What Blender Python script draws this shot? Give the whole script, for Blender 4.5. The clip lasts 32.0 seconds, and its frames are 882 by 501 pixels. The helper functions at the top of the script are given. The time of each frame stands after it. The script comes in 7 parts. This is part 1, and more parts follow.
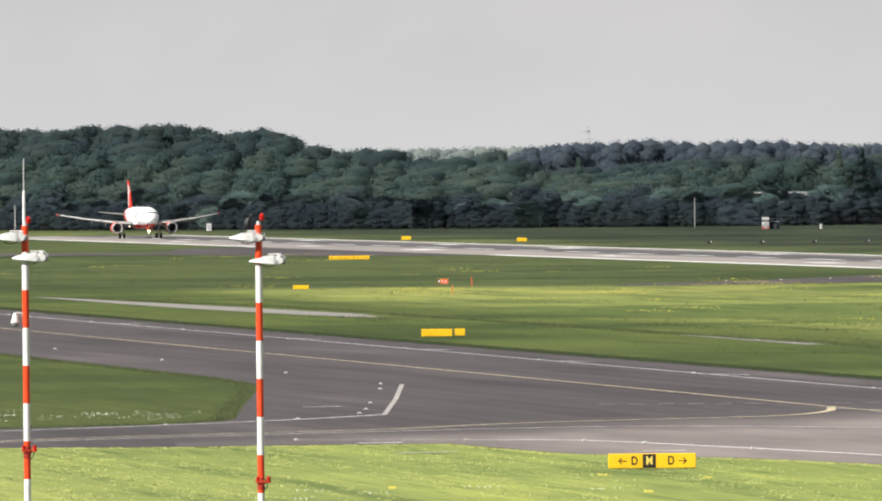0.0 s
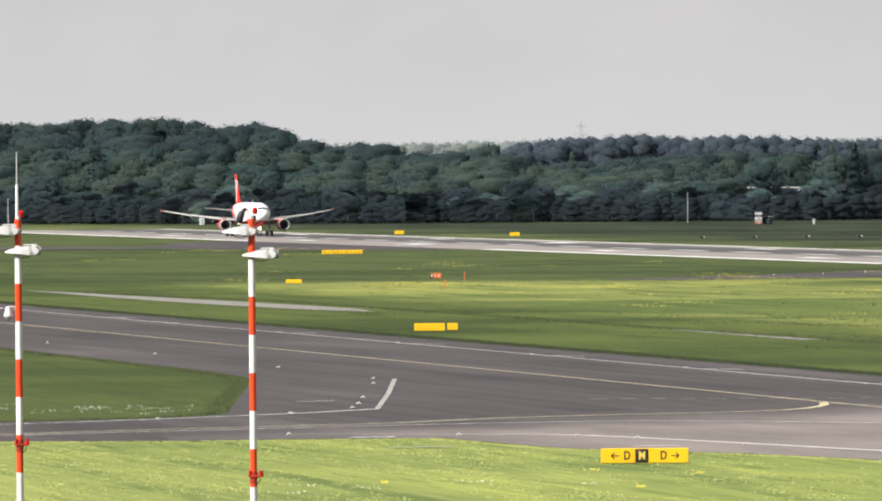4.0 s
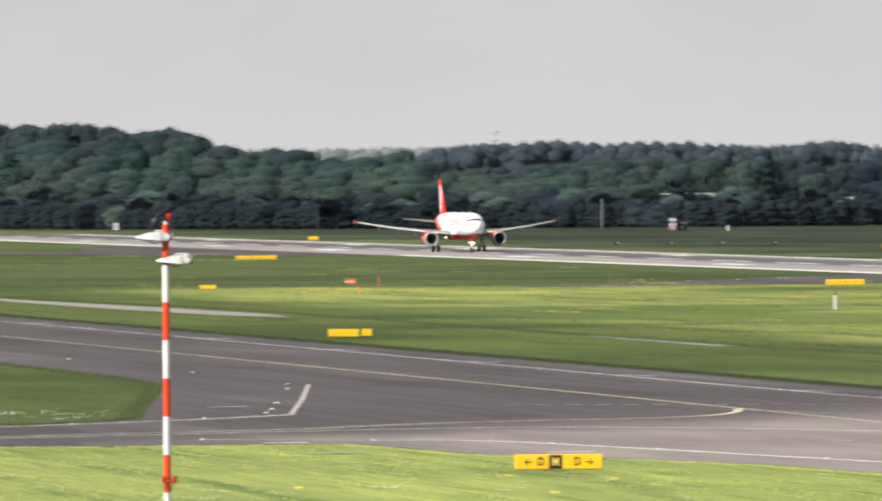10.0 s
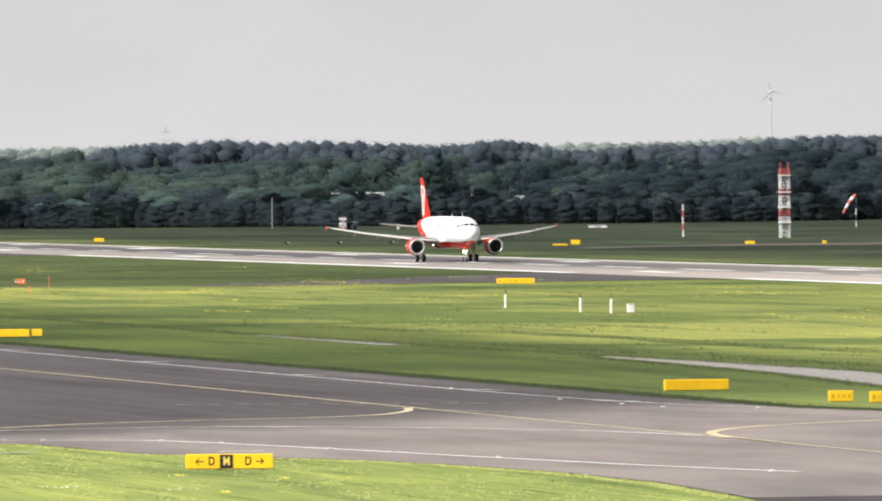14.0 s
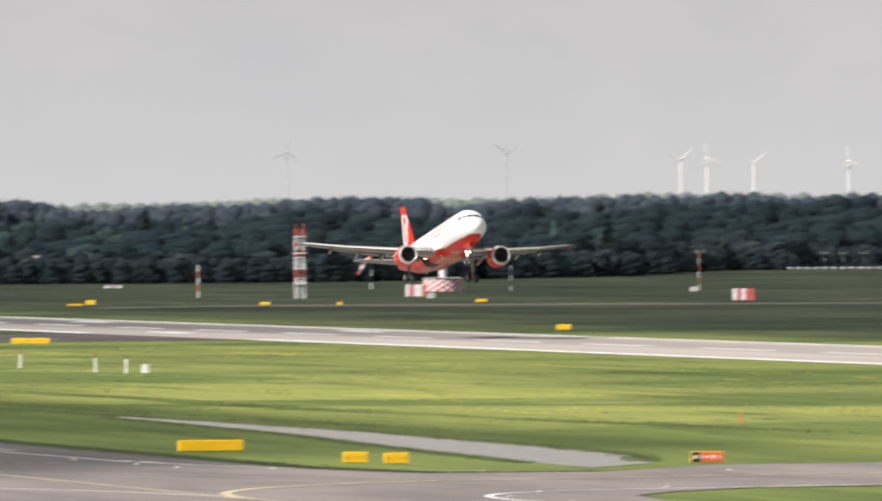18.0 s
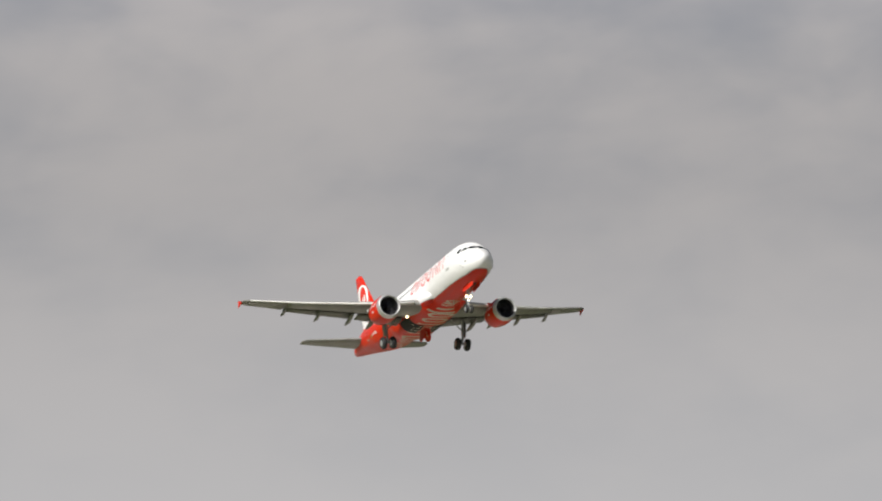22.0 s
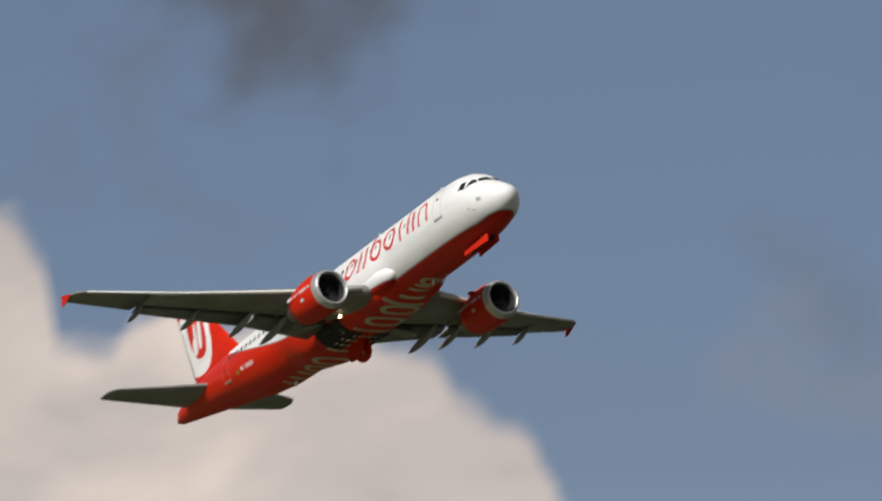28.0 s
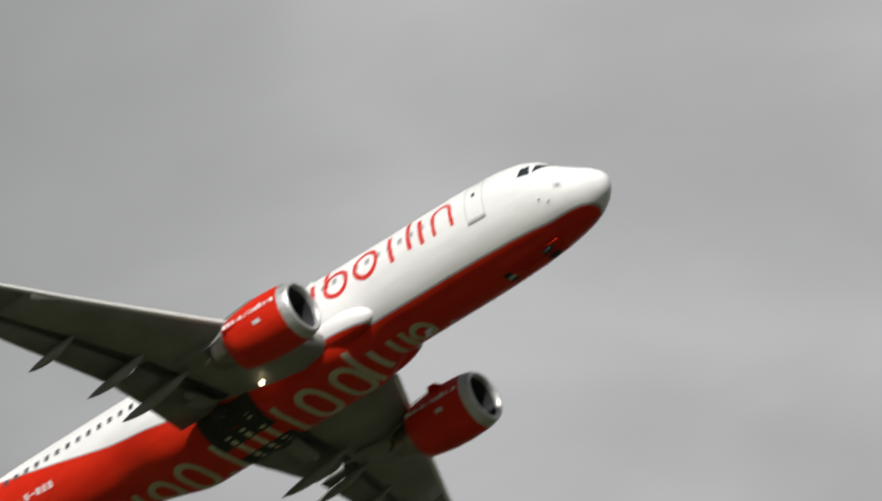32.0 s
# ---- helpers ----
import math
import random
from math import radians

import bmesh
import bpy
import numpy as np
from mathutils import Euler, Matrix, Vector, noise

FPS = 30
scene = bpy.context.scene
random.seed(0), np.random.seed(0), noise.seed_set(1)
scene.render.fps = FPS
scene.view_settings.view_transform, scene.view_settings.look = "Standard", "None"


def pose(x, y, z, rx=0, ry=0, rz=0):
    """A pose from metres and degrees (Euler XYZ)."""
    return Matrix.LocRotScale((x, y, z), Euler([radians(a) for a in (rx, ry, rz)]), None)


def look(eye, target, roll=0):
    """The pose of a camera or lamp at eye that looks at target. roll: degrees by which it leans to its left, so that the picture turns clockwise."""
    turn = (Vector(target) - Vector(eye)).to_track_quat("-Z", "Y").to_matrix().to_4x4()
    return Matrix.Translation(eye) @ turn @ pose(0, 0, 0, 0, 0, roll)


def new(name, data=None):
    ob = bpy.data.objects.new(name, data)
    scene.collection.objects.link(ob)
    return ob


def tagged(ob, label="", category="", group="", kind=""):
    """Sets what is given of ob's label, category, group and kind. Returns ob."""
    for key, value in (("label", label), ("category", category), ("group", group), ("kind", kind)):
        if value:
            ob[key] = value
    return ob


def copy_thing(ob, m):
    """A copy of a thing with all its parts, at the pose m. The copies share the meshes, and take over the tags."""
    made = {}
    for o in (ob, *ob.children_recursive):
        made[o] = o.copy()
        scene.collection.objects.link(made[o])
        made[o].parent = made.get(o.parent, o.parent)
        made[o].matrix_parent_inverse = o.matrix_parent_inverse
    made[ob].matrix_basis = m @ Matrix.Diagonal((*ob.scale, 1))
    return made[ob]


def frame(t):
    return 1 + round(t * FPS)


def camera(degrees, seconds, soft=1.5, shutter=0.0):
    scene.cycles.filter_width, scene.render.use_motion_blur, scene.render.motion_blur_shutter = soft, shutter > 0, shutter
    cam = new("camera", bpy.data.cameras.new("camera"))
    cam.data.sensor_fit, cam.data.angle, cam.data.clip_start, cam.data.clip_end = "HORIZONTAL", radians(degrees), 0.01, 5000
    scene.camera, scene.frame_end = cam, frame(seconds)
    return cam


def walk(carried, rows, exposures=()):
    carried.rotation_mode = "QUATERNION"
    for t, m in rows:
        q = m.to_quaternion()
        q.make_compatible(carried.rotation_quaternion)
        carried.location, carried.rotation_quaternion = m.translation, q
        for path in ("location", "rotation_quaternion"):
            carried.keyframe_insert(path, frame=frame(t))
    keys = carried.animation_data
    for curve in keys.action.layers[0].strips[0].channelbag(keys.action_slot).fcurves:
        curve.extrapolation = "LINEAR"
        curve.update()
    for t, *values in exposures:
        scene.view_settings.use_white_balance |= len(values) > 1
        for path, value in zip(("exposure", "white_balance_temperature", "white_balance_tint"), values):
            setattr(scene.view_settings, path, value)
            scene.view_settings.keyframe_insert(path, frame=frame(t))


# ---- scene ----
# ---- camera: a long lens on a terrace, panning with the departing aircraft ----
EYE = (0.0, 0.0, 13.83)
cam = camera(4.296, 32.0, soft=2.0, shutter=0.6)
# seconds, bearing right of +Y, elevation, roll (degrees)
WALK = [
    (0, 9.3333, -0.4051, -0.592),
    (0.5, 9.3702, -0.4203, -0.501),
    (1, 9.3972, -0.4322, -0.526),
    (1.5, 9.3904, -0.4331, -0.500),
    (2, 9.3890, -0.4331, -0.498),
    (2.5, 9.3795, -0.4292, -0.494),
    (3, 9.3731, -0.4291, -0.514),
    (3.5, 9.3700, -0.4316, -0.485),
    (5.5, 9.3585, -0.4348, -0.509),
    (6, 9.3705, -0.4329, -0.506),
    (6.5, 9.3629, -0.4362, -0.518),
    (7, 9.3579, -0.4332, -0.503),
    (7.5, 9.3581, -0.4321, -0.514),
    (8, 9.3458, -0.4326, -0.514),
    (8.5, 9.3645, -0.4326, -0.531),
    (9, 9.3855, -0.4232, -0.514),
    (9.5, 9.4153, -0.4166, -0.472),
    (10, 9.7861, -0.4071, -0.399),
    (10.5, 10.1861, -0.4078, -0.506),
    (11, 10.4189, -0.4106, -0.492),
    (11.5, 10.6333, -0.4038, -0.529),
    (12, 10.7093, -0.3969, -0.603),
    (12.5, 10.9257, -0.3896, -0.546),
    (13, 11.2180, -0.3945, -0.569),
    (13.5, 11.2705, -0.4084, -0.557),
    (15.5, 12.1581, -0.4396, -0.403),
    (16, 12.4480, -0.3491, -0.340),
    (16.5, 12.8866, -0.2101, -0.188),
    (17, 13.0899, -0.1916, -0.292),
    (17.5, 13.2945, -0.1857, -0.221),
    (18, 13.7566, -0.1431, -0.263),
    (18.5, 14.4017, 0.0441, -0.304),
    (19, 14.7873, 0.1757, -0.325),
    (19.5, 14.8592, 0.2562, -0.291),
    (20, 15.0900, 0.4096, -0.309),
    (20.5, 15.5225, 0.6141, -0.249),
    (21, 16.0940, 0.9065, -0.214),
    (21.5, 16.8553, 1.2707, -0.139),
    (22, 17.6135, 1.7698, -0.152),
    (22.5, 18.1882, 1.9825, -0.180),
    (23, 18.6500, 2.2771, -0.170),
    (23.5, 19.3172, 2.6564, -0.140),
    (24, 20.2106, 3.2168, -0.076),
    (24.5, 21.3681, 3.8329, -0.031),
    (25, 22.4660, 4.5573, 0.077),
    (25.5, 23.7066, 5.1336, 0.147),
    (27.5, 28.8770, 8.1141, -0.012),
    (28, 30.7097, 9.2745, -0.029),
    (28.5, 32.6627, 10.4989, 0.074),
    (29, 34.6555, 11.7014, 0.130),
    (29.5, 36.9322, 13.0840, -0.063),
    (30, 39.6090, 14.5994, 0.003),
    (30.5, 42.6136, 16.0484, -0.008),
    (31, 45.4242, 17.5038, -0.060),
    (31.5, 48.6646, 19.3977, 0.086),
    (32, 52.9680, 21.6176, 0.046),
]


def aim(bearing, elevation, roll):
    b, e = radians(bearing), radians(elevation)
    way = Vector((math.sin(b) * math.cos(e), math.cos(b) * math.cos(e), math.sin(e)))
    return look(EYE, Vector(EYE) + way * 100, roll)


walk(cam, [(t, aim(b, e, r)) for t, b, e, r in WALK], [(0, 0.0), (10, 0.0), (13, 0.12), (15.9, 0.09), (16.5, 0.11), (17, -0.05), (18, -0.06), (19, -0.12), (20, -0.22), (21, -0.30), (21.5, -0.34), (22, -0.42), (25, -0.45), (27.5, -0.72), (28, -0.86), (28.5, -0.58), (29, -0.52), (29.6, -0.62), (30, -0.66), (32, -0.68)])


# ---- sky and sun ----
SUN_BEARING, SUN_HEIGHT = -117.0, 40.0


def math_node(nt, op, a, b=None, c=None, clamp=False):
    n = nt.nodes.new("ShaderNodeMath")
    n.operation, n.use_clamp = op, clamp
    for i, v in enumerate((a, b, c)):
        if v is None:
            continue
        if isinstance(v, (int, float)):
            n.inputs[i].default_value = v
        else:
            nt.links.new(v, n.inputs[i])
    return n.outputs[0]


def mix_node(nt, fac, a, b, blend="MIX"):
    n = nt.nodes.new("ShaderNodeMix")
    n.data_type, n.blend_type = "RGBA", blend
    for sock, v in ((n.inputs[0], fac), (n.inputs[6], a), (n.inputs[7], b)):
        if isinstance(v, (int, float)):
            sock.default_value = v
        elif isinstance(v, tuple):
            sock.default_value = (*v, 1)
        else:
            nt.links.new(v, sock)
    return n.outputs[2]


def ramp_node(nt, fac, stops, smooth=True):
    n = nt.nodes.new("ShaderNodeValToRGB")
    n.color_ramp.interpolation = "EASE" if smooth else "LINEAR"
    el = n.color_ramp.elements
    while len(el) < len(stops):
        el.new(0.5)
    for e, (p, c) in zip(el, stops):
        e.position, e.color = p, (*c, 1) if isinstance(c, tuple) else (c, c, c, 1)
    nt.links.new(fac, n.inputs[0])
    return n.outputs[0]


def noise_node(nt, vec, scale, detail=4, rough=0.55, distort=0.0):
    n = nt.nodes.new("ShaderNodeTexNoise")
    n.inputs["Scale"].default_value, n.inputs["Detail"].default_value = scale, detail
    n.inputs["Roughness"].default_value, n.inputs["Distortion"].default_value = rough, distort
    nt.links.new(vec, n.inputs["Vector"])
    return n.outputs["Fac"]


def span_node(nt, v, a, b, lo=0.0, hi=1.0):
    n = nt.nodes.new("ShaderNodeMapRange")
    n.interpolation_type = "SMOOTHSTEP"
    for i, x in enumerate((a, b, lo, hi)):
        n.inputs[1 + i].default_value = x
    nt.links.new(v, n.inputs[0])
    return n.outputs[0]


def span_linear(nt, v, a, b):
    n = nt.nodes.new("ShaderNodeMapRange")
    n.inputs[1].default_value, n.inputs[2].default_value = a, b
    nt.links.new(v, n.inputs[0])
    return n.outputs[0]


CUMULUS = [(26, 9.4), (27.0, 9.35), (27.2, 9.05), (27.38, 9.0), (27.52, 9.15), (27.8, 9.3), (28.6, 9.45), (28.74, 9.3), (28.82, 8.78), (29.08, 8.74), (29.2, 8.9), (29.45, 9.02), (29.62, 8.88), (29.95, 8.93), (30.13, 8.72), (30.3, 8.82), (30.66, 8.78), (30.8, 8.5), (31.05, 8.4), (31.4, 7.9), (32.5, 7.0), (34, 6.2)]
# bearing and height of the cumulus tops, as shares of 26 to 34 and 6 to 11 degrees
TOPS = [((b - 26.0) / 8.0, (h - 6.0) / 5.0) for b, h in CUMULUS]


def build_sky():
    world = bpy.data.worlds.new("sky")
    scene.world = world
    world.use_nodes = True
    nt = world.node_tree
    nt.nodes.clear()
    out, bg = nt.nodes.new("ShaderNodeOutputWorld"), nt.nodes.new("ShaderNodeBackground")
    coord = nt.nodes.new("ShaderNodeTexCoord")
    sep = nt.nodes.new("ShaderNodeSeparateXYZ")
    vec = coord.outputs["Generated"]
    nt.links.new(vec, sep.inputs[0])
    x, y, z = sep.outputs
    sky = nt.nodes.new("ShaderNodeTexSky")
    sky.sky_type, sky.sun_disc = "NISHITA", False
    sky.sun_elevation, sky.sun_rotation = radians(SUN_HEIGHT), radians(SUN_BEARING)
    blue = mix_node(nt, 1.0, sky.outputs[0], (0.0605, 0.0585, 0.066), "MULTIPLY")
    bearing = math_node(nt, "MULTIPLY", math_node(nt, "ARCTAN2", x, y), 180 / math.pi)
    height = math_node(nt, "MULTIPLY", math_node(nt, "ARCSINE", z), 180 / math.pi)
    # clouds stretch along the horizon: noise in bearing and height
    comb = nt.nodes.new("ShaderNodeCombineXYZ")
    nt.links.new(math_node(nt, "MULTIPLY", bearing, 0.55), comb.inputs[0])
    nt.links.new(height, comb.inputs[1])
    flat = comb.outputs[0]
    even = nt.nodes.new("ShaderNodeCombineXYZ")
    nt.links.new(bearing, even.inputs[0])
    nt.links.new(height, even.inputs[1])
    soft = noise_node(nt, flat, 0.6, 5, 0.5, 0.3)
    fine = noise_node(nt, flat, 2.2, 5, 0.5, 0.25)
    lump = noise_node(nt, even.outputs[0], 1.9, 6, 0.5, 0.15)
    shade = math_node(nt, "ADD", math_node(nt, "MULTIPLY", soft, 0.7), math_node(nt, "MULTIPLY", fine, 0.3))
    # stratus thins from the bright horizon to a grey deck, then breaks into cumulus
    low = ramp_node(nt, span_node(nt, height, -0.5, 6.0), [(0.0, (0.69, 0.684, 0.692)), (0.16, (0.675, 0.663, 0.668)), (0.32, (0.62, 0.608, 0.612)), (0.48, (0.47, 0.460, 0.462)), (1.0, (0.40, 0.388, 0.388))], False)
    contrast = span_node(nt, height, -0.9, 4.2)
    dark_low = mix_node(nt, contrast, low, (0.322, 0.333, 0.366))
    pale_low = mix_node(nt, contrast, low, (0.525, 0.497, 0.490))
    deck = mix_node(nt, span_node(nt, shade, 0.36, 0.62), dark_low, pale_low)
    cumulus = ramp_node(nt, shade, [(0.30, (0.318, 0.312, 0.325)), (0.48, (0.49, 0.470, 0.466)), (0.66, (0.735, 0.675, 0.63))])
    cloud = mix_node(nt, span_node(nt, height, 4.6, 6.6), deck, cumulus)
    # brighter and duller reaches of the cloud bank
    reach = ramp_node(nt, span_linear(nt, bearing, 18.0, 32.0), [(0.0, (0.74, 0.765, 0.83)), (0.26, (0.74, 0.76, 0.82)), (0.37, (1.12, 1.09, 1.07)), (0.47, (1.26, 1.21, 1.17)), (0.57, (1.10, 1.07, 1.05)), (0.66, (0.82, 0.82, 0.83)), (0.71, (0.94, 0.92, 0.91)), (0.77, (1.18, 1.12, 1.08)), (0.84, (1.42, 1.32, 1.24)), (1.0, (1.42, 1.32, 1.24))], False)
    upper = math_node(nt, "MULTIPLY", span_node(nt, height, 4.5, 5.3), span_node(nt, bearing, 22.2, 23.4, 1.0, 0.0))
    reach = mix_node(nt, upper, reach, (1.16, 1.12, 1.09))
    cloud = mix_node(nt, span_node(nt, height, 2.7, 3.7), cloud, mix_node(nt, 1.0, cloud, reach, "MULTIPLY"))
    # cumulus tops against the blue: towers and a gap, frayed by noise
    tops = ramp_node(nt, span_linear(nt, bearing, 26.0, 34.0), TOPS, True)
    top = math_node(nt, "ADD", math_node(nt, "MULTIPLY", tops, 5.0), 6.0)
    top = math_node(nt, "ADD", top, math_node(nt, "MULTIPLY", math_node(nt, "SUBTRACT", lump, 0.5), 0.55))
    aside = math_node(nt, "ABSOLUTE", math_node(nt, "SUBTRACT", bearing, 26.0))
    broken = math_node(nt, "MULTIPLY", span_node(nt, aside, 40.0, 75.0), span_node(nt, noise_node(nt, vec, 5.0, 5, 0.55), 0.42, 0.56))
    gap = span_node(nt, math_node(nt, "SUBTRACT", height, top), -0.10, 0.12)
    wisp = span_node(nt, noise_node(nt, flat, 0.9, 5, 0.55, 0.6), 0.52, 0.74, 0.0, 0.38)
    clear = mix_node(nt, wisp, blue, (0.17, 0.18, 0.20))
    # the next cloud sheet, dark at its near edge and paler higher up
    edge = math_node(nt, "ADD", math_node(nt, "ADD", height, math_node(nt, "MULTIPLY", bearing, 0.18)), math_node(nt, "MULTIPLY", math_node(nt, "SUBTRACT", soft, 0.5), 3.2))
    sheet = span_node(nt, edge, 19.0, 20.9)
    tone = ramp_node(nt, span_linear(nt, bearing, 36.0, 56.0), [(0.0, (0.082, 0.090, 0.094)), (0.16, (0.085, 0.092, 0.096)), (0.27, (0.124, 0.134, 0.146)), (0.40, (0.180, 0.191, 0.202)), (0.57, (0.182, 0.190, 0.196)), (0.66, (0.30, 0.305, 0.305)), (0.74, (0.42, 0.424, 0.424)), (0.84, (0.50, 0.502, 0.502)), (1.0, (0.50, 0.502, 0.502))], False)
    tone = mix_node(nt, 1.0, tone, ramp_node(nt, soft, [(0.3, 0.86), (0.7, 1.12)]), "MULTIPLY")
    def puff(b0, h0, near, far, colour, under, strength):
        """A small cloud near one bearing and height, frayed by noise."""
        db, dh = math_node(nt, "SUBTRACT", bearing, b0), math_node(nt, "SUBTRACT", height, h0)
        d = math_node(nt, "SQRT", math_node(nt, "ADD", math_node(nt, "MULTIPLY", db, db), math_node(nt, "MULTIPLY", dh, dh)))
        d = math_node(nt, "ADD", d, math_node(nt, "MULTIPLY", math_node(nt, "SUBTRACT", lump, 0.5), 1.6))
        return mix_node(nt, span_node(nt, d, near, far, strength, 0.0), under, colour)
    clear = puff(29.9, 10.95, 0.25, 1.2, (0.12, 0.125, 0.14), clear, 0.85)
    clear = puff(32.45, 8.62, 0.05, 0.5, (0.33, 0.32, 0.34), clear, 0.3)
    high = mix_node(nt, sheet, clear, tone)
    colour = mix_node(nt, gap, mix_node(nt, broken, cloud, blue), high)
    colour = mix_node(nt, 1.0, colour, ramp_node(nt, span_linear(nt, height, 0, 10), [(0.0, 1.0), (0.2, 1.0), (0.26, 1.14), (0.32, 1.3), (0.42, 1.4), (0.5, 1.52), (0.58, 1.78), (0.73, 1.85), (0.82, 1.46), (1.0, 1.46)], False), "MULTIPLY")
    colour = mix_node(nt, span_node(nt, aside, 38.0, 60.0), colour, mix_node(nt, 1.0, colour, (0.62, 0.62, 0.62), "MULTIPLY"))
    nt.links.new(colour, bg.inputs["Color"])
    bg.inputs["Strength"].default_value = 1.0
    nt.links.new(bg.outputs[0], out.inputs[0])


build_sky()
sun = new("sun", bpy.data.lights.new("sun", "SUN"))
sun.data.energy, sun.data.angle, sun.data.color = 8.3, radians(0.8), (1.0, 0.965, 0.915)
_b, _e = radians(SUN_BEARING), radians(SUN_HEIGHT)
sun.matrix_world = look((math.sin(_b) * math.cos(_e) * 500, math.cos(_b) * math.cos(_e) * 500, math.sin(_e) * 500), (0, 0, 0))


# ---- materials ----
MATS = {}


def shader(name, rough=0.6, metal=0.0):
    m = bpy.data.materials.new(name)
    m.use_nodes = True
    nt = m.node_tree
    b = nt.nodes["Principled BSDF"]
    b.inputs["Roughness"].default_value, b.inputs["Metallic"].default_value = rough, metal
    MATS[name] = m
    return m, nt, b


def object_coord(nt):
    return nt.nodes.new("ShaderNodeTexCoord").outputs["Object"]


def place_coord(nt):
    return nt.nodes.new("ShaderNodeNewGeometry").outputs["Position"]


def stretch(nt, vec, sx, sy, sz):
    n = nt.nodes.new("ShaderNodeVectorMath")
    n.operation = "MULTIPLY"
    nt.links.new(vec, n.inputs[0])
    n.inputs[1].default_value = (sx, sy, sz)
    return n.outputs[0]


def bump(nt, b, h, strength, distance):
    n = nt.nodes.new("ShaderNodeBump")
    n.inputs["Strength"].default_value, n.inputs["Distance"].default_value = strength, distance
    nt.links.new(h, n.inputs["Height"])
    nt.links.new(n.outputs[0], b.inputs["Normal"])


def plain(name, colour, rough=0.5, metal=0.0, dirt=0.18, scale=3.0, emit=None):
    """Paint, metal or plastic with a faint dirt and gloss variation."""
    m, nt, b = shader(name, rough, metal)
    v = object_coord(nt)
    n = noise_node(nt, v, scale, 6, 0.6)
    dark = tuple(c * (1 - dirt) for c in colour)
    lite = tuple(min(1, c * (1 + dirt * 0.35)) for c in colour)
    nt.links.new(ramp_node(nt, n, [(0.3, dark), (0.7, lite)]), b.inputs["Base Color"])
    nt.links.new(span_node(nt, noise_node(nt, v, scale * 4, 3), 0.3, 0.7, max(0.03, rough - 0.08), min(1, rough + 0.12)), b.inputs["Roughness"])
    if emit:
        b.inputs["Emission Color"].default_value = (*emit[:3], 1)
        b.inputs["Emission Strength"].default_value = emit[3]
    return m


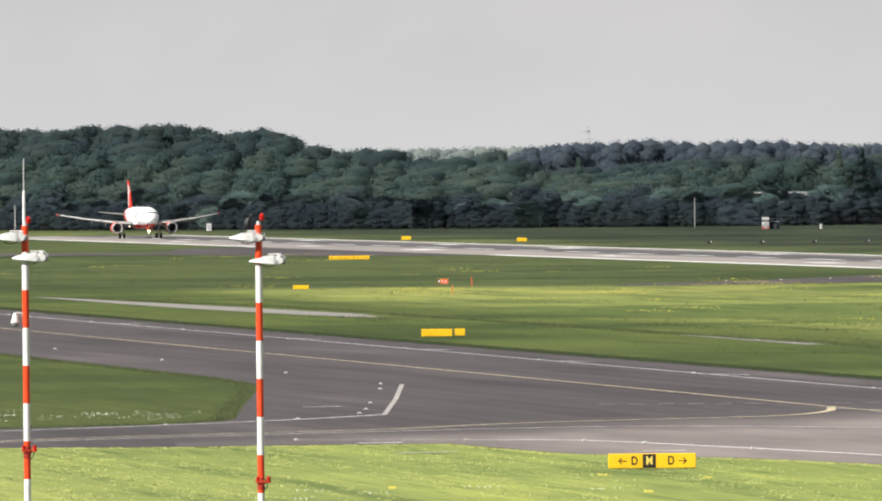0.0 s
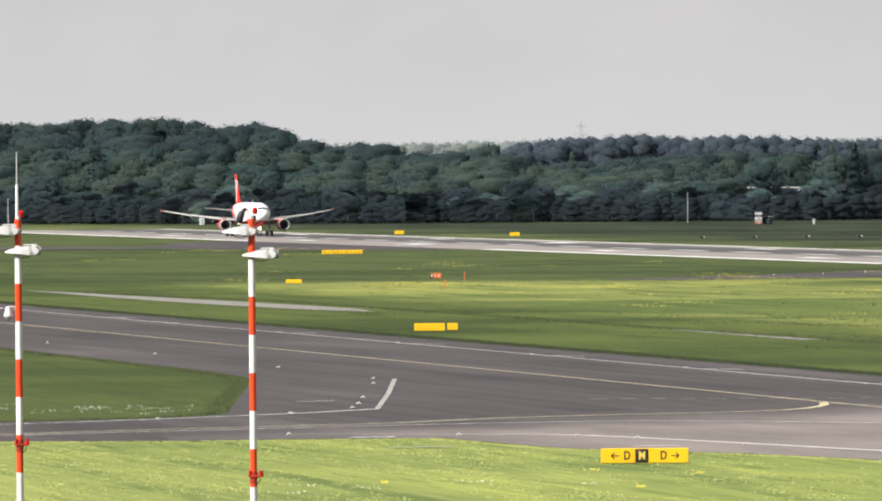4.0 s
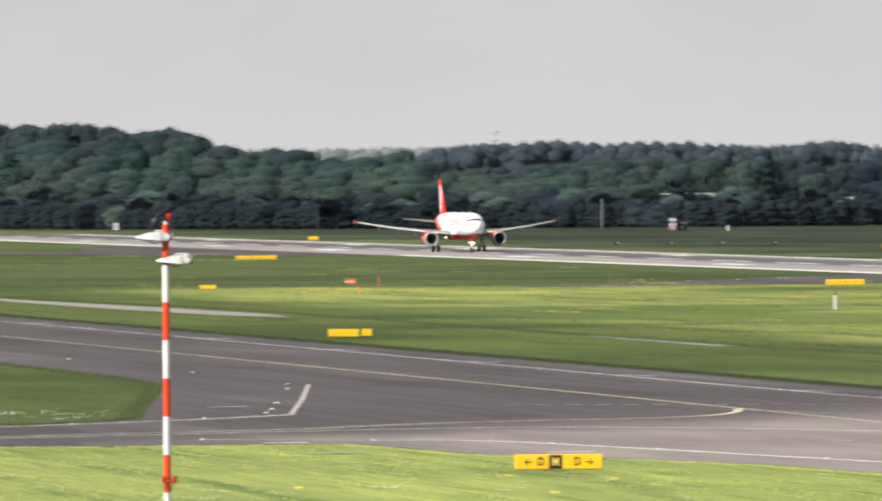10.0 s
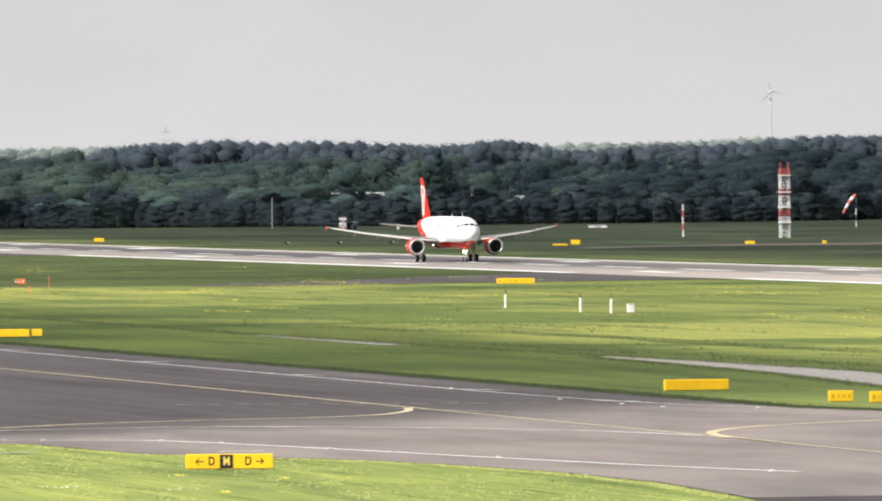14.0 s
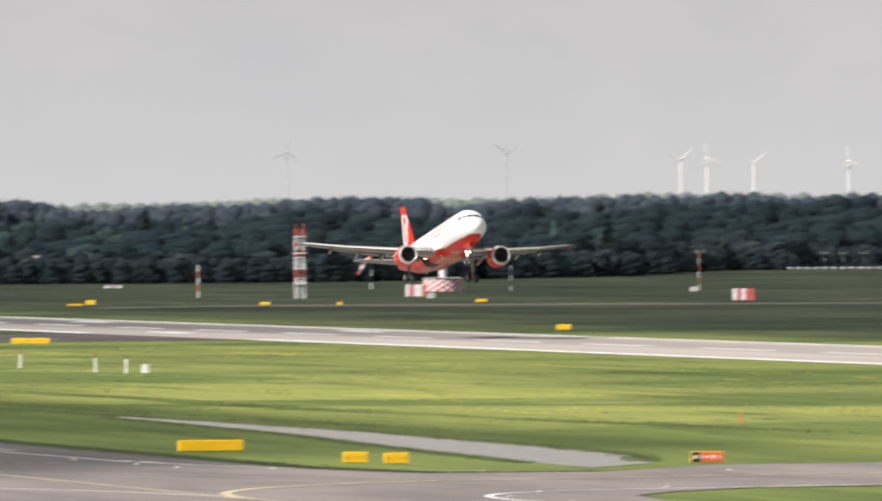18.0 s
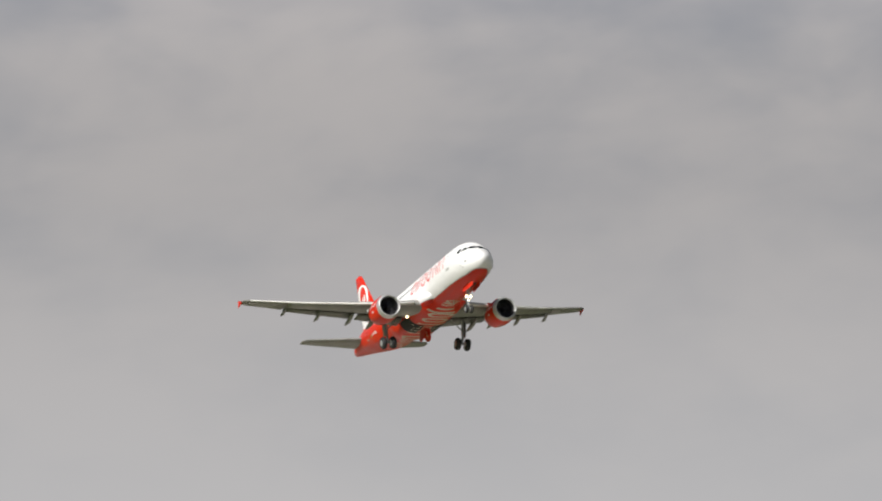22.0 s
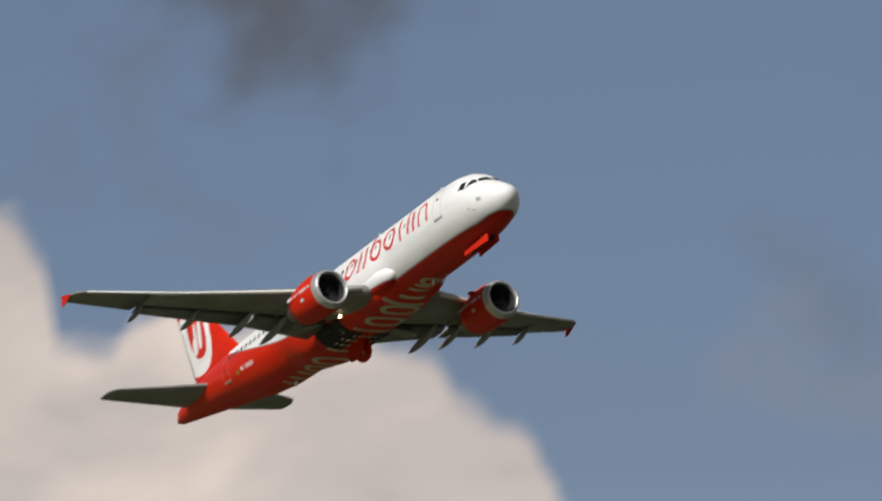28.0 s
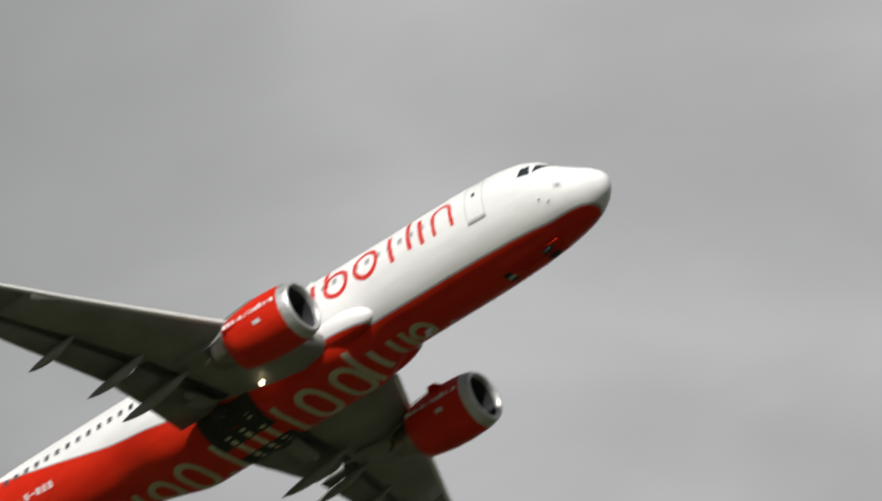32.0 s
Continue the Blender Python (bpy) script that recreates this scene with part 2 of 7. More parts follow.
def grass_material():
    m, nt, b = shader("grass", 0.9)
    p = place_coord(nt)
    sep = nt.nodes.new("ShaderNodeSeparateXYZ")
    nt.links.new(p, sep.inputs[0])
    broad = noise_node(nt, stretch(nt, p, 0.022, 0.012, 1), 1.0, 5, 0.55)
    streak = noise_node(nt, stretch(nt, p, 0.016, 0.0135, 1), 1.0, 3, 0.5, 0.6)
    patch = noise_node(nt, stretch(nt, p, 0.20, 0.013, 1), 1.0, 6, 0.6, 0.5)
    tuft = noise_node(nt, stretch(nt, p, 1.5, 0.045, 1), 1.0, 7, 0.7, 0.3)
    fine = noise_node(nt, p, 5.0, 4, 0.7)
    # bands of sun and cloud shade painted into the grass along the taxiway
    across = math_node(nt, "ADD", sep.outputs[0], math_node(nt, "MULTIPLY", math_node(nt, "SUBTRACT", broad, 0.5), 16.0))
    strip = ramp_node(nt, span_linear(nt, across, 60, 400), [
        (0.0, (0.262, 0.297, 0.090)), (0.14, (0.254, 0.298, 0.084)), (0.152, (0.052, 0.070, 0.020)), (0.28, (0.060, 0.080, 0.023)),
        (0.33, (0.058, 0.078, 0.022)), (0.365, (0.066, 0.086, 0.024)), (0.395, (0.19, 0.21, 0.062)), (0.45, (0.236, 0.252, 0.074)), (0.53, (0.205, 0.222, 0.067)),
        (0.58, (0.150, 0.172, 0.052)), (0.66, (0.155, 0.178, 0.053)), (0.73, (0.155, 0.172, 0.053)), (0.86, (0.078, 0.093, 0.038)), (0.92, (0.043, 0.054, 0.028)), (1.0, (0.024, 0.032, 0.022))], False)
    # darker grass with cloud shade painted in, further up the field; darker on the island between the taxiways
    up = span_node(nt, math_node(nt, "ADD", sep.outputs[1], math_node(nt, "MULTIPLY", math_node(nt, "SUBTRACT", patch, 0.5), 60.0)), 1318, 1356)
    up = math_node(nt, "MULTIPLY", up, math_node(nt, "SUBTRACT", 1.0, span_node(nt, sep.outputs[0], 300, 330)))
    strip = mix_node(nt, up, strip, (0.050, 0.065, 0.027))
    isle = math_node(nt, "MULTIPLY", span_node(nt, sep.outputs[1], 604, 612), math_node(nt, "SUBTRACT", 1.0, span_node(nt, sep.outputs[0], 118, 124)))
    strip = mix_node(nt, isle, strip, (0.050, 0.066, 0.021))
    verge = math_node(nt, "MULTIPLY", span_node(nt, sep.outputs[1], 690, 800, 1.0, 0.0), math_node(nt, "MULTIPLY", span_node(nt, sep.outputs[0], 130, 140), span_node(nt, sep.outputs[0], 176, 196, 1.0, 0.0)))
    strip = mix_node(nt, verge, strip, mix_node(nt, span_node(nt, sep.outputs[1], 655, 705), (0.140, 0.172, 0.052), (0.078, 0.102, 0.032)))
    # unseen near ground darkened to weaken the light bounced onto the airliner's belly
    near_end = math_node(nt, "MAXIMUM", math_node(nt, "MULTIPLY", span_node(nt, sep.outputs[1], 540, 575, 1.0, 0.0), span_node(nt, sep.outputs[0], 150, 165)), span_node(nt, sep.outputs[1], 425, 440, 1.0, 0.0))
    strip = mix_node(nt, near_end, strip, (0.022, 0.028, 0.012))
    # rows left uncut across the meadow, ragged and broken
    rough = noise_node(nt, stretch(nt, p, 0.35, 0.03, 1), 1.0, 5, 0.65)
    for line in ([(168, 1072), (174, 1047), (180, 1016), (183, 987), (193, 950), (197, 905)], [(176.5, 905), (180.5, 868), (181, 825), (183.5, 803), (183, 768), (184, 735)], [(196, 962), (197, 900), (196, 858), (200, 800), (206, 740)]):
        y0, y1 = line[-1][1], line[0][1]
        mid = ramp_node(nt, span_linear(nt, sep.outputs[1], y0, y1), [((y - y0) / (y1 - y0), (x - 160) / 60) for x, y in reversed(line)], False)
        away = math_node(nt, "SUBTRACT", math_node(nt, "ADD", sep.outputs[0], math_node(nt, "MULTIPLY", math_node(nt, "SUBTRACT", rough, 0.5), 9.0)), math_node(nt, "ADD", math_node(nt, "MULTIPLY", mid, 60.0), 160.0))
        ends = math_node(nt, "MULTIPLY", span_node(nt, sep.outputs[1], y0 - 8, y0 + 12), span_node(nt, sep.outputs[1], y1 - 14, y1 + 10, 1.0, 0.0))
        row = math_node(nt, "MULTIPLY", math_node(nt, "MULTIPLY", span_node(nt, math_node(nt, "ABSOLUTE", away), 0.8, 3.0, 1.0, 0.0), ends), span_node(nt, rough, 0.34, 0.52))
        strip = mix_node(nt, math_node(nt, "MULTIPLY", row, 0.85), strip, (0.075, 0.098, 0.030))
    # sunny strip painted beside the near half of the runway, and broad uneven growth beyond it
    beside = math_node(nt, "MULTIPLY", math_node(nt, "MULTIPLY", span_node(nt, sep.outputs[0], 340, 350), span_node(nt, sep.outputs[0], 356, 384, 1.0, 0.0)), span_node(nt, sep.outputs[1], 1250, 1500, 1.0, 0.0))
    strip = mix_node(nt, beside, strip, (0.140, 0.162, 0.052))
    growth = noise_node(nt, stretch(nt, p, 0.045, 0.010, 1), 1.0, 6, 0.62, 0.4)
    beyond = math_node(nt, "MULTIPLY", span_node(nt, sep.outputs[0], 345, 370), 0.85)
    strip = mix_node(nt, beyond, strip, ramp_node(nt, growth, [(0.36, (0.52, 0.56, 0.66)), (0.5, (1, 1, 1)), (0.64, (1.62, 1.56, 1.34))]), "MULTIPLY")
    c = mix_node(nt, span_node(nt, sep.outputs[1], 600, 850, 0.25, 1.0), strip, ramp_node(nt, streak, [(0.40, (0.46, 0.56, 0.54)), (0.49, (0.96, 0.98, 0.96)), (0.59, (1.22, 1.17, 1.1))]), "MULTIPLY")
    c = mix_node(nt, 1.0, c, ramp_node(nt, patch, [(0.28, (0.43, 0.52, 0.54)), (0.5, (1, 1, 1)), (0.74, (1.34, 1.28, 1.14))]), "MULTIPLY")
    c = mix_node(nt, 1.0, c, ramp_node(nt, tuft, [(0.28, (0.42, 0.51, 0.47)), (0.5, (1, 1, 1)), (0.72, (1.46, 1.36, 1.26))]), "MULTIPLY")
    c = mix_node(nt, span_node(nt, sep.outputs[0], 335, 400, 0.2, 0.06), c, ramp_node(nt, fine, [(0.3, (0.03, 0.05, 0.012)), (0.7, (0.20, 0.25, 0.06))]))
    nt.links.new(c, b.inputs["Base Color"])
    b.inputs["Specular IOR Level"].default_value = 0.15
    bump(nt, b, math_node(nt, "ADD", tuft, fine), 0.3, 0.12)
    return m


def asphalt_material():
    """Taxiway asphalt: lanes laid along the taxiway, the centre darker from tyres, paler patches."""
    m, nt, b = shader("asphalt", 0.8)
    p = place_coord(nt)
    broad = noise_node(nt, stretch(nt, p, 0.10, 0.012, 1), 1.0, 5, 0.55)
    lane = noise_node(nt, stretch(nt, p, 0.55, 0.006, 1), 1.0, 2, 0.4)
    grit = noise_node(nt, p, 6.0, 5, 0.7)
    c = ramp_node(nt, broad, [(0.3, (0.042, 0.0345, 0.0352)), (0.55, (0.064, 0.0535, 0.0545)), (0.75, (0.100, 0.085, 0.083))])
    c = mix_node(nt, 1.0, c, ramp_node(nt, lane, [(0.3, 0.78), (0.7, 1.15)]), "MULTIPLY")
    c = mix_node(nt, 1.0, c, ramp_node(nt, grit, [(0.3, 0.86), (0.7, 1.12)]), "MULTIPLY")
    nt.links.new(c, b.inputs["Base Color"])
    bump(nt, b, grit, 0.3, 0.01)
    return m


def pale_asphalt_material():
    m, nt, b = shader("pale_asphalt", 0.82)
    p = place_coord(nt)
    broad = noise_node(nt, stretch(nt, p, 0.14, 0.03, 1), 1.0, 5, 0.6)
    grit = noise_node(nt, p, 5.0, 5, 0.7)
    c = ramp_node(nt, broad, [(0.3, (0.155, 0.132, 0.122)), (0.7, (0.240, 0.204, 0.188))])
    # the old surface is worn unevenly into the newer dark lanes
    sep = nt.nodes.new("ShaderNodeSeparateXYZ")
    nt.links.new(p, sep.inputs[0])
    over = math_node(nt, "SUBTRACT", math_node(nt, "SUBTRACT", sep.outputs[1], 612.0), math_node(nt, "MULTIPLY", math_node(nt, "SUBTRACT", sep.outputs[0], 95.0), 1.06))
    ragged = noise_node(nt, stretch(nt, p, 0.05, 0.016, 1), 1.0, 4, 0.55)
    over = math_node(nt, "ADD", over, math_node(nt, "MULTIPLY", math_node(nt, "SUBTRACT", ragged, 0.5), 40.0))
    west = span_node(nt, sep.outputs[0], 84, 104, 0.85, 0.0)
    worn = math_node(nt, "MAXIMUM", span_node(nt, over, -34, -2), west)
    lane = noise_node(nt, stretch(nt, p, 0.05, 0.3, 1), 1.0, 4, 0.6)
    c = mix_node(nt, worn, c, ramp_node(nt, lane, [(0.3, (0.050, 0.043, 0.043)), (0.7, (0.080, 0.069, 0.068))]))
    c = mix_node(nt, 1.0, c, ramp_node(nt, grit, [(0.3, 0.88), (0.7, 1.1)]), "MULTIPLY")
    nt.links.new(c, b.inputs["Base Color"])
    return m


def concrete_material():
    """Runway concrete, darkened by rubber along the wheel tracks."""
    m, nt, b = shader("runway_concrete", 0.75)
    p = place_coord(nt)
    sep = nt.nodes.new("ShaderNodeSeparateXYZ")
    nt.links.new(p, sep.inputs[0])
    broad = noise_node(nt, stretch(nt, p, 0.12, 0.01, 1), 1.0, 5, 0.6)
    streak = noise_node(nt, stretch(nt, p, 1.3, 0.006, 1), 1.0, 4, 0.6)
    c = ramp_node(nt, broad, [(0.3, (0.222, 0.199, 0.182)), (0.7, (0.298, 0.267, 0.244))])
    # sunlight on the near stretch is painted as paler, warmer concrete
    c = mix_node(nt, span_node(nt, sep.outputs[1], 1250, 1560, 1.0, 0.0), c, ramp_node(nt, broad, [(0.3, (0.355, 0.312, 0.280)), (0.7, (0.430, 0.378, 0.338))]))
    off = math_node(nt, "ABSOLUTE", math_node(nt, "SUBTRACT", sep.outputs[0], RUNWAY_X + 6.5))
    track = math_node(nt, "SUBTRACT", 1.0, span_node(nt, off, 6.0, 13.0))
    along = span_node(nt, sep.outputs[1], 1150, 1700, 0.25, 1.0)
    dark = math_node(nt, "MULTIPLY", math_node(nt, "MULTIPLY", track, along), span_node(nt, streak, 0.3, 0.6, 0.7, 1.0))
    c = mix_node(nt, math_node(nt, "MULTIPLY", dark, 0.97), c, (0.058, 0.056, 0.060))
    # the unseen near end is made dark so that less light bounces up
    c = mix_node(nt, span_node(nt, sep.outputs[1], 880, 900, 1.0, 0.0), c, (0.05, 0.048, 0.05))
    nt.links.new(c, b.inputs["Base Color"])
    return m


RUNWAY_X, RUNWAY_DASH = 327.8, -15.8
grass_material(), asphalt_material(), pale_asphalt_material(), concrete_material()
plain("paint_white", (0.80, 0.79, 0.77), 0.6, 0, 0.25, 0.8)
plain("paint_yellow", (0.63, 0.54, 0.34), 0.6, 0, 0.3, 0.8)
plain("dust", (0.088, 0.074, 0.056), 0.9, 0, 0.4, 0.06)
plain("paint_worn", (0.40, 0.375, 0.35), 0.7, 0, 0.4, 0.9)
plain("gravel", (0.25, 0.235, 0.22), 0.9, 0, 0.3, 0.6)


def foliage(name, a, b_, c_):
    """Leaves: each clump a little different, some light passing through."""
    m, nt, b = shader(name, 0.75)
    info = nt.nodes.new("ShaderNodeObjectInfo")
    geo = nt.nodes.new("ShaderNodeNewGeometry")
    patch = noise_node(nt, geo.outputs["Position"], 0.07, 3, 0.6)
    pick = math_node(nt, "ADD", math_node(nt, "MULTIPLY", info.outputs["Random"], 0.4), math_node(nt, "MULTIPLY", span_node(nt, patch, 0.35, 0.65), 0.6))
    base = ramp_node(nt, pick, [(0.05, a), (0.5, b_), (0.95, c_)], False)
    isl = geo.outputs["Random Per Island"]
    base = mix_node(nt, 1.0, base, ramp_node(nt, isl, [(0.0, (0.85, 0.87, 0.89)), (1.0, (1.17, 1.17, 1.06))], False), "MULTIPLY")
    nt.links.new(base, b.inputs["Base Color"])
    b.inputs["Specular IOR Level"].default_value = 0.08
    bump(nt, b, noise_node(nt, geo.outputs["Position"], 1.2, 5, 0.7), 0.4, 0.5)
    thin = nt.nodes.new("ShaderNodeBsdfTranslucent")
    nt.links.new(base, thin.inputs["Color"])
    mix = nt.nodes.new("ShaderNodeMixShader")
    mix.inputs[0].default_value = 0.56
    nt.links.new(b.outputs[0], mix.inputs[1])
    nt.links.new(thin.outputs[0], mix.inputs[2])
    # gaps between the leaves of a clump
    holes = nt.nodes.new("ShaderNodeMixShader")
    holes.inputs[0].default_value = 0.16
    nt.links.new(mix.outputs[0], holes.inputs[1])
    nt.links.new(nt.nodes.new("ShaderNodeBsdfTransparent").outputs[0], holes.inputs[2])
    nt.links.new(holes.outputs[0], nt.nodes["Material Output"].inputs[0])
    return m


# distance haze tints these leaf colours blue, and pales the last two most
foliage("leaves", (0.078, 0.124, 0.135), (0.096, 0.149, 0.151), (0.130, 0.176, 0.154))
foliage("hill_leaves", (0.072, 0.108, 0.125), (0.088, 0.129, 0.138), (0.114, 0.148, 0.140))
# the same green with cloud shade painted in, for the woods further right
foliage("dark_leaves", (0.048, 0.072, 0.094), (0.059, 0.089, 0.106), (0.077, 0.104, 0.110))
foliage("hedge_leaves", (0.048, 0.068, 0.088), (0.057, 0.079, 0.098), (0.071, 0.093, 0.105))
foliage("hazed_leaves_mid", (0.136, 0.172, 0.222), (0.146, 0.182, 0.230), (0.156, 0.190, 0.234))
foliage("hazed_leaves_far", (0.38, 0.43, 0.43), (0.40, 0.45, 0.45), (0.42, 0.47, 0.46))
plain("bark", (0.09, 0.075, 0.06), 0.9, 0, 0.4, 2.0)


# ---- mesh helpers ----
def finish(name, bm, mat, smooth=False):
    me = bpy.data.meshes.new(name)
    bm.normal_update()
    bm.to_mesh(me)
    bm.free()
    for m in (mat if isinstance(mat, (list, tuple)) else [mat]):
        me.materials.append(MATS[m])
    if smooth:
        for p in me.polygons:
            p.use_smooth = True
    return me


def part(name, bm, mat, parent, label="", smooth=False, at=None):
    ob = new(name, finish(name, bm, mat, smooth))
    ob.parent = parent
    if at is not None:
        ob.matrix_basis = at
    if label:
        ob["label"] = label
    return ob


def box(bm, c, s, m=None, bevel=0.0, mat=0):
    r = bmesh.ops.create_cube(bm, size=1.0, matrix=(m or Matrix()) @ Matrix.Translation(c) @ Matrix.Diagonal((*s, 1)))
    for f in {f for v in r["verts"] for f in v.link_faces}:
        f.material_index = mat
    if bevel:
        bmesh.ops.bevel(bm, geom=list({e for v in r["verts"] for e in v.link_edges}), offset=bevel, segments=1, affect="EDGES")
    return bm


def rod(bm, a, b, r0, r1=None, seg=10, mat=0):
    a, b = Vector(a), Vector(b)
    q = (b - a).to_track_quat("Z", "Y").to_matrix().to_4x4()
    r = bmesh.ops.create_cone(bm, cap_ends=True, segments=seg, radius1=r0, radius2=r0 if r1 is None else r1, depth=(b - a).length, matrix=Matrix.Translation((a + b) / 2) @ q)
    for f in {f for v in r["verts"] for f in v.link_faces}:
        f.material_index = mat
    return bm


def loft(bm, rings, caps=True, closed=True, mat=0):
    """Skin between rings of equal point counts."""
    vs = [[bm.verts.new(p) for p in ring] for ring in rings]
    n = len(vs[0])
    for a, b in zip(vs, vs[1:]):
        for i in range(n if closed else n - 1):
            f = bm.faces.new((a[i], a[(i + 1) % n], b[(i + 1) % n], b[i]))
            f.material_index = mat
    if caps and closed:
        bm.faces.new(list(reversed(vs[0]))).material_index = mat
        bm.faces.new(vs[-1]).material_index = mat
    return bm


def sheet(name, points, z, mat, label, depth=0.0, parent=None):
    """A flat paved or painted area from its outline."""
    bm = bmesh.new()
    f = bm.faces.new([bm.verts.new((x, y, z)) for x, y in points])
    if f.calc_area() and f.normal.z < 0:
        f.normal_flip()
    bm.normal_update()
    if bm.faces[:][0].normal.z < 0:
        bmesh.ops.reverse_faces(bm, faces=bm.faces[:])
    if parent is not None:
        return part(name, bm, mat, parent, label)
    return tagged(new(name, finish(name, bm, mat)), label, kind="structure")


def band(name, line, width, z, mat, parent, label=""):
    """A painted line of even width along a polyline."""
    bm = bmesh.new()
    pts = [Vector((x, y, 0)) for x, y in line]
    row = []
    for i, p in enumerate(pts):
        d = (pts[min(i + 1, len(pts) - 1)] - pts[max(i - 1, 0)]).normalized()
        n = Vector((-d.y, d.x, 0)) * width / 2
        row.append((bm.verts.new((p + n).to_tuple()[:2] + (z,)), bm.verts.new((p - n).to_tuple()[:2] + (z,))))
    for (a, b), (c, d) in zip(row, row[1:]):
        bm.faces.new((a, b, d, c))
    bm.normal_update()
    if bm.faces[:][0].normal.z < 0:
        bmesh.ops.reverse_faces(bm, faces=bm.faces[:])
    return part(name, bm, mat, parent, label)


def curve(points, steps=8):
    """A smooth polyline through a few points (Catmull-Rom)."""
    p = [Vector((*q, 0)) for q in points]
    p = [2 * p[0] - p[1]] + p + [2 * p[-1] - p[-2]]
    out = []
    for a, b, c, d in zip(p, p[1:], p[2:], p[3:]):
        for i in range(steps):
            t = i / steps
            v = 0.5 * (2 * b + (c - a) * t + (2 * a - 5 * b + 4 * c - d) * t * t + (3 * b - a - 3 * c + d) * t ** 3)
            out.append((v.x, v.y))
    out.append(tuple(points[-1]))
    return out


# ---- ground ----
# bearing, height of the canopy's crest at 3150 m
CREST = [(4.0, 25.6), (7.2, 25.9), (7.45, 26.1), (7.64, 27.1), (7.82, 26.1), (7.97, 26.8), (8.14, 26.0), (8.33, 24.5), (8.47, 25.9), (8.55, 24.3), (8.66, 21.5), (8.82, 18.8), (8.9, 19.6), (9.01, 20.1), (9.12, 18.5), (9.22, 17.2), (9.4, 15.6), (30.0, 15.6)]


def lerp(table, v):
    for (a, p), (b, q) in zip(table, table[1:]):
        if v <= b:
            return p + (q - p) * max(0, (v - a)) / (b - a)
    return table[-1][1]


def hill_height(x, y):
    """A wooded rise behind the airfield's fence."""
    d, b = math.hypot(x, y), math.degrees(math.atan2(x, y))
    side = min(1, max(0, (b + 12) / 6)) * max(0.0, lerp(CREST, b) - 15.6)
    rise = min(1, max(0, (d - 2760) / 420))
    return side * rise * rise * (3 - 2 * rise)


def build_ground():
    xs = [-4900, -3500, -2000, -1000, -500, -250, 0] + list(range(60, 1261, 60)) + [1500, 2000, 3000, 4900]
    ys = [-4900, -3000, -1500, -500, 0, 500, 1000, 1500, 2000, 2400] + list(range(2600, 3801, 60)) + [4100, 4500, 4900]
    bm = bmesh.new()
    grid = [[bm.verts.new((x, y, hill_height(x, y))) for y in ys] for x in xs]
    for a, b in zip(grid, grid[1:]):
        for i in range(len(ys) - 1):
            bm.faces.new((a[i], b[i], b[i + 1], a[i + 1]))
    tagged(new("ground", finish("ground", bm, "grass", True)), "broad airfield grass with sun and cloud shade painted in green bands", "grass", kind="structure")


build_ground()
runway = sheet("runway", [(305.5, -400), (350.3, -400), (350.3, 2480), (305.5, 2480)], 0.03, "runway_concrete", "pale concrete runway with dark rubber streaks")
taxiway = sheet("taxiway", [(111.4, 1500), (111.4, 770), (110.8, 750), (108.4, 731), (104.6, 708), (97.4, 664), (94.2, 644), (92.6, 638), (88, 631.5), (79.4, 627.4), (60, 619), (30, 606), (30, 562), (73.8, 583.2), (81.8, 580), (90, 580.4), (95.6, 579.2),
    (96.4, 568), (97.4, 556), (99.6, 549.5), (103.6, 542), (106.6, 530), (108.6, 513), (109, 494), (107.4, 470), (104, 440), (104, 300), (148, 300), (149, 548), (148.5, 559), (150, 571), (154, 578.4), (159, 584), (185, 592), (300, 625),
    (300, 655), (200, 648), (172, 640), (162.5, 625.3), (152.3, 625.7), (148.9, 640), (149.0, 680), (149.0, 760), (148.4, 900), (147.8, 1500)], 0.03, "asphalt", "dark grey asphalt taxiway junction with worn lanes")


# ---- paving and painted markings ----
pale = sheet("taxiway_crossing", [(84, 598), (82, 580.3), (90, 580.7), (95.8, 579.5), (96.6, 568), (97.6, 556), (99.8, 549.8), (103.8, 542), (106.8, 530), (108.8, 513), (109.2, 494), (107.6, 470), (148, 470), (148.8, 548), (148.3, 559), (149.8, 571), (153.8, 578.7), (159, 584.3),
    (185, 592.3), (299, 625.3), (299, 654.5), (200, 647.5), (172, 639.5), (162.5, 625.0), (152.2, 625.4), (148.6, 640), (148.4, 668), (139, 664), (128, 654), (118, 640), (106, 627), (95, 612)], 0.034, "pale_asphalt", "paler worn asphalt where two taxiways cross")
sheet("runway_exit", [(228, 1950), (238, 1912), (264, 1899), (270, 1890), (273, 1862), (277, 1840), (290, 1826), (305.4, 1818), (305.4, 2068), (294.3, 2050), (288.4, 2033), (278.5, 1981), (271.5, 1951), (262, 1962), (236, 1985)], 0.03, "asphalt", "dark asphalt runway exit")
sheet("runway_exit", [(238, 1333), (246, 1352), (263, 1371), (284, 1413), (305.4, 1446), (305.4, 1346), (276, 1340), (250, 1328)], 0.03, "asphalt", "dark asphalt runway exit")
sheet("service_path", curve([(164.4, 636), (164.6, 650), (168.2, 700), (172.2, 745), (174.7, 790), (175.5, 815)]) + curve([(176.9, 817), (179.0, 790), (178.6, 750), (177.4, 702), (175.4, 672), (172.5, 657), (170.5, 646)]), 0.03, "gravel", "pale concrete service path through the grass")
sheet("service_path", curve([(172.8, 880), (173.2, 910), (173.8, 940)]) + curve([(175.2, 940), (175.4, 910), (175.2, 880)]), 0.03, "gravel", "pale concrete service path through the grass")
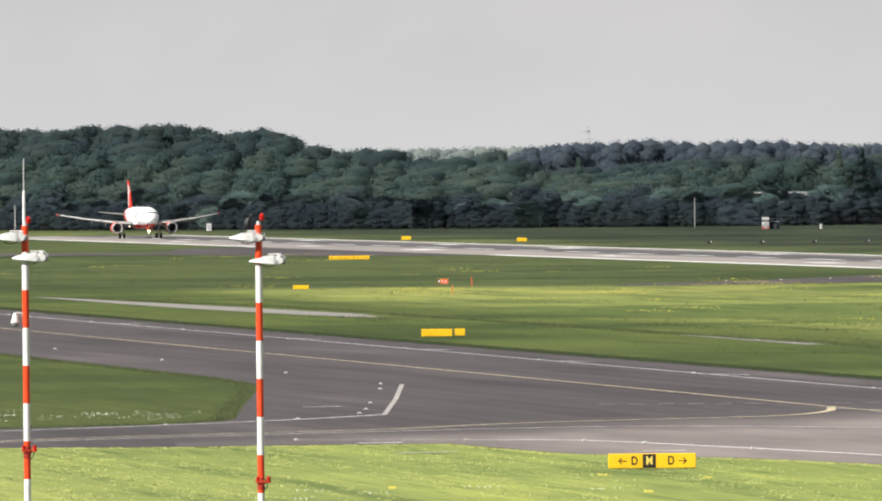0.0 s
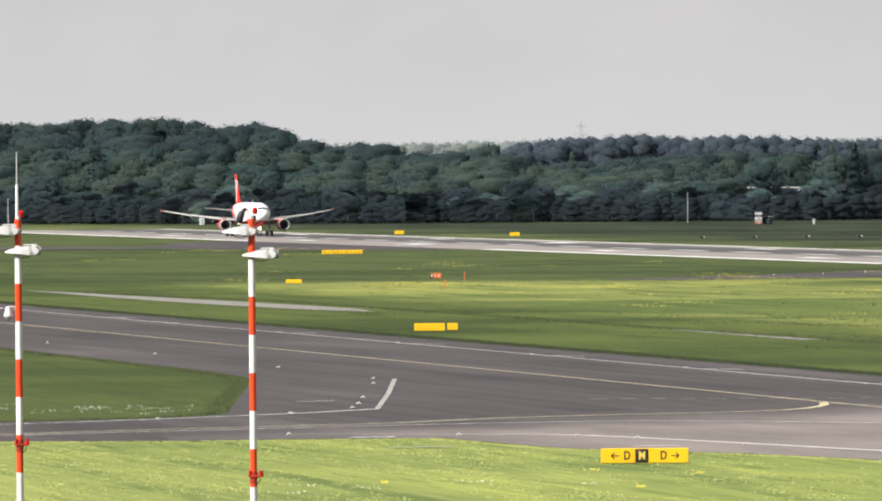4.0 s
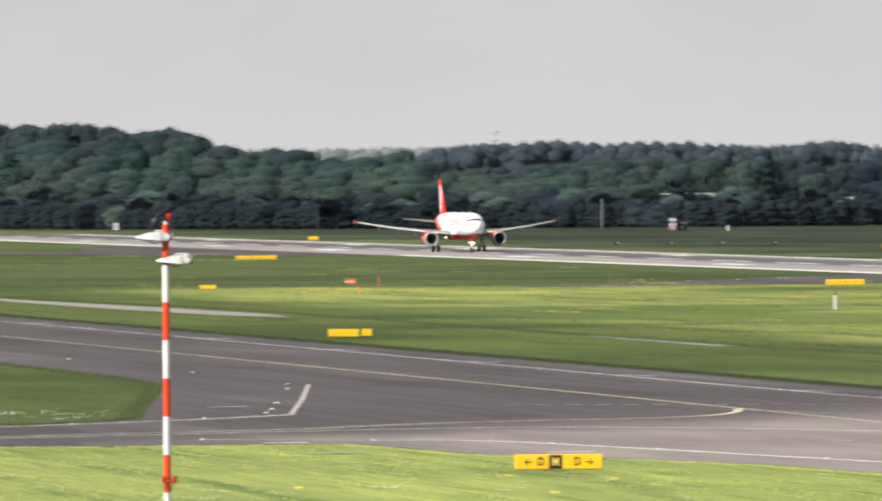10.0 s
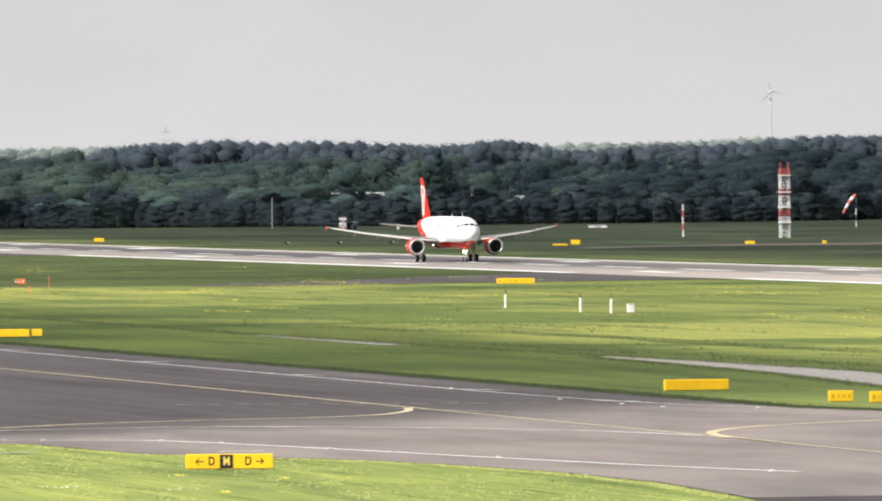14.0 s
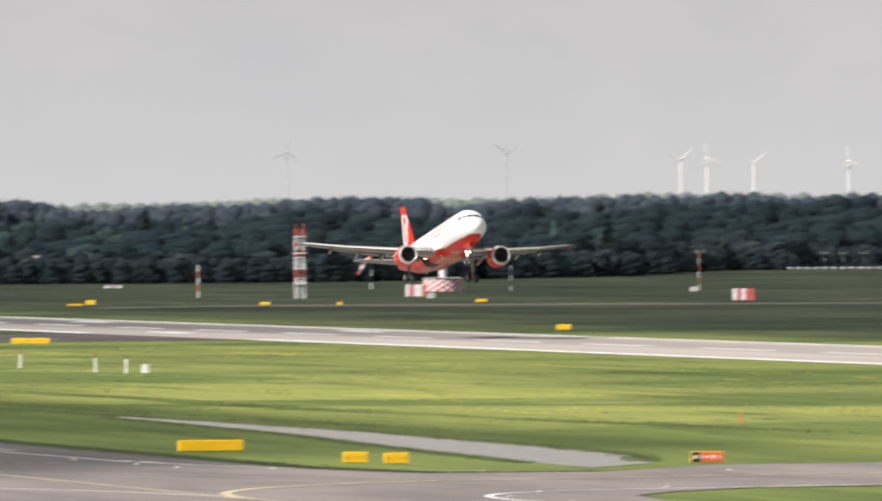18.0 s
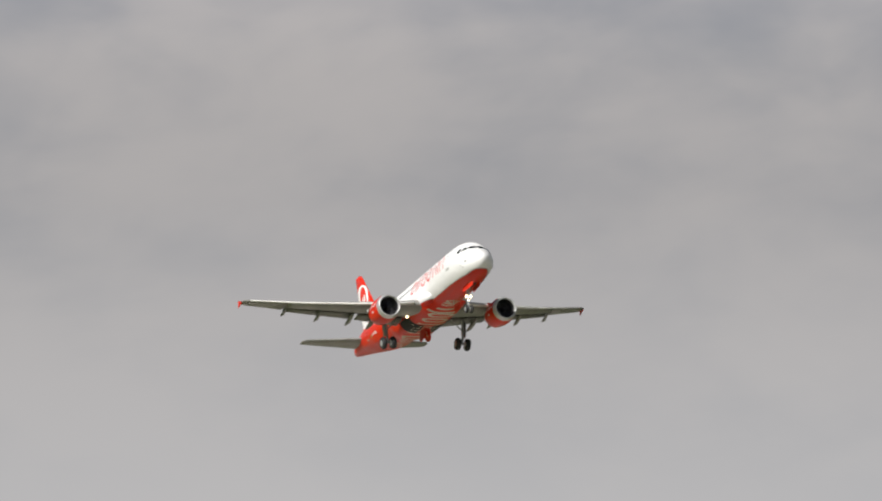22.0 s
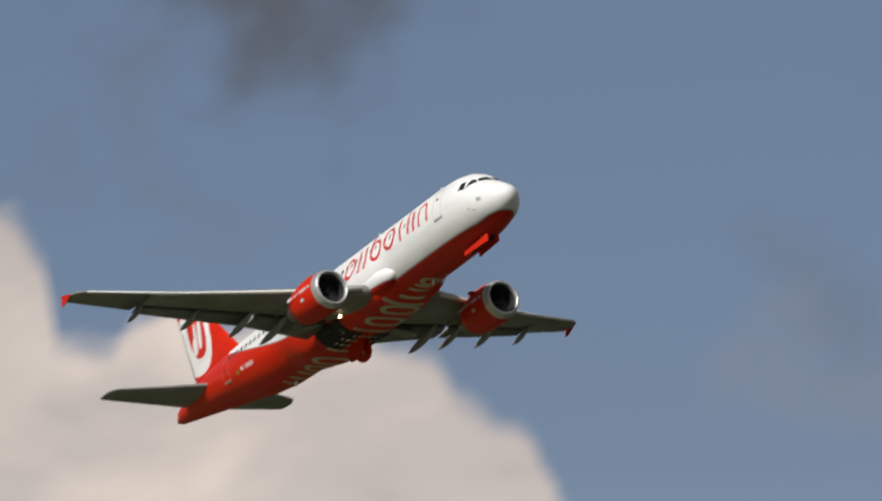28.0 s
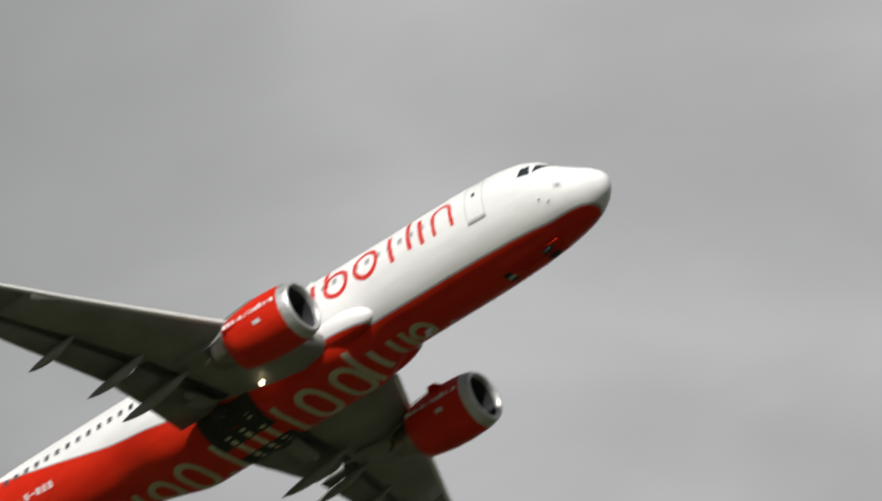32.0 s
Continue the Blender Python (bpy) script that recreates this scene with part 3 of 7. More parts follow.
sheet("service_path", curve([(165.4, 1290), (165.0, 1180), (167.4, 1097), (170.6, 1070)]) + curve([(172.9, 1097), (171.4, 1157), (168.9, 1220), (166.8, 1290)]), 0.03, "gravel", "pale concrete service path through the grass")
sheet("far_road", [(392, 1840), (418, 1872), (441, 1864), (520, 1850), (700, 1800), (700, 1812), (560, 1862), (470, 1910), (436, 1908), (402, 1872)], 0.03, "dust", "dusty pale service road beyond the runway")
sheet("far_road", [(540, 1950), (581, 1983), (700, 1966), (900, 1915), (900, 1900), (590, 1958)], 0.03, "dust", "dusty pale service road beyond the runway")

# runway
for i in range(52):
    y = 2440.0 - 50 * i + RUNWAY_DASH
    band("centre_line_dash", [(RUNWAY_X + 0.6, y), (RUNWAY_X + 0.6, y - 30)], 1.4, 0.045, "paint_white", runway)
band("side_stripe", [(349.1, 2480), (349.1, -400)], 1.8, 0.045, "paint_white", runway)
for a, b in ((2480, 2070), (1818, 1441), (1346, -400)):
    band("side_stripe", [(307.1, a), (307.1, b)], 2.8, 0.045, "paint_white", runway)
for y in (2240, 2073, 1948, 1768, 1601, 1438):
    for x in (317.2, 341.8):
        n = 3 if y == 1948 else 1
        band("touchdown_bar", [(x, y + 11), (x, y - 11)], 2.6 * (1.9 if n == 3 else 1), 0.045, "paint_white", runway)

# taxiway
band("edge_line", [(142.8, 1500), (142.8, 720), (143.0, 690), (143.6, 668), (145.2, 652), (148.5, 641), (153, 633), (162, 627)], 0.22, 0.045, "paint_white", taxiway)
band("centre_line", [(129.8, 1500), (129.8, 300)], 0.27, 0.05, "paint_yellow", taxiway)
band("edge_line", curve([(60, 607), (78.1, 621), (88.7, 630.5), (97.2, 640), (103.4, 649.2)]), 0.4, 0.045, "paint_white", taxiway)
band("corner_line", [(103.4, 649.2), (110.9, 692), (118.9, 739.3)], 0.30, 0.045, "paint_worn", taxiway)
band("turn_line", curve([(60, 583), (78.2, 600.5), (88.3, 607.2), (98.1, 613.2), (105.6, 622), (113, 627), (119.6, 630.2), (124.3, 635), (127.6, 643.5), (129.4, 652)]), 0.5, 0.05, "paint_yellow", taxiway)
band("turn_line", curve([(60, 583), (78, 597), (88, 603), (97.2, 608), (107.5, 611.8), (114, 609.5), (121, 602), (126.6, 591), (129.6, 577)]), 0.34, 0.05, "paint_white", taxiway)
band("turn_line", curve([(129.8, 560), (130.4, 577), (133, 588), (138.6, 598), (148, 606.5), (167, 613.5), (200, 624)]), 0.58, 0.05, "paint_yellow", taxiway)
band("lead_line", curve([(128.4, 651), (131.4, 642), (135.2, 634.1), (143.5, 617.6), (152, 607), (168, 602)]), 0.2, 0.05, "paint_worn", taxiway)
band("lead_line", curve([(130.2, 645), (131.6, 635), (133.8, 626.1), (141.9, 608.0), (150, 599), (165, 594)]), 0.2, 0.05, "paint_worn", taxiway)
band("edge_line", curve([(97.6, 586.2), (102.8, 581.4), (107.4, 560.6), (110.8, 541.5), (114.6, 522), (118.3, 507.5)]), 0.45, 0.05, "paint_white", taxiway)
band("edge_line", [(91.4, 582.6), (93.7, 582.7)], 0.9, 0.05, "paint_white", taxiway)
band("edge_line", curve([(89.8, 591.4), (93.5, 589), (97.6, 586.2)]), 0.2, 0.05, "paint_white", taxiway)
band("edge_line", curve([(149.2, 548), (144.0, 550.5), (141.8, 560), (142.2, 571), (146.0, 579), (153, 583.5), (162, 586.5), (200, 597)]), 0.45, 0.05, "paint_white", taxiway)
for y in (1049, 942, 878.6, 818, 759, 702, 663):
    band("shoulder_bar", [(143.2, y + 2.3), (144.7, y - 2.3)], 0.42, 0.05, "paint_white", taxiway)
band("worn_strip", [(89.9, 560.9), (91.5, 561.4), (93.1, 561.6)], 0.9, 0.05, "paint_worn", taxiway, "pale worn strip at the grass edge")
band("shoulder_bar", [(102.3, 672.2), (104.6, 672.6)], 0.5, 0.05, "paint_white", taxiway)
band("shoulder_bar", [(101.4, 558.0), (103.6, 558.1)], 0.6, 0.05, "paint_white", taxiway)
for x0, ya, x1, yb in ((119.2, 669.5, 140.0, 660.5), (118.9, 574.6, 141.0, 562.5)):
    for i in range(13):
        a, b = i / 13, (i + 0.55) / 13
        band("crossing_dash", [(x0 + (x1 - x0) * a, ya + (yb - ya) * a), (x0 + (x1 - x0) * b, ya + (yb - ya) * b)], 0.5, 0.05, "paint_worn", taxiway)


# ---- trees ----
ICO = bmesh.new()
bmesh.ops.create_icosphere(ICO, subdivisions=1, radius=1)
ICO_V = np.array([v.co[:] for v in ICO.verts])
ICO_F = [[v.index for v in f.verts] for f in ICO.faces]


def leafy_core(c, r, seed, k=0.88):
    """The dense inside of a lobe, lumpy, under the outer leaves."""
    q = Vector((seed % 89, seed % 53, seed % 31)) * 1.37
    g = np.array([k * (1 + 0.16 * noise.noise(Vector(v) * 2.4 + q)) for v in ICO_V])[:, None]
    return np.array(c) + ICO_V * g * np.array((r[0], r[0], r[1]))


def leaf_cloud(lobes, count, size, gen):
    """Leaf clumps scattered over uneven lobes: corners and the lobes' outward directions."""
    c = np.array([q[0] for q in lobes], float)
    r = np.array([(q[1][0], q[1][0], q[1][1]) for q in lobes], float)
    w = r[:, 0] * r[:, 2]
    i = gen.choice(len(lobes), count, p=w / w.sum())
    d = gen.normal(size=(count, 3)) + (0, 0, 0.3)
    d /= np.linalg.norm(d, axis=1)[:, None]
    p = c[i] + d * r[i] * gen.uniform(0.84, 1.05, (count, 1)) * (1 + 0.07 * np.sin(d @ np.array((5.1, 3.7, 4.3)) * 2 + i)[:, None])
    n = d + gen.uniform(-0.32, 0.32, (count, 3)) + (0, -0.1, 0)
    n /= np.linalg.norm(n, axis=1)[:, None]
    u = np.cross(n, gen.normal(size=(count, 3)))
    u /= np.linalg.norm(u, axis=1)[:, None]
    v = np.cross(n, u)
    s = size * gen.uniform(0.55, 1.4, (count, 1))
    leaf = np.stack([p + u * s, p - u * s * gen.uniform(0.3, 0.8, (count, 1)) + v * s * gen.uniform(0.5, 1.0, (count, 1)), p - u * s * gen.uniform(0.3, 0.8, (count, 1)) - v * s * gen.uniform(0.5, 1.0, (count, 1))], 1)
    out = 0.42 * d + gen.uniform(-0.2, 0.2, (count, 3)) + (0.2, -0.9, 0.12)
    out /= np.linalg.norm(out, axis=1)[:, None]
    return leaf.reshape(-1, 3), np.repeat(out, 3, 0)


def leafy_mesh(name, trees, count, size, mat, seed, cores=99):
    """One mesh of leaf clumps and their dense insides, for crowns at (x, y, z) with their lobes."""
    gen = np.random.default_rng(seed)
    vs, ns, fs, o = [], [], [], 0
    for x, y, z, lobes in trees:
        q, n = leaf_cloud(lobes, count, size, gen)
        vs.append(q + (x, y, z))
        ns.append(n)
        fs += [(o + k, o + k + 1, o + k + 2) for k in range(0, len(q), 3)]
        o += len(q)
        for c, r in lobes[:cores]:
            v = leafy_core(c, r, gen.integers(0, 9999), 0.84)
            vs.append(v + (x, y, z))
            n = 0.6 * (v - np.array(c)) / np.array((r[0], r[0], r[1])) + (0.2, -0.9, 0.12)
            ns.append(n / np.linalg.norm(n, axis=1)[:, None])
            fs += [(o + i, o + j, o + k) for i, j, k in ICO_F]
            o += len(v)
    me = bpy.data.meshes.new(name)
    verts = np.concatenate(vs)
    verts[:, 2] = np.maximum(verts[:, 2], 0.03)
    me.from_pydata(verts.tolist(), [], fs)
    me.polygons.foreach_set("use_smooth", [True] * len(fs))
    me.normals_split_custom_set_from_vertices(np.concatenate(ns).tolist())
    me.materials.append(MATS[mat])
    return me


def crown_lobes(h, r, rng, spire=False, low=0.12, puff=1.12):
    if spire:
        return [((0, 0, h * (0.2 + 0.75 * i / 6)), (r * (1 - 0.8 * i / 6), h * 0.11)) for i in range(7)]
    lobes = [((0, 0, h * 0.5), (r * 0.98, h * 0.44)), ((0, 0, h * 0.22), (r * 0.98, h * 0.26))]
    for i in range(12):
        a, e = i * 2.4 + rng.uniform(-0.5, 0.5), 0.86 - (0.86 - low) * i / 11
        k = r * 0.54 * math.sqrt(max(0.05, 1 - (max(0, e - 0.35) / 0.6) ** 2))
        lobes.append(((math.cos(a) * k, math.sin(a) * k, h * e), (r * puff * rng.uniform(0.34, 0.52), min(h * 0.14, puff * r * rng.uniform(0.3, 0.45)))))
    return lobes


def tree_kind(name, h, r, seed, count, spire=False, label="", group="trees along the airfield fence", mat="leaves"):
    rng = random.Random(seed)
    bm = bmesh.new()
    rod(bm, (0, 0, -0.5), (0.1, 0, h * 0.3), 0.035 * h * 0.6, 0.02 * h * 0.6, 7)
    rod(bm, (0.1, 0, h * 0.29), (0, 0.1, h * 0.75), 0.02 * h * 0.6, 0.006 * h, 6)
    for i in range(6):
        a, z = rng.uniform(0, 6.3), h * rng.uniform(0.25, 0.6)
        rod(bm, (0, 0, z), (math.cos(a) * r * 0.7, math.sin(a) * r * 0.7, z + h * 0.16), 0.008 * h, 0.003 * h, 5)
    root = new(name, None)
    part("trunk", bm, "bark", root)
    ob = new("crown", leafy_mesh("crown", [(0, 0, 0, crown_lobes(h, r, rng, spire))], count, r * 0.065, "leaves" if spire else mat, seed))
    ob.parent = root
    return tagged(root, label, "tree", group)


SKY_NEAR = [(4.0, 17), (7.0, 16.5), (8.2, 16.5), (8.7, 15.5), (9.1, 15), (9.6, 15.5), (10.2, 15), (11.0, 14.8), (12.0, 15), (13.0, 15.8), (14.0, 16.5), (15.0, 17.5), (17.0, 18.5), (22.0, 18.5)]


# heights of the wood's, the copses' and the far line's tops by bearing, at 3100, 3850 and 4400 m
NEAR_TOP = [(9.3, 17.3), (9.45, 17.2), (9.62, 19.2), (9.74, 14.8), (9.87, 14.0), (10.1, 14.2), (10.3, 15.3), (10.5, 16.2), (10.7, 16.5), (10.9, 16.8), (11.05, 16.2), (11.2, 14.6), (11.4, 17.0), (11.6, 13.8), (11.75, 15.3), (11.9, 15.7), (12.12, 14.0), (12.5, 15.9), (12.65, 13.6), (12.9, 17.3), (13.1, 18.9), (13.33, 16.4), (13.55, 15.8), (13.8, 14.8), (13.95, 14.3), (14.15, 19.4), (14.35, 16.9), (14.58, 17.2), (14.76, 19.2), (15.03, 18.2), (15.33, 20.3), (15.5, 17.6), (15.66, 21.0), (15.88, 19.8), (16.04, 16.0), (16.5, 17.8), (16.61, 16.3), (17.02, 18.7), (17.3, 19.0), (18.0, 17.4), (19.0, 18.6), (22.0, 18.0)]
MID_TOP = [(9.3, 12.0), (9.6, 16.0), (9.74, 21.2), (10.1, 22.8), (10.38, 23.4), (10.54, 22.2), (10.75, 22.8), (10.9, 22.6), (11.12, 21.8), (11.27, 20.8), (11.42, 21.0), (11.56, 22.3), (11.78, 22.7), (11.92, 19.0), (12.12, 18.8), (12.45, 20.6), (12.7, 20.2), (12.93, 21.8), (13.25, 23.2), (13.4, 23.5), (13.63, 22.5), (13.8, 18.8), (14.1, 22.2), (14.55, 23.0), (14.72, 23.4), (14.95, 22.6), (15.1, 24.0), (15.24, 23.8), (15.41, 21.9), (15.87, 23.9), (16.09, 22.6), (16.39, 23.9), (16.58, 20.5), (17.2, 22.5), (18.0, 23.4), (22.0, 22.5)]
FAR_TOP = [(5.0, 20.0), (9.16, 21.9), (9.5, 22.2), (12.0, 22.0), (12.45, 22.2), (13.0, 24.0), (13.8, 23.3), (14.2, 23.4), (14.62, 25.0), (15.04, 25.4), (15.6, 24.4), (16.2, 24.4), (16.8, 25.0), (17.3, 24.4), (22.0, 24.4)]


FENCE = [(5.0, 2790), (7.2, 2745), (9.3, 2640), (11.2, 2625), (13.3, 2680), (14.7, 2900), (15.2, 3225), (16.8, 3260), (19.0, 3300), (24.0, 3350)]


def plant_woods():
    rng = random.Random(4)
    kinds = [tree_kind("tree", 14 + i * 0.8, 4.6 + 0.4 * (i % 3), 10 + i, 2300, False, "green broadleaf tree in the airfield's edge wood") for i in range(4)]
    kinds.append(tree_kind("tree", 17, 2.6, 31, 1800, True, "tall narrow dark conifer in the airfield's edge wood"))
    kinds += [tree_kind("tree", 14 + i * 0.8, 4.6 + 0.4 * (i % 3), 50 + i, 2300, False, "dark bluish green broadleaf tree in the airfield's edge wood", mat="hedge_leaves") for i in range(4)]
    spots = []
    for row, (back, low, high) in enumerate(((10, 0.34, 0.44), (26, 0.40, 0.50), (52, 0.46, 0.62))):
        b = 6.6
        while b < 20.2:
            d = lerp(FENCE, b) + back + rng.uniform(-8, 8)
            spots.append((b + rng.uniform(-0.03, 0.03), d, lerp(SKY_NEAR, b) * rng.uniform(low, high)))
            b += rng.uniform(0.11, 0.16)
    for i, (b, d, h) in enumerate(spots):
        # darker leaves grow likelier to the right, as painted cloud shade
        k = rng.choice(kinds[5:] if i % 3 or rng.random() > (12.4 - b) / 1.6 else kinds[:4])
        if i < len(kinds):
            k = kinds[i]
        x, y = math.sin(radians(b)) * d, math.cos(radians(b)) * d
        s = h / 15.5
        wide = s * rng.uniform(1.6, 2.1) if s < 0.7 else s * rng.uniform(0.95, 1.2)
        m = pose(x, y, hill_height(x, y), 0, 0, rng.uniform(0, 360)) @ Matrix.Diagonal((wide, wide, s, 1))
        if i < len(kinds):
            k.matrix_basis = m
        else:
            c = copy_thing(k, m)
            c.matrix_basis = m
    for x, y, h in ((490.2, 2888.7, 19.0), (509.3, 2885.4, 18.2), (573, 2873.5, 19.6), (578.5, 2872.4, 20.0), (625.1, 2862.5, 19.8), (634.7, 2860.4, 17.2), (724.1, 2839.1, 15.9), (737.3, 2835.7, 17.9)):
        s = h * 0.9 / 17
        m = pose(x, y, 0, 0, 0, rng.uniform(0, 360)) @ Matrix.Diagonal((s * 1.6, s * 1.6, s * 0.94, 1))
        copy_thing(kinds[4], m).matrix_basis = m
    # continuous bushes along the fence
    bushes = []
    for back in (5, 9):
        b = 6.4
        while b < 20.0:
            d = lerp(FENCE, b) + back + rng.uniform(-1.5, 1.5)
            x, y = math.sin(radians(b)) * d, math.cos(radians(b)) * d
            bushes.append((x, y, hill_height(x, y), rng.uniform(4.4, 6.2) + (0.6 if back > 5 else 0), rng.uniform(2.2, 3.4)))
            b += rng.uniform(0.05, 0.08)
    scatter("bushes", bushes, 420, 0.22, "hedge_leaves", rng, "dense dark bluish green bushes along the airfield fence")
    # woods behind, and the rise
    mesh_parts = []
    for row in range(7):
        b = 5.6
        back = 85 + row * 80
        while b < 21.0:
            d = lerp(FENCE, b) + back + rng.uniform(-25, 25)
            x, y = math.sin(radians(b)) * d, math.cos(radians(b)) * d
            crest = 13.83 + (lerp(CREST if b < 9.3 else NEAR_TOP, b) - 13.83) * d / (3150 if b < 9.3 else 3100)
            h = 8.2 + (crest - 8.2) * min(1, (row + 1.2) / 5.2) - hill_height(x, y) - rng.uniform(0, 1.1)
            if 10.75 < b < 11.95 and d < 2960:
                b += 0.1
                continue
            r = rng.choice((4, 5, 6, 8, 10))*rng.uniform(0.85, 1.15)
            mesh_parts.append((x, y, hill_height(x, y), h, r))
            b += rng.uniform(0.12, 0.2)
    # the eastern trees take the leaf colour with cloud shade in it
    west, east = [], []
    for p in mesh_parts:
        (west if rng.random() < (12.4 - math.degrees(math.atan2(p[0], p[1]))) / 1.6 else east).append(p)
    hill = [p for p in west if math.hypot(p[0], p[1]) > 3010]
    west = [p for p in west if math.hypot(p[0], p[1]) <= 3010]
    scatter("woodland", west, 1700, 0.40, "leaves", rng, "dense green woodland behind the airfield fence")
    scatter("woodland", hill, 1700, 0.40, "hill_leaves", rng, "green woodland on the rise, blue haze put into the leaf colour")
    scatter("woodland", east, 1700, 0.40, "dark_leaves", rng, "dense woodland behind the airfield fence, cloud shade and haze in its green")
    # copses beyond, in domed groups, then the far line, both paled by haze in the leaf colour
    copse, far = [], []
    for row in range(2):
        b = 9.35
        while b < 22:
            d = 3830 + row * 60 + rng.uniform(-20, 20)
            far_h = 13.83 + (lerp(MID_TOP, b) - 13.83) * d / 3850 - rng.uniform(0, 0.5)
            copse.append((math.sin(radians(b)) * d, math.cos(radians(b)) * d, 0, far_h, rng.uniform(4, 6.5)))
            b += rng.uniform(0.06, 0.1)
    scatter("distant_copse", copse, 1200, 0.38, "hazed_leaves_mid", rng, "domed groups of far trees, blue haze put into the leaf colour", 12, 1.4)
    for row in range(3):
        b = 5.0
        while b < 22:
            d = 4250 + row * 130 + rng.uniform(-40, 40)
            h = 13.83 + (lerp(FAR_TOP, b) - 13.83) * d / 4400 - rng.uniform(0, 0.7)
            far.append((math.sin(radians(b)) * d, math.cos(radians(b)) * d, 0, h, rng.uniform(4.5, 8)))
            b += rng.uniform(0.08, 0.13)
    scatter("distant_woodland", far, 800, 0.48, "hazed_leaves_far", rng, "hazy far line of woodland on the horizon", 12, 1.4)


def scatter(name, trees, count, size, mat, rng, label, cores=14, puff=1.4):
    kinds = [(x, y, z, crown_lobes(h, r, rng, False, 0.16, puff)) for x, y, z, h, r in trees]
    return tagged(new(name, leafy_mesh(name, kinds, count, size, mat, 77, cores)), label, "woodland", kind="stuff")


plant_woods()


# ---- airfield signs, lights and masts ----
plain("sign_yellow", (0.80, 0.47, 0.012), 0.35, 0, 0.12, 1.2)
plain("sign_black", (0.018, 0.016, 0.015), 0.4, 0, 0.2, 1.2)
plain("worn_mark", (0.55, 0.33, 0.02), 0.5, 0, 0.3, 1.2)
plain("sign_orange", (0.72, 0.12, 0.04), 0.4, 0, 0.2, 1.2)
plain("sign_grey", (0.35, 0.35, 0.34), 0.5, 0.3, 0.2, 1.2)
plain("mast_red", (0.74, 0.065, 0.012), 0.4, 0, 0.14, 2)
plain("mast_white", (0.78, 0.77, 0.74), 0.4, 0, 0.12, 2)
# red and white of distant things, dulled by haze mixed into the colour
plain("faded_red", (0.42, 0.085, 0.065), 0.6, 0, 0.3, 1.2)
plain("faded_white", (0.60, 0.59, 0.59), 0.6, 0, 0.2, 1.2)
plain("lamp_white", (0.52, 0.52, 0.50), 0.4, 0, 0.15, 4)
plain("dark_metal", (0.05, 0.05, 0.052), 0.5, 0.4, 0.3, 4)
plain("red_glass", (0.50, 0.02, 0.015), 0.15, 0, 0.2, 6)
plain("clamp_red", (0.42, 0.035, 0.015), 0.4, 0, 0.3, 5)
plain("letter_cream", (0.78, 0.58, 0.12), 0.4, 0, 0.1, 3)
plain("brown_mark", (0.40, 0.22, 0.015), 0.5, 0, 0.2, 3)


def thing(name, label, category, group="", m=None):
    ob = tagged(new(name, None), label, category, group)
    if m is not None:
        ob.matrix_basis = m
    return ob


def writing(text, size, x, z, mat, parent):
    cu = bpy.data.curves.new("writing", "FONT")
    cu.body, cu.size, cu.extrude, cu.offset = text, size, 0.004, size * 0.02
    cu.align_x, cu.align_y = "CENTER", "CENTER"
    cu.materials.append(MATS[mat])
    ob = new("writing", cu)
    ob.parent = parent
    ob.matrix_basis = pose(x, -0.135, z, 90, 0, 0) @ Matrix.Diagonal((0.78, 1, 1, 1))
    return ob


def arrow(x, z, size, way, mat, parent):
    bm = bmesh.new()
    y = -0.135
    box(bm, (x, y, z), (size * 0.9, 0.008, size * 0.11))
    for s in (-1, 1):
        box(bm, (0, 0, 0), (size * 0.55, 0.008, size * 0.11), Matrix.Translation((x + way * size * 0.27, y, z + s * size * 0.17)) @ Matrix.Rotation(s * way * radians(42), 4, "Y"))
    return part("arrow", bm, mat, parent, "", False)


def sign(x, y, w, h, panels, turn=-10, foot=0.22, group="yellow airfield signs", label="yellow airfield guidance sign on short legs", bars=0):
    """A box sign on legs; panels are (share of the width, paint)."""
    root = thing("airfield_sign", label, "sign", group, pose(x, y, 0, 0, 0, turn))
    bm = bmesh.new()
    box(bm, (0, 0, foot + h / 2), (w, 0.22, h), None, 0.02)
    part("housing", bm, "sign_yellow" if panels[0][1] != "sign_grey" else "sign_grey", root)
    left = -w / 2
    for share, mat in panels:
        bm = bmesh.new()
        pw = w * share
        box(bm, (left + pw / 2, -0.118, foot + h / 2), (pw - 0.03, 0.02, h - 0.06), None, 0.006)
        part("face_panel", bm, mat, root)
        left += pw
    for k in range(max(2, round(w / 1.1))):
        n = max(2, round(w / 1.1))
        bm = bmesh.new()
        px = -w / 2 + w * (k + 0.5) / n
        rod(bm, (px, 0, -0.05), (px, 0, foot + 0.02), 0.04, None, 8)
        part("leg", bm, "sign_grey", root)
    for k in range(bars):
        bm = bmesh.new()
        px = -w / 2 + w * (k + 0.7) / (bars + 0.4)
        box(bm, (px, -0.132, foot + h * 0.5), (w / (bars + 0.4) * (0.25 if k % 3 == 1 else 0.5), 0.008, h * (0.26 if k % 4 == 2 else 0.36)))
        part("legend_bar", bm, "mast_white" if panels[-1][1] != "sign_yellow" else "worn_mark" if "worn" in label else "brown_mark", root)
    return root


main_sign = sign(95.97, 525.4, 3.98, 0.68, [(0.392, "sign_yellow"), (0.155, "sign_black"), (0.453, "sign_yellow")], -12, 0.06, label="yellow taxiway sign with arrows and a black M panel")
writing("D", 0.54, -0.80, 0.40, "sign_black", main_sign)
arrow(-1.34, 0.40, 0.40, -1, "sign_black", main_sign)
writing("M", 0.54, -0.12, 0.40, "letter_cream", main_sign)
writing("D", 0.54, 0.86, 0.40, "sign_black", main_sign)
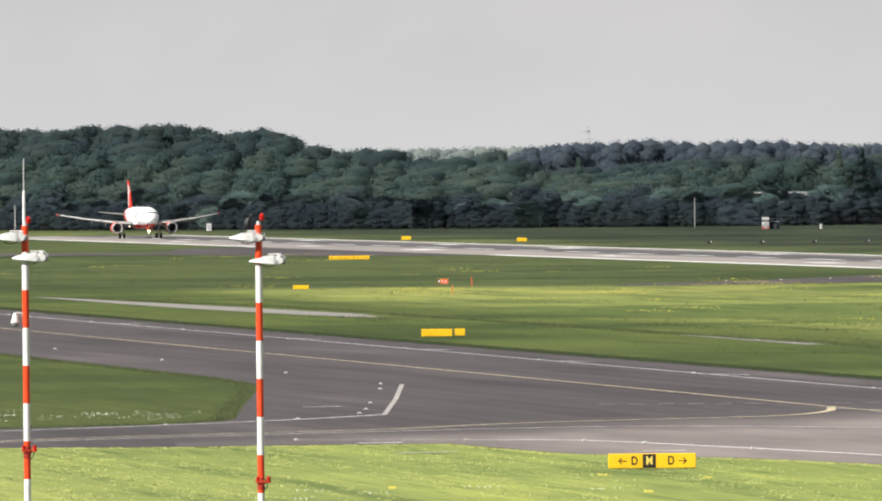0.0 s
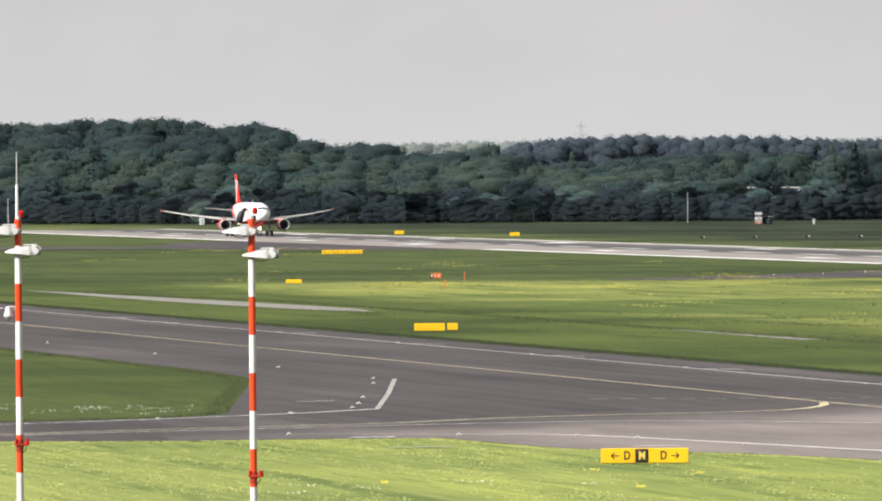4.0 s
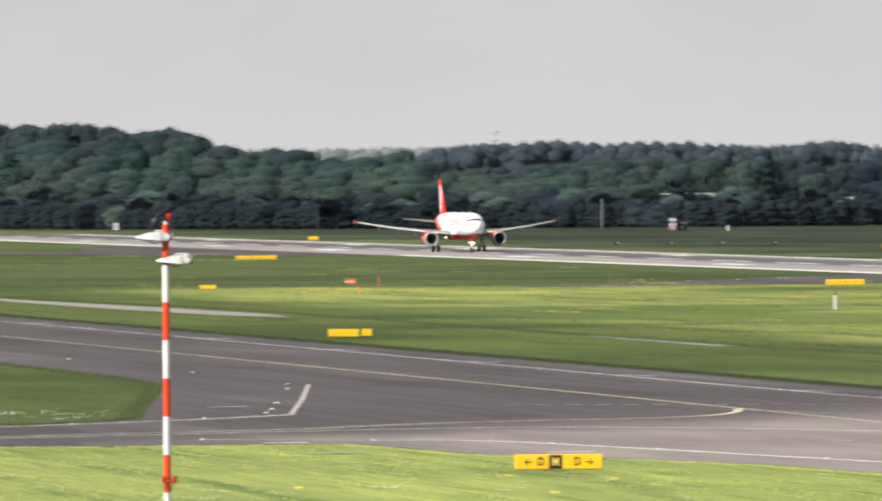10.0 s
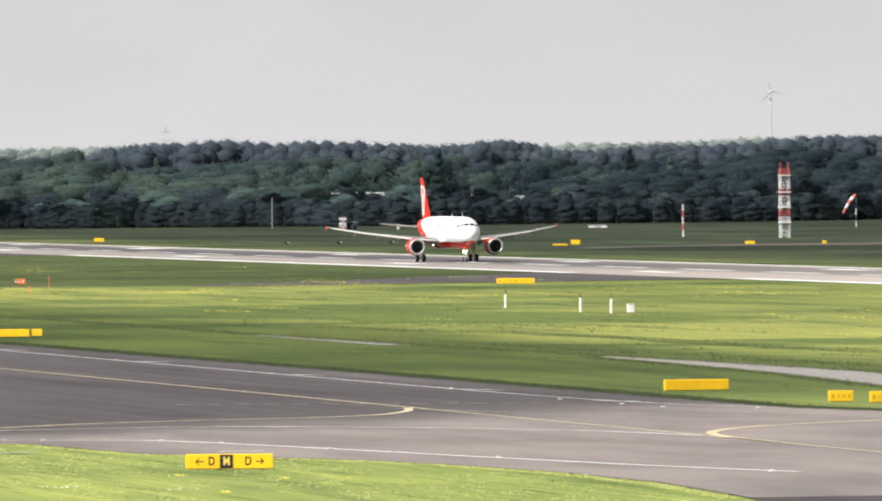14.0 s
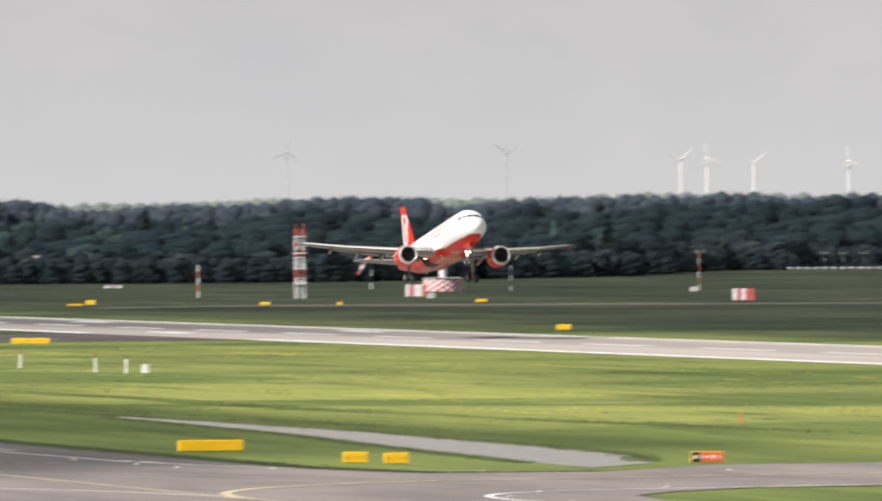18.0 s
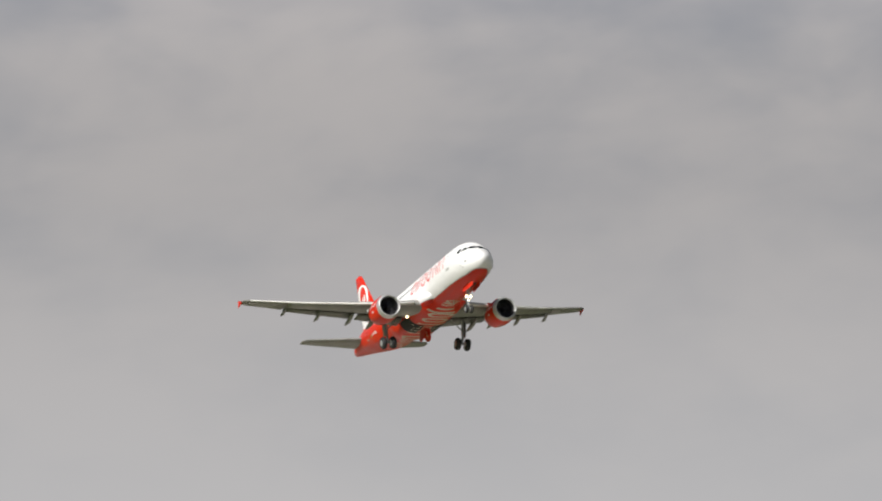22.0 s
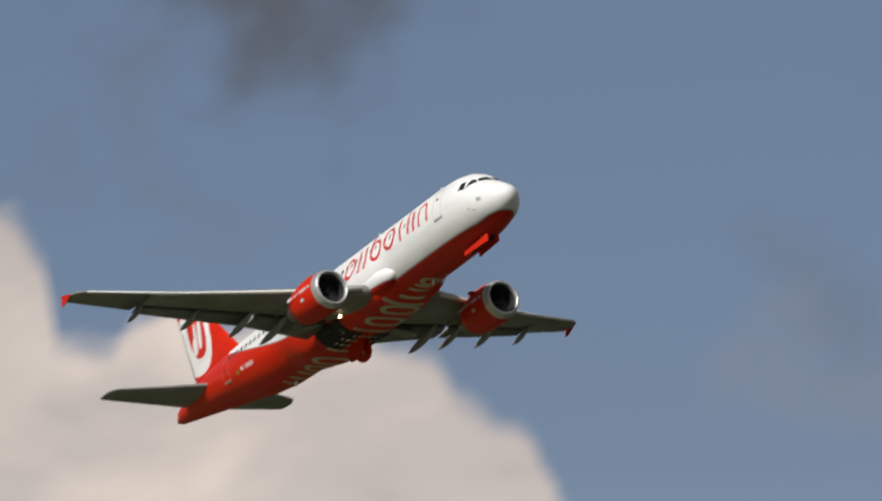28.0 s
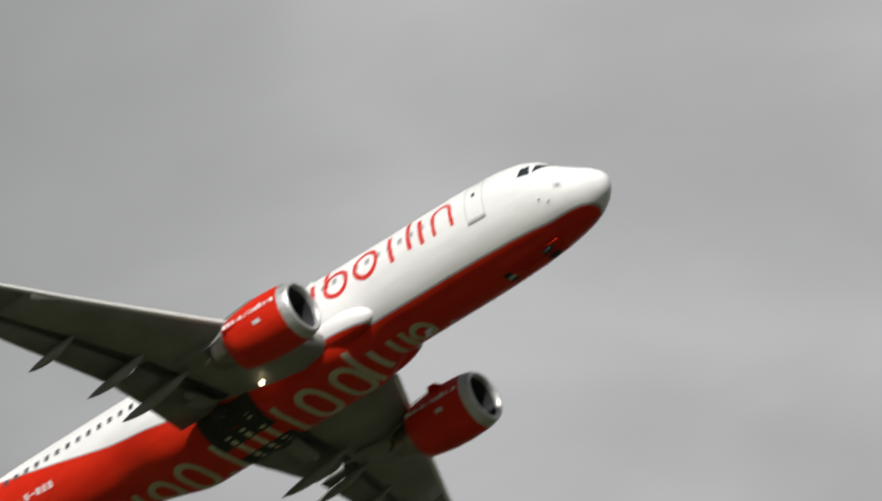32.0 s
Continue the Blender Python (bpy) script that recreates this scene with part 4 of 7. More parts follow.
arrow(1.38, 0.40, 0.40, 1, "sign_black", main_sign)
Y1 = [(1.0, "sign_yellow")]
Y2 = [(0.48, "sign_yellow"), (0.52, "sign_yellow")]
PLAIN = "plain yellow back of an airfield sign on the grass"
sign(154.9, 945, 2.5, 0.62, Y1, foot=0.06, label=PLAIN)
sign(157.3, 948, 0.85, 0.58, Y1, foot=0.06, label=PLAIN)
sign(154.95, 691.5, 4.08, 0.66, Y2, 6, 0.04, label="wide yellow two-panel airfield sign on the grass verge")
sign(154.93, 653.7, 1.42, 0.62, Y1, 0, 0.05, bars=4, label="small yellow airfield sign with worn lettering")
sign(156.55, 650.4, 1.40, 0.62, Y1, 0, 0.05, bars=4, label="small yellow airfield sign with worn lettering")
sign(173.3, 644.6, 1.9, 0.60, [(0.28, "sign_black"), (0.72, "sign_orange")], 0, 0.09, bars=5, label="black and red airfield sign in a yellow case")
sign(202.0, 1328, 1.8, 0.45, Y1, foot=0.08, label=PLAIN)
sign(225.45, 1371, 1.4, 0.62, [(0.35, "sign_black"), (0.65, "sign_orange")], foot=0.05, bars=3, label="small orange-red airfield sign beside a runway exit")
sign(273.75, 1751, 6.1, 0.58, [(0.25, "sign_yellow"), (0.5, "sign_yellow"), (0.25, "sign_yellow")], foot=0.08, bars=9, label="long yellow airfield sign with dark lettering by the runway")
sign(270.3, 1299, 4.3, 0.62, [(0.6, "sign_yellow"), (0.4, "sign_yellow")], bars=7, label="long yellow airfield sign with worn lettering by the runway")
for x, y in ((353.8, 2193), (361.2, 2107), (363.6, 1421)):
    sign(x, y, 1.8, 0.66, Y1, label="yellow airfield sign beyond the runway")
sign(407.9, 1911, 1.5, 0.75, Y1, label="yellow airfield sign beyond the runway")
sign(634.9, 2074, 3.4, 0.75, [(1.0, "sign_orange")], foot=0.1, label="low plain orange-red sign beyond the runway")
for x, y in ((697.4, 2228), (703, 2211)):
    sign(x, y, 2.7 if x < 700 else 2.0, 0.7, Y1, foot=0.1, label="yellow airfield sign beyond the runway")
sign(698, 2160, 2.0, 0.75, [(1.0, "sign_orange")], foot=0.1, label="low plain orange-red sign beyond the runway")
sign(404.0, 1905, 2.4, 0.25, Y1, foot=0.12, label="low flat yellow sign beyond the runway")
for x, y, w in ((430.5, 1880, 1.6), (440.5, 1869, 0.7), (476.5, 1918, 1.8)):
    sign(x, y, w, 0.5, Y1, label="yellow airfield sign beyond the runway")


def marker_post(x, y, h=1.85):
    root = thing("marker_post", "white marker post with a red lamp on top", "post", "white posts in the meadow", pose(x, y, 0))
    bm = bmesh.new()
    rod(bm, (0, 0, -0.1), (0, 0, h * 0.72), 0.105, 0.095, 12)
    part("post", bm, "mast_white", root)
    bm = bmesh.new()
    rod(bm, (0, 0, h * 0.72), (0, 0, h * 0.9), 0.05, None, 10)
    part("collar", bm, "dark_metal", root)
    bm = bmesh.new()
    bmesh.ops.create_uvsphere(bm, u_segments=10, v_segments=8, radius=0.07, matrix=Matrix.Translation((0, 0, h * 0.94)))
    part("lamp", bm, "red_glass", root)


for x, y in ((227.6, 1098.6), (227.3, 1063.0), (227.9, 1052.3)):
    marker_post(x, y)
cab = thing("junction_box", "small white junction box in the meadow", "cabinet", m=pose(230.2, 1054.5, 0))
bm = bmesh.new()
box(bm, (0, 0, 0.38), (0.62, 0.5, 0.76), None, 0.05)
part("body", bm, "mast_white", cab)
bm = bmesh.new()
box(bm, (0, 0, 0.79), (0.68, 0.56, 0.05), None, 0.015)
part("lid", bm, "mast_white", cab)
for x, y, h in ((209.4, 770, 0.75), (209.6, 1268, 0.9), (225.3, 1349, 1.0)):
    stake = thing("marker_stake", "short orange marker stake in the grass", "post", "orange stakes in the meadow", pose(x, y, 0))
    bm = bmesh.new()
    rod(bm, (0, 0, -0.05), (0, 0, h), 0.06, 0.05, 10)
    part("stake", bm, "sign_orange", stake)
    bm = bmesh.new()
    rod(bm, (0, 0, h - 0.04), (0, 0, h + 0.03), 0.07, 0.05, 10)
    part("cap", bm, "sign_orange", stake)


def edge_lamp(x, y, first=[None]):
    """Elevated taxiway edge lamp on its round base."""
    m = pose(x, y, 0.03) @ Matrix.Diagonal((0.8, 0.8, 0.7, 1))
    if first[0] is None:
        root = thing("taxiway_lamp", "small white taxiway edge lamp on a round base", "lamp", "taxiway edge lamps")
        bm = bmesh.new()
        rod(bm, (0, 0, 0), (0, 0, 0.03), 0.19, 0.17, 16)
        part("base", bm, "dark_metal", root)
        bm = bmesh.new()
        rod(bm, (0, 0, 0.03), (0, 0, 0.13), 0.055, 0.05, 12)
        part("stem", bm, "brown_mark", root)
        bm = bmesh.new()
        bmesh.ops.create_uvsphere(bm, u_segments=12, v_segments=8, radius=0.075, matrix=Matrix.Translation((0, 0, 0.17)) @ Matrix.Diagonal((1, 1, 0.8, 1)))
        part("glass", bm, "mast_white", root)
        for s in (-1, 1):
            bm = bmesh.new()
            loft(bm, [[(s * x, -w, z), (s * x, w, z), (s * x, w * 0.8, z + h), (s * x, -w * 0.8, z + h)] for x, w, z, h in ((0.05, 0.06, 0.08, 0.08), (0.12, 0.08, 0.03, 0.11), (0.19, 0.06, 0.01, 0.05))])
            bmesh.ops.recalc_face_normals(bm, faces=bm.faces[:])
            part("reflector", bm, "mast_white", root)
        root.matrix_basis = m
        first[0] = root
    else:
        copy_thing(first[0], m)


for k in range(14):
    edge_lamp(142.6, 1425 - 60 * k)
for k in range(11):
    edge_lamp(118.3, 1385 - 60 * k)
for x, y in ((117.7, 740.4), (115.0, 723.5), (107.6, 680.8), (104.6, 663.5), (102.6, 653.1), (97.2, 640.7), (88.3, 629.8), (89.5, 590.5), (97.4, 585.3), (102.6, 580.5), (104.5, 574.1), (107.2, 559.7), (111.2, 538.7), (117.3, 508.3),
             (141.8, 669.2), (142.3, 654.4), (146.6, 638.5), (155.8, 627.1), (142.8, 569.2), (146.9, 579.1), (142.8, 556.5), (155.7, 587.2), (169.3, 625.1),
             (258.9, 1367.4), (266.8, 1374.0), (274.2, 1381.2), (282.4, 1396.3)):
    edge_lamp(x, y)


def ground_lamp(x, y, first=[None]):
    m = pose(x, y, 0)
    if first[0] is None:
        root = thing("approach_lamp", "dark low lamp housing on the grass beyond the runway", "lamp", "low lamps beyond the runway")
        bm = bmesh.new()
        rod(bm, (0, 0, -0.05), (0, 0, 0.4), 0.06, None, 8)
        part("stem", bm, "dark_metal", root)
        bm = bmesh.new()
        box(bm, (0, 0, 0.5), (0.9, 0.4, 0.32), None, 0.08)
        part("housing", bm, "dark_metal", root)
        bm = bmesh.new()
        box(bm, (0.3, -0.22, 0.52), (0.2, 0.05, 0.18), None, 0.02)
        part("glass", bm, "mast_white", root)
        root.matrix_basis = m
        first[0] = root
    else:
        copy_thing(first[0], m)


for k in range(4):
    ground_lamp(373.5 + 8.2 * k, 1988 - 5 * k)


# ---- floodlight masts ----
def flood_head(parent, x, z, way=-1):
    """A long tapering floodlight with its gear box and bracket."""
    bm = bmesh.new()
    rings = []
    for t, hw, lo, hi in ((0, 0.03, -0.03, 0.0), (0.12, 0.12, -0.045, 0.04), (0.4, 0.22, -0.07, 0.11), (0.72, 0.24, -0.10, 0.145), (0.93, 0.14, -0.11, 0.11), (1.0, 0.09, -0.07, 0.06)):
        px = x - (t - 1) * 0.82 * way
        rings.append([(px, -hw, z + lo), (px, -hw * 0.55, z + hi * 0.75), (px, 0, z + hi), (px, hw * 0.55, z + hi * 0.75), (px, hw, z + lo), (px, 0, z + lo * 1.15)])
    loft(bm, rings)
    bmesh.ops.recalc_face_normals(bm, faces=bm.faces[:])
    head = part("floodlight", bm, "lamp_white", parent, "white tapering floodlight head", True)
    for f in head.data.polygons:
        f.use_smooth = False
    bm = bmesh.new()
    rod(bm, (x - 0.06, -0.15, z + 0.0), (x - 0.06, 0.15, z + 0.0), 0.085, None, 14)
    part("gear_box", bm, "mast_white", head)
    bm = bmesh.new()
    box(bm, (x - 0.20, 0, z + 0.155), (0.30, 0.10, 0.045), None, 0.015)
    box(bm, (x - 0.06, 0, z + 0.10), (0.12, 0.16, 0.12), None, 0.02)
    rod(bm, (x - 0.05, 0.0, z + 0.17), (x + 0.10, 0.0, z + 0.06), 0.028, None, 8)
    part("bracket", bm, "lamp_white", head)
    bm = bmesh.new()
    box(bm, (x + 0.05, -0.04, z - 0.02), (0.10, 0.14, 0.15), None, 0.02)
    part("terminal_box", bm, "sign_grey", head)
    bm = bmesh.new()
    pts = [Vector((x - 0.5 + 0.08 * i, 0.1, z - 0.12 - 0.05 * math.sin(i * 0.75))) for i in range(8)]
    for a, b in zip(pts, pts[1:]):
        rod(bm, a, b, 0.012, None, 6)
    part("cable", bm, "dark_metal", head)
    return head


def flood_mast(x, y, edges, top, lamps, antenna=None, dome=None):
    root = thing("floodlight_mast", "red and white banded floodlight mast", "mast", "banded floodlight masts", pose(x, y, 0))
    red = True
    for hi, lo in zip(edges, edges[1:]):
        bm = bmesh.new()
        rod(bm, (0, 0, lo), (0, 0, hi), 0.088, None, 20)
        part("mast_band", bm, "mast_red" if red else "mast_white", root)
        red = not red
    bm = bmesh.new()
    rod(bm, (0, 0, edges[0]), (0, 0, edges[0] + 0.09), 0.06, 0.05, 12)
    part("mast_cap", bm, "lamp_white", root)
    for lx, lz in lamps:
        flood_head(root, lx, lz)
    # obstruction lamp beside the head
    bm = bmesh.new()
    rod(bm, (0.08, 0, edges[0] - 0.05), (0.09, 0, top - 0.12), 0.03, None, 8)
    part("lamp_stalk", bm, "dark_metal", root)
    bm = bmesh.new()
    rod(bm, (0.09, 0, top - 0.09), (0.09, 0, top + 0.02), 0.055, 0.075, 14)
    bmesh.ops.create_uvsphere(bm, u_segments=12, v_segments=8, radius=0.06, matrix=Matrix.Translation((0.09, 0, top + 0.03)))
    part("obstruction_lamp", bm, "red_glass", root, "red obstruction lamp")
    zc = 5.86 if antenna is None else 6.72
    bm = bmesh.new()
    box(bm, (0.02, 0, zc - 0.02), (0.22, 0.22, 0.07), None, 0.015)
    box(bm, (0.04, 0, zc + 0.05), (0.30, 0.1, 0.03), None, 0.008)
    rod(bm, (0, 0, zc - 0.2), (0, 0, zc + 0.1), 0.096, None, 16)
    clamp = part("lamp_clamp", bm, "clamp_red", root)
    for px, r in ((-0.10, 0.045), (0.19, 0.06)):
        bm = bmesh.new()
        rod(bm, (px, -0.06, zc - 0.03), (px, -0.06, zc + 0.02), r, r, 12)
        rod(bm, (px, -0.06, zc + 0.02), (px, -0.06, zc + 0.13), r * 0.75, r * 0.9, 12)
        part("side_lamp", bm, "red_glass", clamp, "small red side lamp")
    bm = bmesh.new()
    pts = [Vector((0.18 - 0.03 * i, -0.05, zc - 0.02 - 0.06 * i - 0.05 * math.sin(i))) for i in range(6)]
    for a, b in zip(pts, pts[1:]):
        rod(bm, a, b, 0.012, None, 6)
    part("cable", bm, "dark_metal", clamp)
    if antenna:
        for ax, z0, z1, r in antenna:
            bm = bmesh.new()
            rod(bm, (ax, 0, z0), (ax, 0, z1), r, r * 0.8, 10)
            part("antenna", bm, "mast_white" if r > 0.03 else "lamp_white", root)
    if dome:
        dx, dz = dome
        bm = bmesh.new()
        rod(bm, (0, 0, dz + 0.22), (dx, 0, dz + 0.24), 0.03, None, 8)
        arm = part("camera_arm", bm, "lamp_white", root)
        bm = bmesh.new()
        rod(bm, (dx, 0, dz + 0.25), (dx, 0, dz + 0.05), 0.055, 0.10, 14)
        rod(bm, (dx, 0, dz + 0.05), (dx, 0, dz), 0.115, None, 16)
        part("camera_housing", bm, "mast_white", arm)
        bm = bmesh.new()
        bmesh.ops.create_uvsphere(bm, u_segments=14, v_segments=8, radius=0.09, matrix=Matrix.Translation((dx, 0, dz - 0.02)))
        part("camera_dome", bm, "sign_grey", arm, "smoked camera dome")
    return root


STEP = 0.972
mast_a = flood_mast(44.06, 296.76, [12.41, 11.40] + [11.40 - STEP * k for k in range(1, 12)] + [0], 12.62, [(0.06, 12.10), (0.58, 11.50)])
mast_b = flood_mast(38.16, 297.57, [12.45, 11.78] + [11.78 - 0.965 * k for k in range(1, 12)] + [0], 12.60, [(-0.04, 12.16), (0.48, 11.64)], [(-0.02, 12.3, 13.34, 0.045), (-0.02, 13.3, 14.16, 0.018), (-0.25, 12.35, 12.98, 0.012)], (-0.27, 9.98))


def crow(x, y, z):
    root = thing("crow", "black crow perched on a floodlight head", "bird", m=pose(x, y, z, 0, 0, 200))
    plain("feathers", (0.012, 0.012, 0.014), 0.5, 0, 0.3, 20)

    def blob(name, c, r, tilt, mat="feathers"):
        bm = bmesh.new()
        bmesh.ops.create_uvsphere(bm, u_segments=14, v_segments=10, radius=1, matrix=Matrix.Translation(c) @ Matrix.Rotation(radians(tilt), 4, "Y") @ Matrix.Diagonal((*r, 1)))
        return part(name, bm, mat, root, "", True)
    blob("body", (0, 0, 0.17), (0.16, 0.075, 0.08), 70)
    blob("head", (-0.10, 0, 0.335), (0.06, 0.05, 0.05), 10)
    for s in (-1, 1):
        blob("wing", (0.02, s * 0.07, 0.15), (0.17, 0.025, 0.065), 74)
        bm = bmesh.new()
        rod(bm, (-0.02, s * 0.03, 0.09), (-0.01, s * 0.035, 0.0), 0.008, None, 6)
        part("leg", bm, "feathers", root)
    bm = bmesh.new()
    rod(bm, (-0.14, 0, 0.335), (-0.22, 0, 0.325), 0.018, 0.003, 8)
    part("beak", bm, "feathers", root)
    bm = bmesh.new()
    loft(bm, [[(0.08, -0.03, 0.08), (0.08, 0.03, 0.08), (0.09, 0.03, 0.05), (0.09, -0.03, 0.05)], [(0.20, -0.05, -0.06), (0.20, 0.05, -0.06), (0.205, 0.05, -0.075), (0.205, -0.05, -0.075)]])
    bmesh.ops.recalc_face_normals(bm, faces=bm.faces[:])
    part("tail", bm, "feathers", root)


crow(43.80, 296.8, 12.31)


# ---- beyond the runway ----
def lattice_mast(x, y, h, w):
    root = thing("lattice_mast", "red and white steel lattice mast with small platforms", "mast", m=pose(x, y, 0))
    n = 10
    for k in range(n):
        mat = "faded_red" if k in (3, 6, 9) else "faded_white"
        z0, z1 = h * k / n, h * (k + 1) / n
        bm = bmesh.new()
        cs = [(-w / 2, -w / 2), (w / 2, -w / 2), (w / 2, w / 2), (-w / 2, w / 2)]
        for (ax, ay), (bx, by) in zip(cs, cs[1:] + cs[:1]):
            rod(bm, (ax, ay, z0), (ax, ay, z1), 0.08, None, 6)
            rod(bm, (ax, ay, z0), (bx, by, z1), 0.04, None, 5)
            rod(bm, (bx, by, z0), (ax, ay, z1), 0.04, None, 5)
            rod(bm, (ax, ay, z1), (bx, by, z1), 0.07, None, 5)
        part("mast_section", bm, mat, root)
    for k in (2.2, 4.4, 6.6, 9):
        bm = bmesh.new()
        box(bm, (0, -0.1, h * k / n), (w + 0.5, w + 0.3, 0.22), None, 0.04)
        part("platform", bm, "faded_white", root)
    for s in (-1, 1):
        bm = bmesh.new()
        rod(bm, (s * w * 0.45, 0, h), (s * w * 0.45, 0, h + 1.2), 0.07, None, 6)
        part("rod", bm, "faded_red", root)


lattice_mast(476.4, 2052.4, 12.4, 1.55)


def banded_pole(x, y, h, bands=6, r=0.14, top=False, label="thin red and white banded pole", paints=("faded_white", "faded_red")):
    root = thing("banded_pole", label, "pole", "thin banded poles", pose(x, y, 0))
    for k in range(bands):
        bm = bmesh.new()
        rod(bm, (0, 0, h * k / bands), (0, 0, h * (k + 1) / bands), r, None, 8)
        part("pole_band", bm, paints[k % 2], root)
    if top:
        bm = bmesh.new()
        box(bm, (0, 0, h), (2.2, 0.14, 0.14), None, 0.03)
        for s in (-1, 0, 1):
            rod(bm, (s * 1.0, 0, h), (s * 1.0, 0, h + 0.7), 0.06, None, 6)
        part("aerial_bar", bm, "sign_grey", root)


banded_pole(593.2, 2211.8, 7.6, 6, 0.10, True)
banded_pole(470.2, 2108.2, 6.0, 5, 0.16)
for x, y, h in ((541.5, 2240, 5.0), (561.5, 2236, 5.2)):
    banded_pole(x, y, h, 5, 0.085, label="thin black and white banded pole", paints=("faded_white", "dark_metal"))
for dx in (859.1, 863.9, 869.4):
    banded_pole(dx, 3072 - (dx - 859) * 0.3, 4.6, 4, 0.09, True, "thin weathered pole with a crossbar among the approach lamps", ("sign_grey", "dark_metal"))
banded_pole(471.5, 2526.4, 6.6, 3, 0.10, label="slim grey pole by the fence", paints=("sign_grey", "sign_grey"))


def striped_board(x, y, w, h, stripes, label):
    root = thing("marker_board", label, "board", "red and white marker boards", pose(x, y, 0, 0, 0, -14))
    n = len(stripes)
    for k, c in enumerate(stripes):
        bm = bmesh.new()
        box(bm, (-w / 2 + w * (k + 0.5) / n, 0, h / 2 + 0.1), (w / n - 0.01, 0.12, h), None, 0.01)
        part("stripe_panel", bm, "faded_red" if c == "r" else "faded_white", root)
    for s in (-1, 1):
        bm = bmesh.new()
        rod(bm, (s * w * 0.4, 0.12, 0), (s * w * 0.4, 0.12, h), 0.07, None, 6)
        part("post", bm, "sign_grey", root)


striped_board(506.8, 2089.5, 3.8, 2.15, "wrwwr", "red and white striped marker board on the grass")
striped_board(528.0, 1939.5, 3.7, 2.0, "wrwrr", "red and white striped marker board on the grass")
striped_board(883, 2846, 5.8, 2.4, "rwwwr", "wide red and white marker board before the wood")


def checked_beacon(x, y):
    root = thing("radio_beacon", "round radio beacon hut with red and white checks", "beacon", m=pose(x, y, 0))
    n, rows, r, h = 26, 5, 3.95, 2.6
    for i in range(n):
        for k in range(rows):
            a0, a1 = 2 * math.pi * i / n, 2 * math.pi * (i + 1) / n
            bm = bmesh.new()
            z0, z1 = h * k / rows, h * (k + 1) / rows
            loft(bm, [[(q * math.cos(a), q * math.sin(a), z) for q, z in ((r, z0), (r, z1), (r - 0.12, z1), (r - 0.12, z0))] for a in (a0, a1)])
            bmesh.ops.recalc_face_normals(bm, faces=bm.faces[:])
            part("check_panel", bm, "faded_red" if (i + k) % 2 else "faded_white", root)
    bm = bmesh.new()
    rod(bm, (0, 0, h), (0, 0, h + 0.15), r + 0.25, r - 0.1, 26)
    part("roof", bm, "sign_grey", root)
    bm = bmesh.new()
    rod(bm, (0, 0, h + 0.1), (0, 0, h + 2.9), 0.62, None, 18)
    bmesh.ops.create_uvsphere(bm, u_segments=18, v_segments=8, radius=0.62, matrix=Matrix.Translation((0, 0, h + 2.9)) @ Matrix.Diagonal((1, 1, 0.7, 1)))
    part("dome", bm, "faded_white", root, "white capped cylinder")


checked_beacon(550.6, 2247.6)


def windsock(x, y):
    root = thing("windsock", "drooping red and white windsock on a banded pole", "windsock", m=pose(x, y, 0))
    for k in range(5):
        bm = bmesh.new()
        rod(bm, (0, 0, 1.3 * k), (0, 0, 1.3 * (k + 1)), 0.11, None, 8)
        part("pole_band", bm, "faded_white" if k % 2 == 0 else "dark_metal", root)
    pts = [Vector((-0.1 - 0.55 * k, -0.1 * k, 6.5 - 0.32 * k - 0.08 * k * k)) for k in range(6)]
    for k in range(5):
        bm = bmesh.new()
        rod(bm, pts[k], pts[k + 1], 0.48 - 0.05 * k, 0.43 - 0.05 * k, 12)
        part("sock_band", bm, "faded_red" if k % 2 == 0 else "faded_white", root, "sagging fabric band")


windsock(559.2, 2344.3)

# approach light bar
bar = thing("approach_light_bar", "long low row of white approach lamps on posts", "lights", m=pose(0, 0, 0))
for k in range(20):
    x, y = 850 + 44 * k / 19, 3074.5 - 12 * k / 19
    bm = bmesh.new()
    rod(bm, (x, y, 0), (x, y, 0.62), 0.08, None, 6)
    post = part("post", bm, "sign_grey", bar)
    bm = bmesh.new()
    box(bm, (x, y, 0.75), (1.5, 0.4, 0.34), None, 0.06)
    part("lamp_housing", bm, "faded_white", post)
bm = bmesh.new()
rod(bm, (850, 3074.5, 0.35), (894, 3062.5, 0.35), 0.08, None, 6)
part("rail", bm, "sign_grey", bar)


def hut(x, y, w, d, h, mats, label, name="hut"):
    root = thing(name, label, "hut", m=pose(x, y, 0, 0, 0, -12))
    n = len(mats)
    for k, mat in enumerate(mats):
        bm = bmesh.new()
        box(bm, (0, 0, h * (k + 0.5) / n), (w, d, h / n), None, 0.02)
        part("wall_band", bm, mat, root)
    bm = bmesh.new()
    box(bm, (0, 0, h + 0.06), (w + 0.2, d + 0.2, 0.12), None, 0.03)
    part("roof", bm, "sign_grey", root)
    bm = bmesh.new()
    box(bm, (0.1, -d / 2 - 0.02, h * 0.4), (w * 0.35, 0.05, h * 0.7), None, 0.01)
    part("door", bm, "sign_grey", root)


hut(473.4, 2454.8, 1.5, 1.5, 2.5, ["faded_red", "sign_grey", "faded_white", "dark_metal", "faded_white"], "small white hut on a red base by the fence")
hut(475.6, 2456, 2.0, 1.2, 1.5, ["dark_leaves"], "low dark equipment cabinet by the fence", "cabinet")
hut(380.2, 2637, 1.1, 1.0, 1.6, ["faded_white"], "small white cabinet by the fence", "cabinet")
hut(482.5, 2440, 0.6, 0.6, 1.0, ["faded_white"], "tiny white cabinet by the fence", "cabinet")
hut(523.5, 2430, 3.8, 1.5, 0.5, ["faded_white"], "long low white cover on the grass", "cover")
